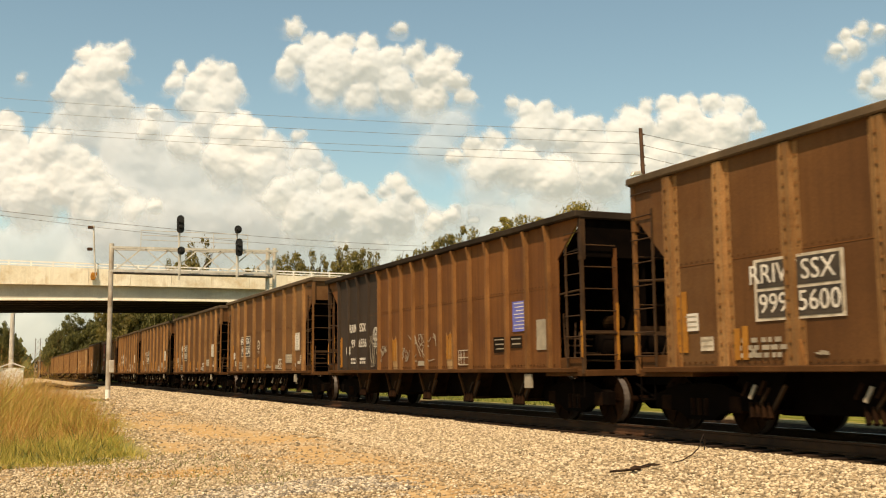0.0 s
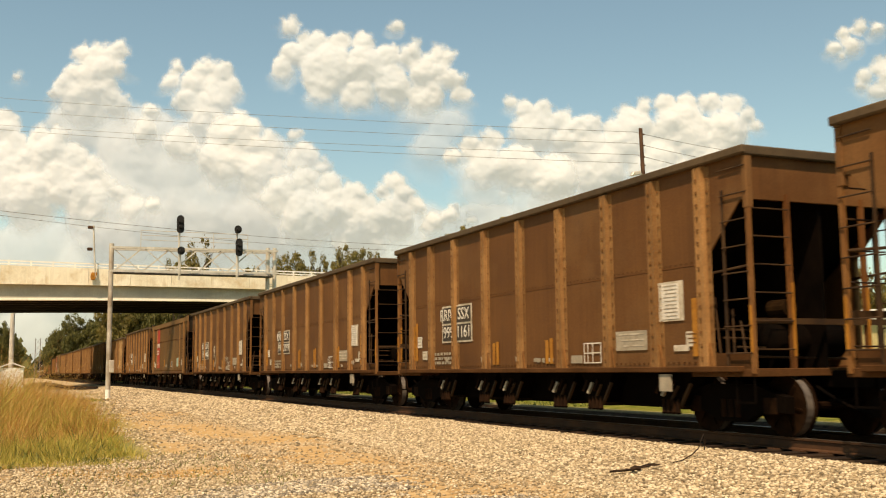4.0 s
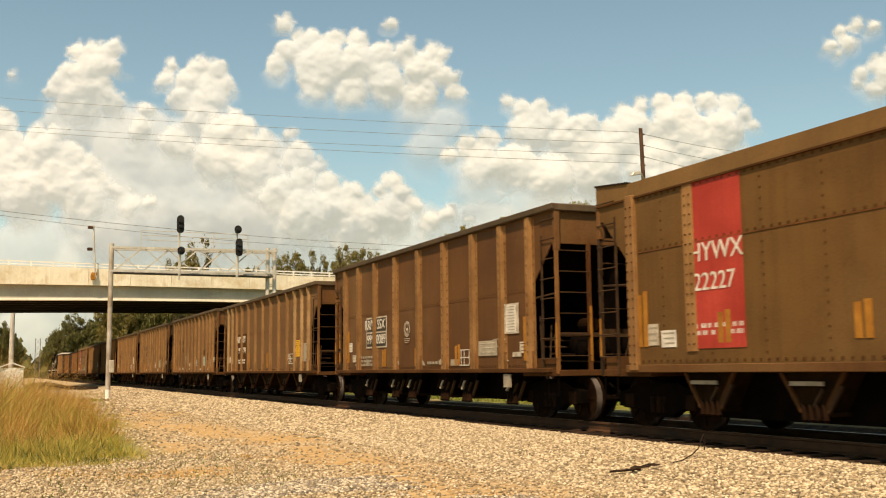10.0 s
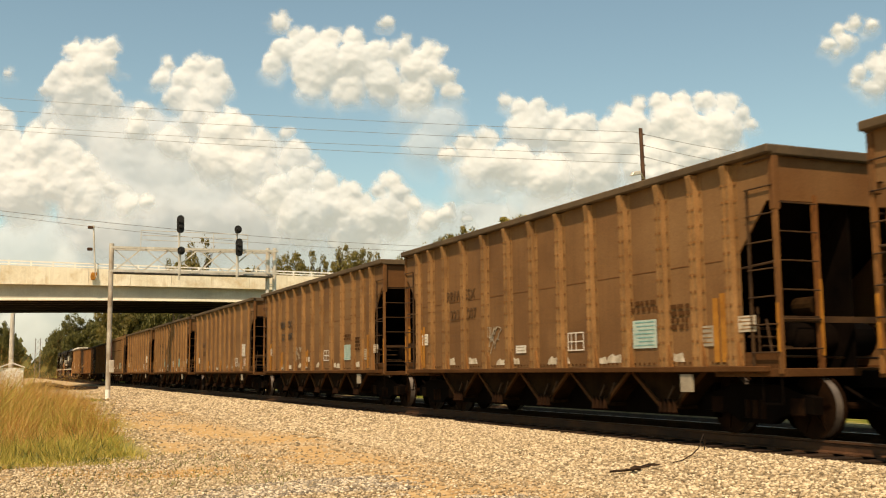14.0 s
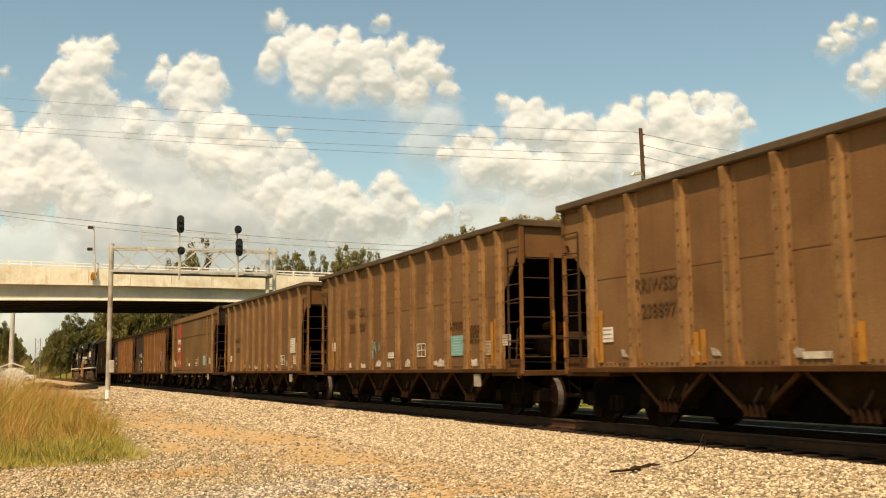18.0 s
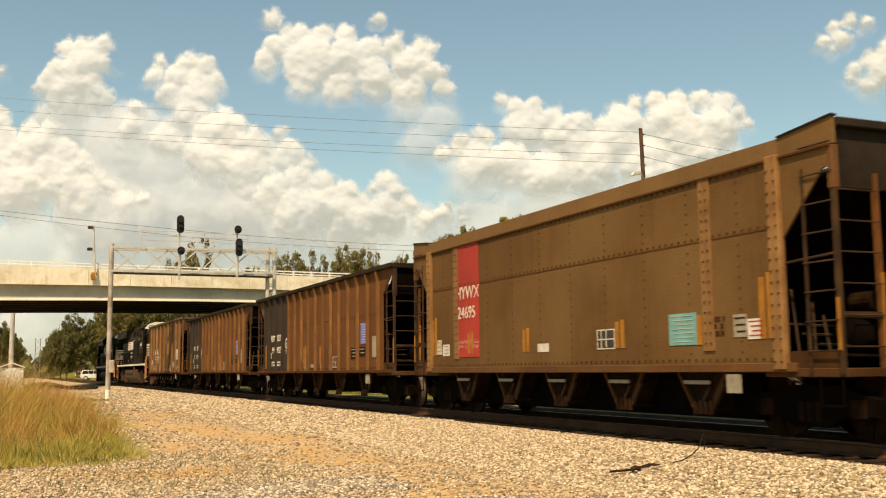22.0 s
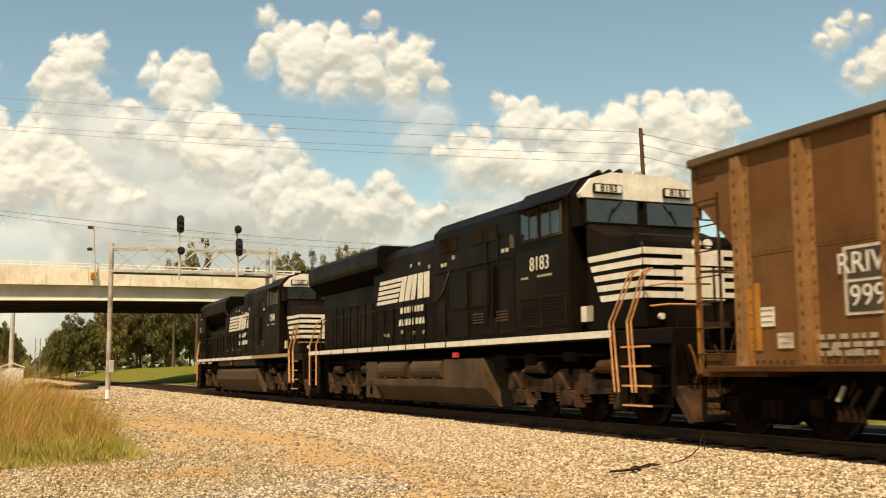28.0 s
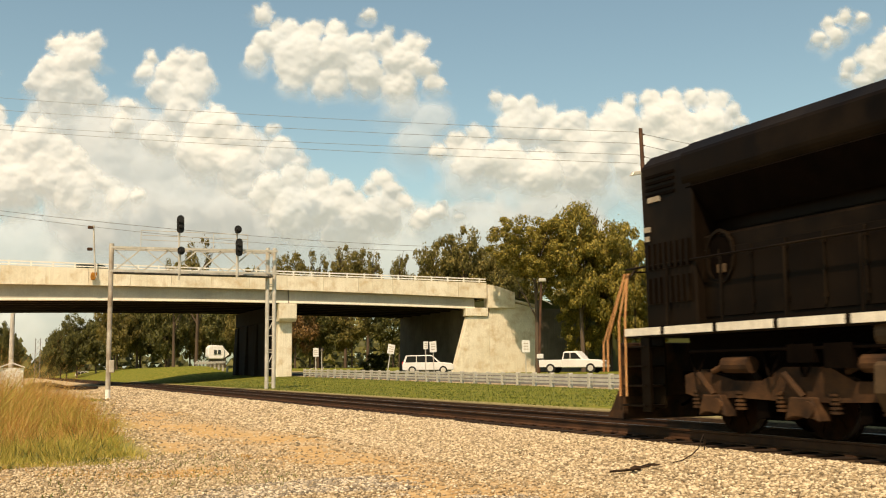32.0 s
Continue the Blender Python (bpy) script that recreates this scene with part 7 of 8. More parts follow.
def locomotive(style):
    ge = style == "ge"
    car = thing("diesel_locomotive", Matrix(), "black six-axle diesel locomotive with white nose stripes" if ge else "black six-axle diesel locomotive with flared radiator hood", "locomotive", "locomotives of the train")
    deck, fr, re = 1.72, -10.35, 11.15 if ge else 10.85
    part("underframe", B(-1.50, 1.50, -8.65, re, 1.57, deck, 0.02), M_LOCO, car)
    part("front_platform", B(-1.46, 1.46, fr, -8.65, 1.45, deck, 0.02), M_LOCO, car)
    part("center_beam", B(-0.9, 0.9, -9.6, 9.8, 1.0, 1.58), M_UNDER, car)
    # white sill stripe: whole along the cab, broken by posts towards the rear
    for s in (-1, 1):
        part("sill_stripe", B(s * 1.505 - 0.006, s * 1.505 + 0.006, -8.6, -1.2 if ge else -2.4, 1.60, deck + 0.01), M_LOCO_WHITE if ge else M_TANSTRIPE, car, "dusty white sill stripe" if ge else "tan sill stripe below the cab")
        if not ge:
            part("sill_stripe", B(s * 1.505 - 0.006, s * 1.505 + 0.006, -2.36, -1.2, 1.60, deck + 0.01), M_LOCO_WHITE, car, "dusty white sill stripe")
        for k in range(9):
            a = -1.1 + k * 1.36
            part("sill_stripe", B(s * 1.505 - 0.006, s * 1.505 + 0.006, a, min(a + 1.25, re - 0.02), 1.60, deck + 0.01), M_LOCO_WHITE, car, "dusty white sill stripe")
    # hoods
    if ge:
        hood = part("engine_hood", X([(-1.30, deck), (-1.30, 4.25), (-1.08, 4.52), (1.08, 4.52), (1.30, 4.25), (1.30, deck)], "y", -0.3, 4.7, 0.02), M_LOCO, car)
        aux = part("auxiliary_hood", X([(-1.42, deck), (-1.42, 4.50), (-1.20, 4.74), (1.20, 4.74), (1.42, 4.50), (1.42, deck)], "y", -4.95, -0.25, 0.02), M_LOCO, car)
        part("rear_hood", X([(-1.02, deck), (-1.02, 4.1), (1.02, 4.1), (1.02, deck)], "y", 4.65, 10.7, 0.03), M_LOCO, car)
        rad = part("radiator_wing", X([(-1.02, 3.72), (-1.50, 4.08), (-1.53, 4.18), (-1.53, 4.60), (-1.40, 4.72), (1.40, 4.72), (1.53, 4.60), (1.53, 4.18), (1.50, 4.08), (1.02, 3.72)], "y", 3.75, 11.05, 0.02), M_LOCO, car, "overhanging black radiator housing")
        part("rear_cap", B(-0.98, 0.98, 10.65, 10.85, deck, 4.05, 0.04), M_LOCO, car)
    else:
        hood = part("engine_hood", X([(-1.30, deck), (-1.30, 3.96), (-1.06, 4.20), (1.06, 4.20), (1.30, 3.96), (1.30, deck)], "y", -0.5, 4.3, 0.02), M_LOCO, car)
        aux = part("auxiliary_hood", X([(-1.42, deck), (-1.42, 4.50), (-1.20, 4.74), (1.20, 4.74), (1.42, 4.50), (1.42, deck)], "y", -4.95, -0.45, 0.02), M_LOCO, car)
        part("rear_hood", X([(-1.26, deck), (-1.26, 3.15), (-0.95, 3.22), (-0.95, 3.9), (0.95, 3.9), (0.95, 3.22), (1.26, 3.15), (1.26, deck)], "y", 4.2, 9.4, 0.03), M_LOCO, car)
        rad = part("radiator_wing", X([(-1.05, 3.45), (-1.46, 4.02), (-1.50, 4.12), (-1.50, 4.52), (-1.28, 4.74), (1.28, 4.74), (1.50, 4.52), (1.50, 4.12), (1.46, 4.02), (1.05, 3.45)], "y", 3.3, 9.1, 0.03), M_LOCO, car, "flared black radiator housing")
        part("rear_cap", X([(-1.44, deck), (-1.47, 4.5), (-1.25, 4.72), (1.25, 4.72), (1.47, 4.5), (1.44, deck)], "y", 8.85, 10.25, 0.03), M_LOCO, car)
        bm = bmesh.new()
        for row in range(2):
            for k in range(8):
                z = 2.12 + row * 0.58
                block(bm, -1.50, -1.43, 10.06 - k * 0.155, 10.12 - k * 0.155, z, z + 0.44)
        part("rear_grille", bm, M_LOCO, car, "slatted rear side grille")
        bm = bmesh.new()
        for k in range(4):
            block(bm, -1.49, -1.46, 9.3, 10.1, 3.95 + k * 0.11, 4.0 + k * 0.11)
        part("rear_louvre", bm, M_UNDER, car)
        ring = bmesh.new()
        for k in range(12):
            a, c = k * math.tau / 12, (k + 1) * math.tau / 12
            bar(ring, (-1.29, 8.42 + 0.33 * math.cos(a), 2.78 + 0.42 * math.sin(a)), (-1.29, 8.42 + 0.33 * math.cos(c), 2.78 + 0.42 * math.sin(c)), 0.05, 0.05)
        part("recess_frame", ring, M_LOCO, car, "rounded black frame")
        part("recess", B(-1.285, -1.262, 8.16, 8.68, 2.44, 3.10, 0.01), M_UNDER, car)
        part("valve_block", B(-1.31, -1.285, 8.28, 8.50, 2.52, 2.66, 0.01), M_TANK, car)
        for y, z, w in ((10.02, 3.36, 0.16), (10.06, 3.20, 0.10), (9.70, 3.86, 0.34)):
            part("notice", B(-1.49, -1.45, y, y + w, z, z + 0.09), M_GREYBOX, car)
    for k in range(3):
        bm = bmesh.new()
        tube(bm, (0, 5.4 + k * 1.8, 4.72), (0, 5.4 + k * 1.8, 4.80), 0.62, 20)
        part("roof_fan", bm, M_LOCO, rad)
    # black plates put shade and soot on the underside of the radiator overhang
    lo, hi, ya, yb = (((1.02, 3.70), (1.495, 4.055), 3.85, 10.95) if ge else ((1.05, 3.43), (1.455, 3.99), 4.0, 9.0))
    for s in (-1, 1):
        part("radiator_grille", X([(s * lo[0], lo[1]), (s * hi[0], hi[1]), (s * (hi[0] + 0.02), hi[1] - 0.02), (s * (lo[0] + 0.02), lo[1] - 0.02)], "y", ya, yb), M_UNDER, rad, "black plate for shade and soot under the radiator overhang")
    bm = bmesh.new()
    block(bm, -0.35, 0.35, 1.6, 2.9, 4.2 if not ge else 4.5, 4.45 if not ge else 4.62)
    part("exhaust_hood", bm, M_SOOT, hood)
    if not ge:
        for y, z, r in ((-0.25, 4.34, 0.17), (0.05, 4.30, 0.15), (0.30, 4.28, 0.12)):
            part("silencer_drum", tube(bmesh.new(), (-0.95, y, z), (0.95, y, z), r, 14), M_SOOT, hood)
    # engine doors with hinges and latches
    for s in (-1, 1):
        for k in range(6):
            a = -0.15 + k * 0.78
            d = part("engine_door", B(s * 1.308 - 0.012, s * 1.308 + 0.012, a + 0.02, a + 0.74, deck + 0.12, 2.95, 0.008), M_LOCO, hood)
            part("latch", B(s * 1.325 - 0.01, s * 1.325 + 0.01, a + 0.62, a + 0.66, 2.2, 2.32), M_SOOT, d)
        for k in range(7 if ge else 6):
            a = 4.75 + k * 0.74
            hw = 1.028 if ge else 1.268
            d = part("engine_door", B(s * hw - 0.012, s * hw + 0.012, a + 0.02, a + 0.70, deck + 0.12, 3.15 if ge else 2.92, 0.008), M_LOCO, car)
        for k in range(2):
            a = -3.2 - k * 1.25
            v = part("louvre_box", B(s * 1.425 - 0.01, s * 1.425 + 0.01, a, a + 0.6, 2.08, 2.38), M_SOOT, aux)
            for j in range(4):
                part("louvre_slat", B(s * 1.44 - 0.012, s * 1.44 + 0.012, a + 0.02, a + 0.58, 2.11 + j * 0.065, 2.14 + j * 0.065), M_TANK, v)
        for a, c in ((-1.68, -0.66), (-3.15, -2.48), (-3.9, -3.25)) if ge else ((-2.0, -1.2),):
            part("intake_grille", B(s * 1.43 - 0.01, s * 1.43 + 0.01, a, c, 3.96, 4.33), M_CHUTE if ge and a > -2 else M_SOOT, aux, "rust-tinted intake grille" if ge and a > -2 else "")
        for a, c in ((-4.85, -3.95), (-3.9, -3.0), (-2.4, -1.4)):
            part("cabinet_door", B(s * 1.428 - 0.01, s * 1.428 + 0.01, a, c, deck + 0.1 if a > -4 else deck + 0.1, 2.2 if a > -4 else 3.5, 0.006), M_LOCO, aux)
        part("step_ledge", B(s * 1.435 - 0.02, s * 1.435 + 0.02, -4.9, -0.3, 3.48, 3.52), M_LOCO, aux)
        bm = bmesh.new()
        bar(bm, (s * 1.44, -0.73, 2.87), (s * 1.44, -1.31, 3.50), 0.03, 0.05)
        part("hood_ledge", bm, M_TANK, aux)
    for y, x0, z0, z1 in [(-0.2 + 0.78 * k, -1.335, 1.9, 2.9) for k in range(7)] + [(4.75 + 0.74 * k, -1.05 if ge else -1.29, 1.9, 3.1 if ge else 2.9) for k in range(7)] + [(-1.0, -1.44, 1.9, 3.4), (-2.35, -1.44, 1.9, 3.4), (-3.4, -1.44, 2.0, 4.1), (-4.0, -1.44, 2.0, 4.1)]:
        bm = bmesh.new()
        tube(bm, (x0, y, z0), (x0, y, z1), 0.016, 6)
        for z in (z0 + 0.12, (z0 + z1) / 2, z1 - 0.12):
            block(bm, x0 - 0.012, x0 + 0.03, y - 0.04, y + 0.04, z - 0.03, z + 0.03)
        part("latch_bar", bm, M_LOCO, hood)
    for y, z in ((-0.9, 3.62), (-1.1, 3.62), (0.9, 3.85), (1.5, 3.85), (-4.3, 3.62), (-4.5, 3.62)):
        x0 = -1.445 if y < -0.3 else -1.332 if y < 4.3 else (-1.05 if ge else -1.285)
        part("notice", B(x0 - 0.006, x0 + 0.006, y, y + 0.13, z, z + 0.09), M_WORNWHITE, hood)
    for a, c, z0, z1 in ((-4.75, -3.65, 1.95, 3.38), (-3.5, -2.5, 2.5, 3.38), (-2.3, -1.15, 2.5, 3.38)):
        bm = bmesh.new()
        for q in ((a, c, z0, z0 + 0.04), (a, c, z1 - 0.04, z1), (a, a + 0.04, z0 + 0.041, z1 - 0.041), (c - 0.04, c, z0 + 0.041, z1 - 0.041)):
            block(bm, -1.448, -1.43, *q)
        part("panel_frame", bm, M_LOCO, aux)
        part("panel_sheet", B(-1.436, -1.425, a + 0.04, c - 0.04, z0 + 0.04, z1 - 0.04), M_UNDER if z0 < 2 else M_LOCO, aux)
    # cab
    roof = [(-1.50, deck), (-1.50, 4.46), (-1.20, 4.80), (-0.75, 4.95), (0.75, 4.95), (1.20, 4.80), (1.50, 4.46), (1.50, deck)]
    cab = part("cab", X(roof, "y", -7.15, -4.9, 0.015), M_LOCO, car)
    front = X([(-1.44, 3.80), (-1.44, 4.44), (-1.16, 4.76), (-0.72, 4.90), (0.72, 4.90), (1.16, 4.76), (1.44, 4.44), (1.44, 3.80)], "y", -7.50, -7.13)
    for v in front.verts:
        if v.co.y < -7.4 and v.co.z > 4.3:
            v.co.y += 0.10
    part("cab_front", front, M_LOCO, cab)
    part("cab_brow", X([(-1.42, 4.44), (-1.14, 4.75), (-0.70, 4.89), (0.70, 4.89), (1.14, 4.75), (1.42, 4.44), (1.40, 4.36), (-1.40, 4.36)], "y", -7.53, -7.40), M_LOCO_WHITE, cab, "white painted brow over the windscreen")
    for s in (-1, 1):
        nb = part("number_board", B(s * 0.82 - 0.34, s * 0.82 + 0.34, -7.62, -7.54, 4.44, 4.64, 0.03), M_SOOT, cab, "number board with pale figures")
        part("board_face", B(s * 0.82 - 0.30, s * 0.82 + 0.30, -7.626, -7.618, 4.47, 4.61), M_LOCO_WHITE, nb)
        letters("8183" if ge else "1040", 0.20, M_SOOT, nb, Matrix.Translation((s * 0.82, -7.632, 4.54)) @ Matrix(((1, 0, 0, 0), (0, 0, -1, 0), (0, 1, 0, 0), (0, 0, 0, 1))), "number_lettering")
        wf = part("windscreen_frame", B(s * 0.70 - 0.64, s * 0.70 + 0.64, -7.525, -7.505, 3.84, 4.36, 0.006), M_LOCO, cab)
        part("windscreen", B(s * 0.70 - 0.58, s * 0.70 + 0.58, -7.54, -7.528, 3.88, 4.32), M_GLASS, wf, "dark windscreen pane")
        bm = bmesh.new()
        bar(bm, (s * 0.5, -7.55, 4.3), (s * 0.75, -7.55, 4.02), 0.02, 0.02)
        bar(bm, (s * 0.68, -7.55, 4.18), (s * 0.8, -7.55, 3.90), 0.025, 0.02)
        part("wiper", bm, M_SOOT, wf)
        for k, (a, c) in enumerate(((-6.95, -6.12), (-6.04, -5.25))):
            sf = part("side_window_frame", B(s * 1.508 - 0.02, s * 1.508 + 0.02, a, c, 3.70, 4.38, 0.008), M_TANK, cab, "grey sliding window frame")
            part("side_window", B(s * 1.53 - 0.006, s * 1.53 + 0.006, a + 0.05, c - 0.05, 3.75, 4.34), M_GLASS, sf, "dark cab window pane")
            part("window_bar", B(s * 1.54 - 0.006, s * 1.54 + 0.006, (a + c) / 2 - 0.02, (a + c) / 2 + 0.02, 3.75, 4.34), M_TANK, sf)
        part("sun_visor", X([(s * 1.50, 4.40), (s * 1.86, 4.30), (s * 1.87, 4.32), (s * 1.50, 4.45)], "y", -7.0, -5.1), M_LOCO, cab)
        part("cab_mirror", B(s * 1.66 - 0.02, s * 1.66 + 0.02, -5.16, -5.02, 3.62, 3.92), M_TANK, cab)
        letters("8183" if ge else "1040", 0.42, M_LOCO_WHITE, cab, (on_side(-6.0, 3.20, -1.508) if s < 0 else Matrix.Translation((1.508, -6.0, 3.2)) @ Matrix(((0, 0, 1, 0), (1, 0, 0, 0), (0, 1, 0, 0), (0, 0, 0, 1)))), "number_lettering", "white road number")
        part("fuel_note", B(s * 1.506 - 0.004, s * 1.506 + 0.004, -5.5, -5.2, 2.92, 2.97), M_GREYBOX, cab)
        part("fuel_note", B(s * 1.506 - 0.004, s * 1.506 + 0.004, -6.5, -5.9, 2.92, 2.97), M_GREYBOX, cab)
        if ge:
            for a in (-6.05, -7.05):
                cv = part("cab_vent", B(s * 1.508 - 0.01, s * 1.508 + 0.01, a, a + 0.88, 1.88, 2.54), M_SOOT, cab)
                for j in range(10):
                    part("vent_slat", B(s * 1.52 - 0.008, s * 1.52 + 0.008, a + 0.02, a + 0.86, 1.91 + j * 0.062, 1.94 + j * 0.062), M_LOCO, cv)
    bm = bmesh.new()
    for k in range(3):
        tube(bm, (-0.35 + 0.18 * k, -6.2 - 0.12 * k, 5.08), (-0.35 + 0.18 * k, -6.55 - 0.12 * k, 5.08), 0.03, 10, 0.07)
    tube(bm, (-0.2, -6.3, 4.94), (-0.2, -6.3, 5.08), 0.05, 8)
    part("air_horn", bm, M_SOOT, cab)
    part("antenna_dome", B(-0.5, 0.5, -5.9, -5.3, 4.95, 5.03, 0.03), M_LOCO, cab)
    # nose
    nose = part("nose", X([(-7.45, deck), (-7.45, 3.86), (-8.30, 3.54), (-9.12, 3.46), (-9.32, 3.26), (-9.36, deck)], "x", -1.28, 1.28, 0.05), M_LOCO, car)
    for j in range(5):
        z = 2.28 + j * 0.195
        for s in (-1, 1):
            part("nose_stripe", X([(-7.98 + j * 0.10, z), (-7.93 + j * 0.10, z + 0.115), (-9.34, z + 0.115), (-9.34, z)], "x", s * 1.284, s * 1.292), M_LOCO_WHITE, nose, "white nose stripe")
        part("nose_stripe", B(-1.28, 1.28, -9.385, -9.365, z, z + 0.115), M_LOCO_WHITE, nose, "white nose stripe")
    part("nose_emblem", B(-0.45, 0.45, -9.40, -9.386, 2.25, 3.10), M_LOCO_WHITE, nose, "white emblem field")
    for a, mm in ((-7.48, M_LOCO_WHITE), (-7.68, M_GREYBOX)):
        part("marker_patch", B(-1.312, -1.286, a, a + 0.20, 1.94, 2.24), mm, nose, "pale two-tone square")
    for s in (-1, 1):
        part("headlight", tube(bmesh.new(), (s * 0.12, -9.40, 3.28), (s * 0.12, -9.36, 3.28), 0.09, 12), M_LOCO_WHITE, nose)
        part("ditch_light", tube(bmesh.new(), (s * 0.95, -9.42, 1.95), (s * 0.95, -9.36, 1.95), 0.06, 12), M_LOCO_WHITE, nose)
    part("beacon", B(-1.2, -1.0, -9.2, -9.05, 3.28, 3.36), M_ORANGE, nose, "amber side lamp")
    # emblem on the hood: slanted bars and two block shapes, then two rows of bars
    e0, ez, k = (4.34, 2.96, 1.0) if ge else (3.32, 2.98, 1.17)

    def flank(y):
        return -1.425 if y < -0.35 else -1.318

    for j in range(5):
        z = ez + j * 0.145
        part("emblem_stripe", X([(e0 - j * 0.06, z), (e0 - 0.03 - j * 0.06, z + 0.10), (e0 - k * (1.78 + j * 0.09), z + 0.10), (e0 - k * (1.66 + j * 0.09), z)], "x", -1.326, -1.317), M_LOCO_WHITE, hood, "white slanted emblem stripe")
    for a, w, sl in ((1.96, 0.36, 0.14), (2.40, 0.36, 0.14), (2.82, 0.30, 0.10), (3.24, 0.36, 0.04), (3.68, 0.36, 0.02)):
        y0, w, sl = e0 - a * k, w * k, sl * k
        x0 = flank(y0 - w)
        part("emblem_block", X([(y0 + sl, ez), (y0 - w + sl, ez), (y0 - w - sl, ez + 0.68), (y0 - sl, ez + 0.68)], "x", x0 - 0.012, x0), M_LOCO_WHITE, hood, "white emblem block")
    for row, (z, n) in enumerate(((2.62, 7), (2.28, 8))):
        for j in range(n):
            yy = (2.42 if ge else 0.95) + 0.12 * row - j * 0.25 * k
            x0 = flank(yy - 0.2)
            part("name_bar", X([(yy - 0.17 * k, z), (yy, z), (yy - 0.04, z + 0.18), (yy - 0.17 * k - 0.04, z + 0.18)], "x", x0 - 0.012, x0), M_LOCO_WHITE, hood, "white slanted bar")
    for yy, z in ((3.6, 2.0), (3.3, 2.0), (2.2, 2.05), (1.3, 2.0), (0.6, 2.0), (-1.6, 3.75), (0.2, 3.7)):
        part("notice", B(-1.44 if yy < -0.3 else -1.335, -1.43 if yy < -0.3 else -1.327, yy, yy + 0.16, z, z + 0.1), M_GREYBOX, hood)
    # fuel tank and air tanks
    if ge:
        o = [(-1.42, 0.62), (-1.42, 0.80), (-1.05, 0.84), (-0.95, 1.30), (0.95, 1.30), (1.05, 0.84), (1.42, 0.80), (1.42, 0.62), (1.12, 0.20), (-1.12, 0.20)]
        tank = part("fuel_tank", X(o, "y", -0.9, 5.1, 0.02), M_TANK, car, "dusty grey fuel tank")
        o = [(-1.45, 0.62), (-1.45, 1.30), (1.45, 1.30), (1.45, 0.62), (1.12, 0.20), (-1.12, 0.20)]
        end = X(o, "y", -3.3, -0.9)
        for v in end.verts:
            if v.co.y < -3 and v.co.z > 0.9:
                v.co.y += 0.22
        part("tank_end", end, M_TANK, tank)
        part("tank_front_plate", X([(5.1, 0.25), (5.1, 1.30), (4.2, 1.30), (4.2, 0.25)], "x", -1.40, 1.40), M_TANK, tank)
        for a, c in ((3.95, 1.75), (1.35, -0.65)):
            for s in (-1, 1):
                bm = tube(bmesh.new(), (s * 1.22, a, 1.06), (s * 1.22, c, 1.06), 0.27, 18)
                part("air_tank", bm, M_TANK, car, "dusty grey air tank", smooth=False)
                bm = bmesh.new()
                for yy in (a - 0.5, c + 0.5):
                    bar(bm, (s * 1.30, yy, 0.70), (s * 1.42, yy, 0.84), 0.2, 0.04)
                part("tank_bracket", bm, M_TANK, tank)
        part("emergency_valve", B(-1.49, -1.44, -1.8, -1.5, 1.34, 1.46), M_REDLAMP, tank, "red fuel cut-off valve")
    else:
        o = [(-1.30, 1.20), (-1.46, 1.05), (-1.48, 0.70), (-1.15, 0.18), (1.15, 0.18), (1.48, 0.70), (1.46, 1.05), (1.30, 1.20)]
        tk = X(o, "y", -3.2, 5.3)
        for v in tk.verts:
            if v.co.y < -3 and v.co.z > 0.9:
                v.co.y += 0.2
        tank = part("fuel_tank", tk, M_TANK, car, "dusty grey fuel tank")
        for a, c in ((5.3, 2.5), (1.7, -2.7)):
            for s in (-1, 1):
                part("air_tank", tube(bmesh.new(), (s * 1.22, a, 1.46), (s * 1.22, c, 1.46), 0.21, 18), M_TANK, car, "dusty grey air tank")
        part("emergency_valve", B(-1.46, -1.40, 2.0, 2.25, 1.38, 1.52), M_REDLAMP, tank, "red fuel cut-off valve")
    for k, a in enumerate((5.7, -4.2, 6.4, -5.6, -7.2)):
        part("equipment_box", B(-1.42, -1.0, a, a + 0.5, 1.02 + 0.04 * k, 1.36), M_UNDER, car)
    bm = bmesh.new()
    for k in range(10):
        a = -8.0 + k * 1.65
        tube(bm, (-1.3, a, 1.36), (-1.3, a + 0.5, 1.22 - 0.05 * (k % 3)), 0.03, 6)
    tube(bm, (-1.36, -8.2, 1.3), (-1.36, 9.2, 1.3), 0.03, 6)
    part("sill_piping", bm, M_UNDER, car)
    for s in (-1, 1):
        loco_truck(car, s * 6.75, 1.95)
    # pilots, steps, handrails
    for s in (-1, 1):
        e = fr if s < 0 else re
        out = 0.34 if s > 0 and not ge else 0.0
        part("pilot", B(-1.40, 1.40, min(e + out, e + out - s * 0.14), max(e + out, e + out - s * 0.14), 0.55, 1.50, 0.02), M_TRUCK if out else M_LOCO, car)
        part("plough", X([(e + out + s * 0.02, 0.75), (e + out + s * 0.45, 0.18), (e + s * 0.30, 0.14), (e + out - s * 0.12, 0.60)], "x", -1.38, 1.38), M_TRUCK, car)
        for sx in (-1, 1):
            a, c = sorted((e + out - s * 0.15, e + out * 1.6 - s * 1.05)) if s > 0 else (-9.75, -8.85)
            well = part("step_well", B(sx * 1.02 - 0.02, sx * 1.02 + 0.02, a, c, 0.35, deck), M_LOCO, car)
            for k in range(4):
                part("step", B(sx * 1.24 - 0.22, sx * 1.24 + 0.22, a, c, 0.38 + k * 0.34, 0.41 + k * 0.34), M_LOCO, well)
                if s < 0:
                    part("step_edge", B(sx * 1.462 - 0.006, sx * 1.462 + 0.006, a, c, 0.38 + k * 0.34, 0.415 + k * 0.34), M_RAILORANGE, well, "orange step edge")
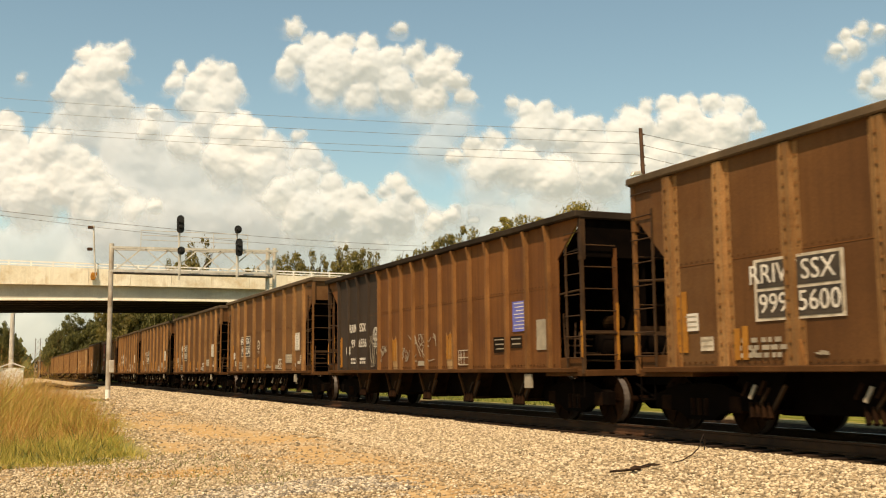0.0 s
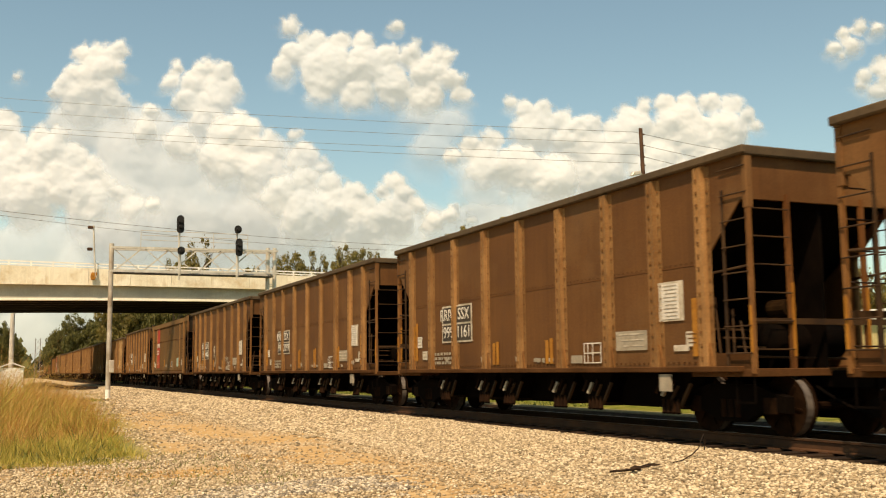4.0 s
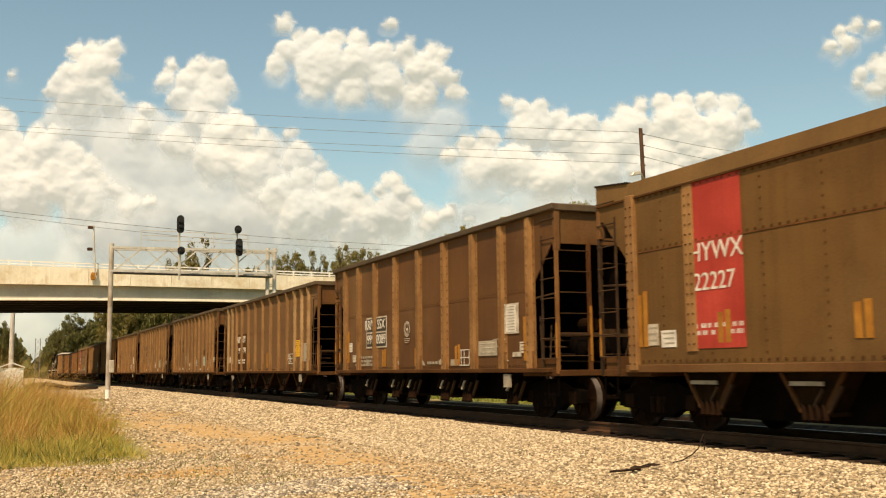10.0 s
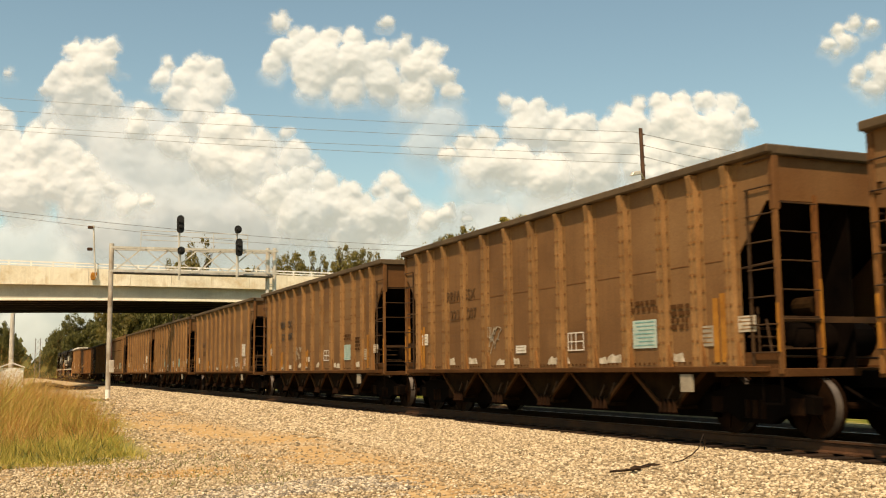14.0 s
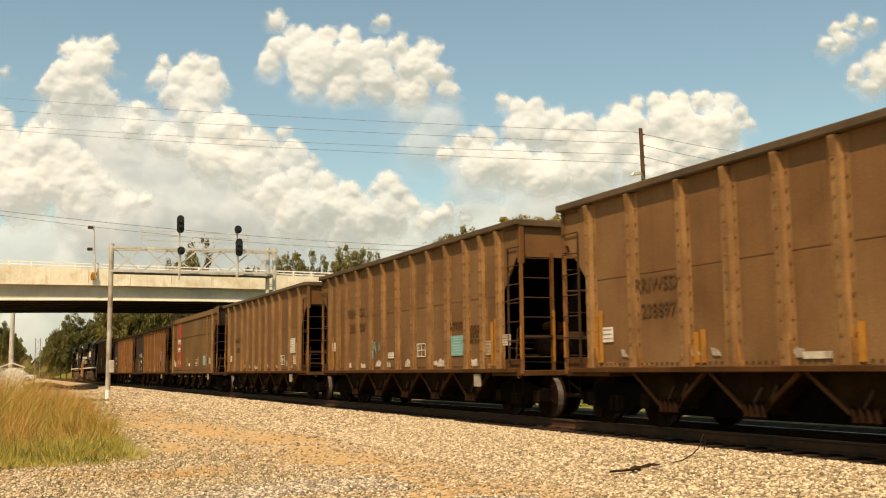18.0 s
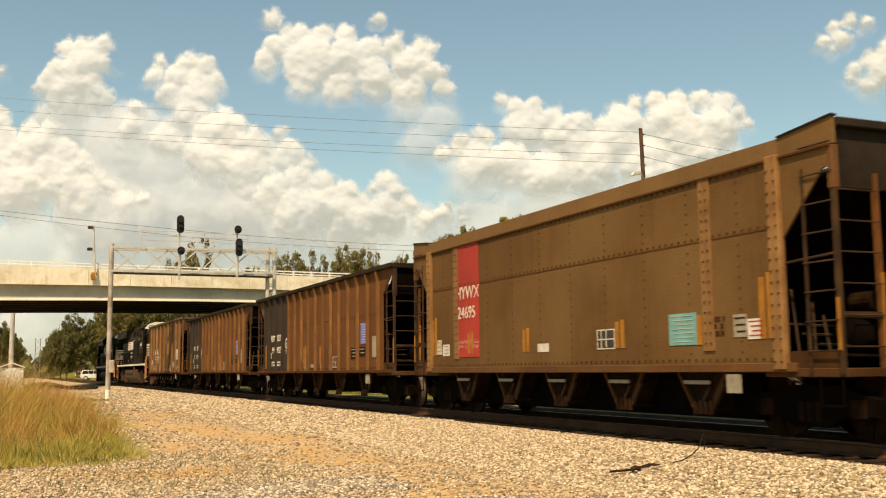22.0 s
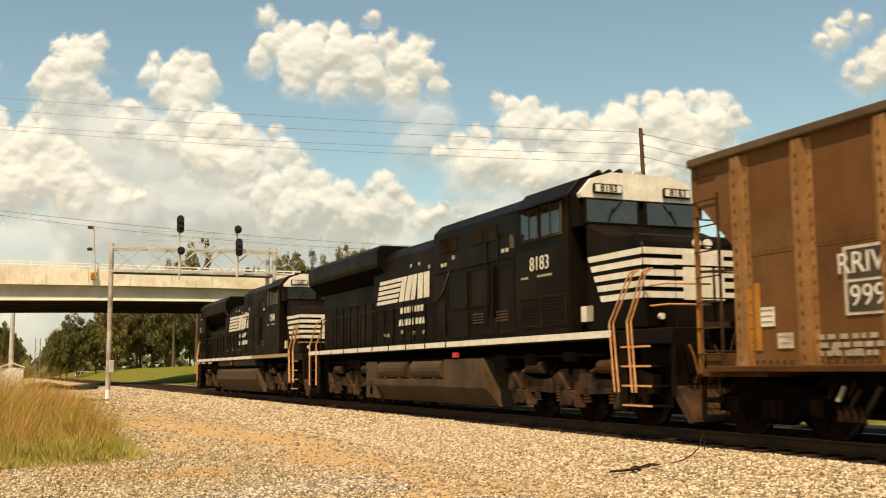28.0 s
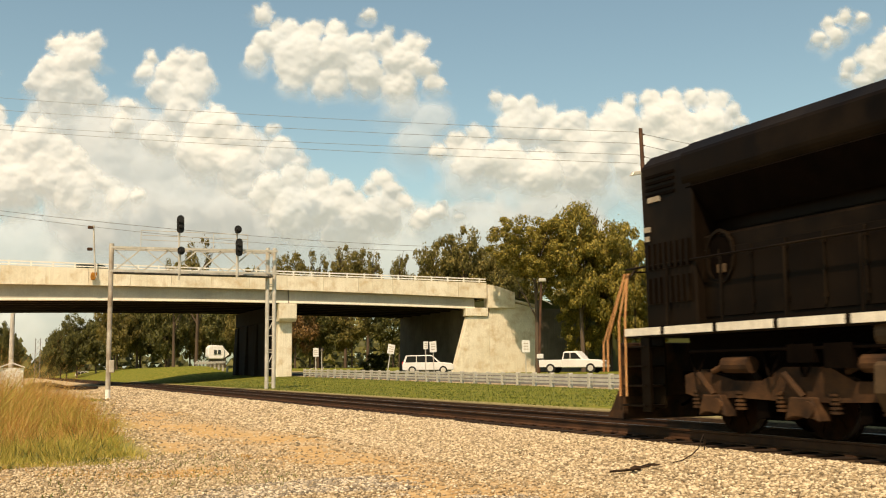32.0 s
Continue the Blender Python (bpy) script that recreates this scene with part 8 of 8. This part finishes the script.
            part("step_guard", B(sx * 1.40 - 0.03, sx * 1.40 + 0.03, (c if s < 0 else a) - 0.12, (c if s < 0 else a) + 0.12, 0.3, deck), M_LOCO, car)
            if s < 0:
                for d, lo, mid, hi in ((0.0, -8.67, -8.55, -9.14), (-0.13, -8.67, -8.55, -9.14), (-0.50, -8.72, -8.62, -9.05), (-0.62, -8.72, -8.62, -9.05)):
                    rail_line(car, [(sx * 1.50, lo + d, 0.62), (sx * 1.50, mid + d, 1.85), (sx * 1.44, hi + d, 2.70), (sx * 1.40, hi + d - 0.12, 2.76)], 0.019, M_RAILORANGE, "grab_rail", "orange cream step handrail")
            if out:
                for d, foot, knee in ((0.74, 0.98, 1.50), (0.60, 0.98, 1.55), (0.22, 0.55, 1.88), (0.02, 0.55, 1.92)):
                    rail_line(car, [(sx * 1.48, e + d, foot), (sx * 1.48, e + d - 0.02, knee), (sx * 1.42, e + d * 0.25, 2.50), (sx * 1.40, e + d * 0.2 - 0.04, 2.72)], 0.018, M_RAILORANGE, "grab_rail", "orange cream step handrail")
            for off in (0.18, 1.0) if s > 0 and ge else ():
                y = e - s * off
                pts = [(sx * 1.50, y, 0.55), (sx * 1.50, y, 1.95), (sx * 1.36, y - s * 0.45, 2.72), (sx * 1.36, y - s * 0.7, 2.78)]
                rail_line(car, pts, 0.016, M_RAILORANGE, "grab_rail", "orange cream step handrail")
                rail_line(car, [(px + sx * 0.02, py - 0.14, pz) for px, py, pz in pts], 0.016, M_RAILORANGE, "grab_rail", "orange cream step handrail")
        rail_line(car, [(-1.3, e - s * 0.05, deck), (-1.3, e - s * 0.05, 2.75), (1.3, e - s * 0.05, 2.75), (1.3, e - s * 0.05, deck)], 0.02, M_LOCO, "end_rail")
        rail_line(car, [(-0.5, e - s * 0.05, deck), (-0.5, e - s * 0.05, 2.75)], 0.02, M_LOCO, "end_rail")
    for sx in (-1, 1):
        rail_line(car, [(sx * 1.47, 9.6 if ge else 10.8, 2.78), (sx * 1.47, -0.6, 2.78), (sx * 1.44, -1.0, 3.05)], 0.02, M_LOCO, "handrail")
        for k in range(8):
            y = 9.6 - k * 1.4
            rail_line(car, [(sx * 1.49, y, 1.60), (sx * 1.47, y, 2.78)], 0.022, M_LOCO, "stanchion")
    for k in range(7):
        x0 = -1.25 + 0.13 * k
        rail_line(car, [(x0, fr - 0.02, 1.42), (x0 - 0.02, fr - 0.16, 1.25), (x0 + 0.03, fr - 0.20, 0.95), (x0 + 0.06, fr - 0.08, 0.80)], 0.022, M_RUST if k % 2 else M_UNDER, "hose", "rust-brown hose")
    for z in (2.1, 2.45):
        rail_line(car, [(-1.46, -9.8, z), (-1.46, fr + 0.05, z), (-0.6, fr + 0.02, z)], 0.018, M_RAILORANGE, "platform_rail", "orange cream platform rail")
    coupler_parts(car, 10.4, 0.75)
    return car


LOCO_A, LOCO_B = locomotive("ge"), locomotive("emd")


# ---- what moves ----
KNOTS = ((0, 0.0), (2, 19.56), (4, 39.16), (6, 58.79), (8, 78.62), (10, 98.84), (12, 119.06), (14, 139.36), (16, 159.74), (18, 180.30), (20, 200.99), (22, 222.01), (24, 243.32), (26, 264.58), (28, 285.76), (30, 306.86), (32, 328.04))
# where the middle of each vehicle stands along the track at the start
MIDDLES = (7.64, 24.74, 42.00, 58.28, 74.56, 90.81, 107.37, 123.67, 140.91, 157.91, 174.10, 190.37, 206.64, 222.93, 239.66, 256.81, 274.61, 291.67, 310.09, 332.48)


def run(t):
    """Metres that the train has gone at t seconds."""
    ts, ss = np.array([k[0] for k in KNOTS], float), np.array([k[1] for k in KNOTS], float)
    g = np.gradient(ss, ts)
    i = int(min(max(np.searchsorted(ts, t, side="right") - 1, 0), len(ts) - 2))
    h = ts[i + 1] - ts[i]
    u = (t - ts[i]) / h
    return float((2 * u ** 3 - 3 * u ** 2 + 1) * ss[i] + (u ** 3 - 2 * u ** 2 + u) * h * g[i] + (3 * u ** 2 - 2 * u ** 3) * ss[i + 1] + (u ** 3 - u ** 2) * h * g[i + 1])


def motions():
    for car, y in zip(CARS + [LOCO_A, LOCO_B], MIDDLES):
        walk(car, [(0.5 * k, pose(TX, y - run(0.5 * k), RZ)) for k in range(65)])
        for ob in car.children:
            if not ob.name.startswith("wheelset"):
                continue
            p, r = ob.location.copy(), ob.location.z
            times = [0.05 * k for k in range(641) if -4 < y + p.y - run(0.05 * k) < 36]
            if not times:
                times = [1.0]
            base = run(times[0])
            rows = [(t, Matrix.Translation(p) @ Matrix.Rotation((run(t) - base) / r, 4, "X")) for t in times]
            if times[0] > 0.01:
                rows.insert(0, (0.0, rows[0][1]))
            if times[-1] < 31.99:
                rows.append((32.0, rows[-1][1]))
            walk(ob, rows)
    for ob, rows in DRIFT:
        walk(ob, rows)


motions()
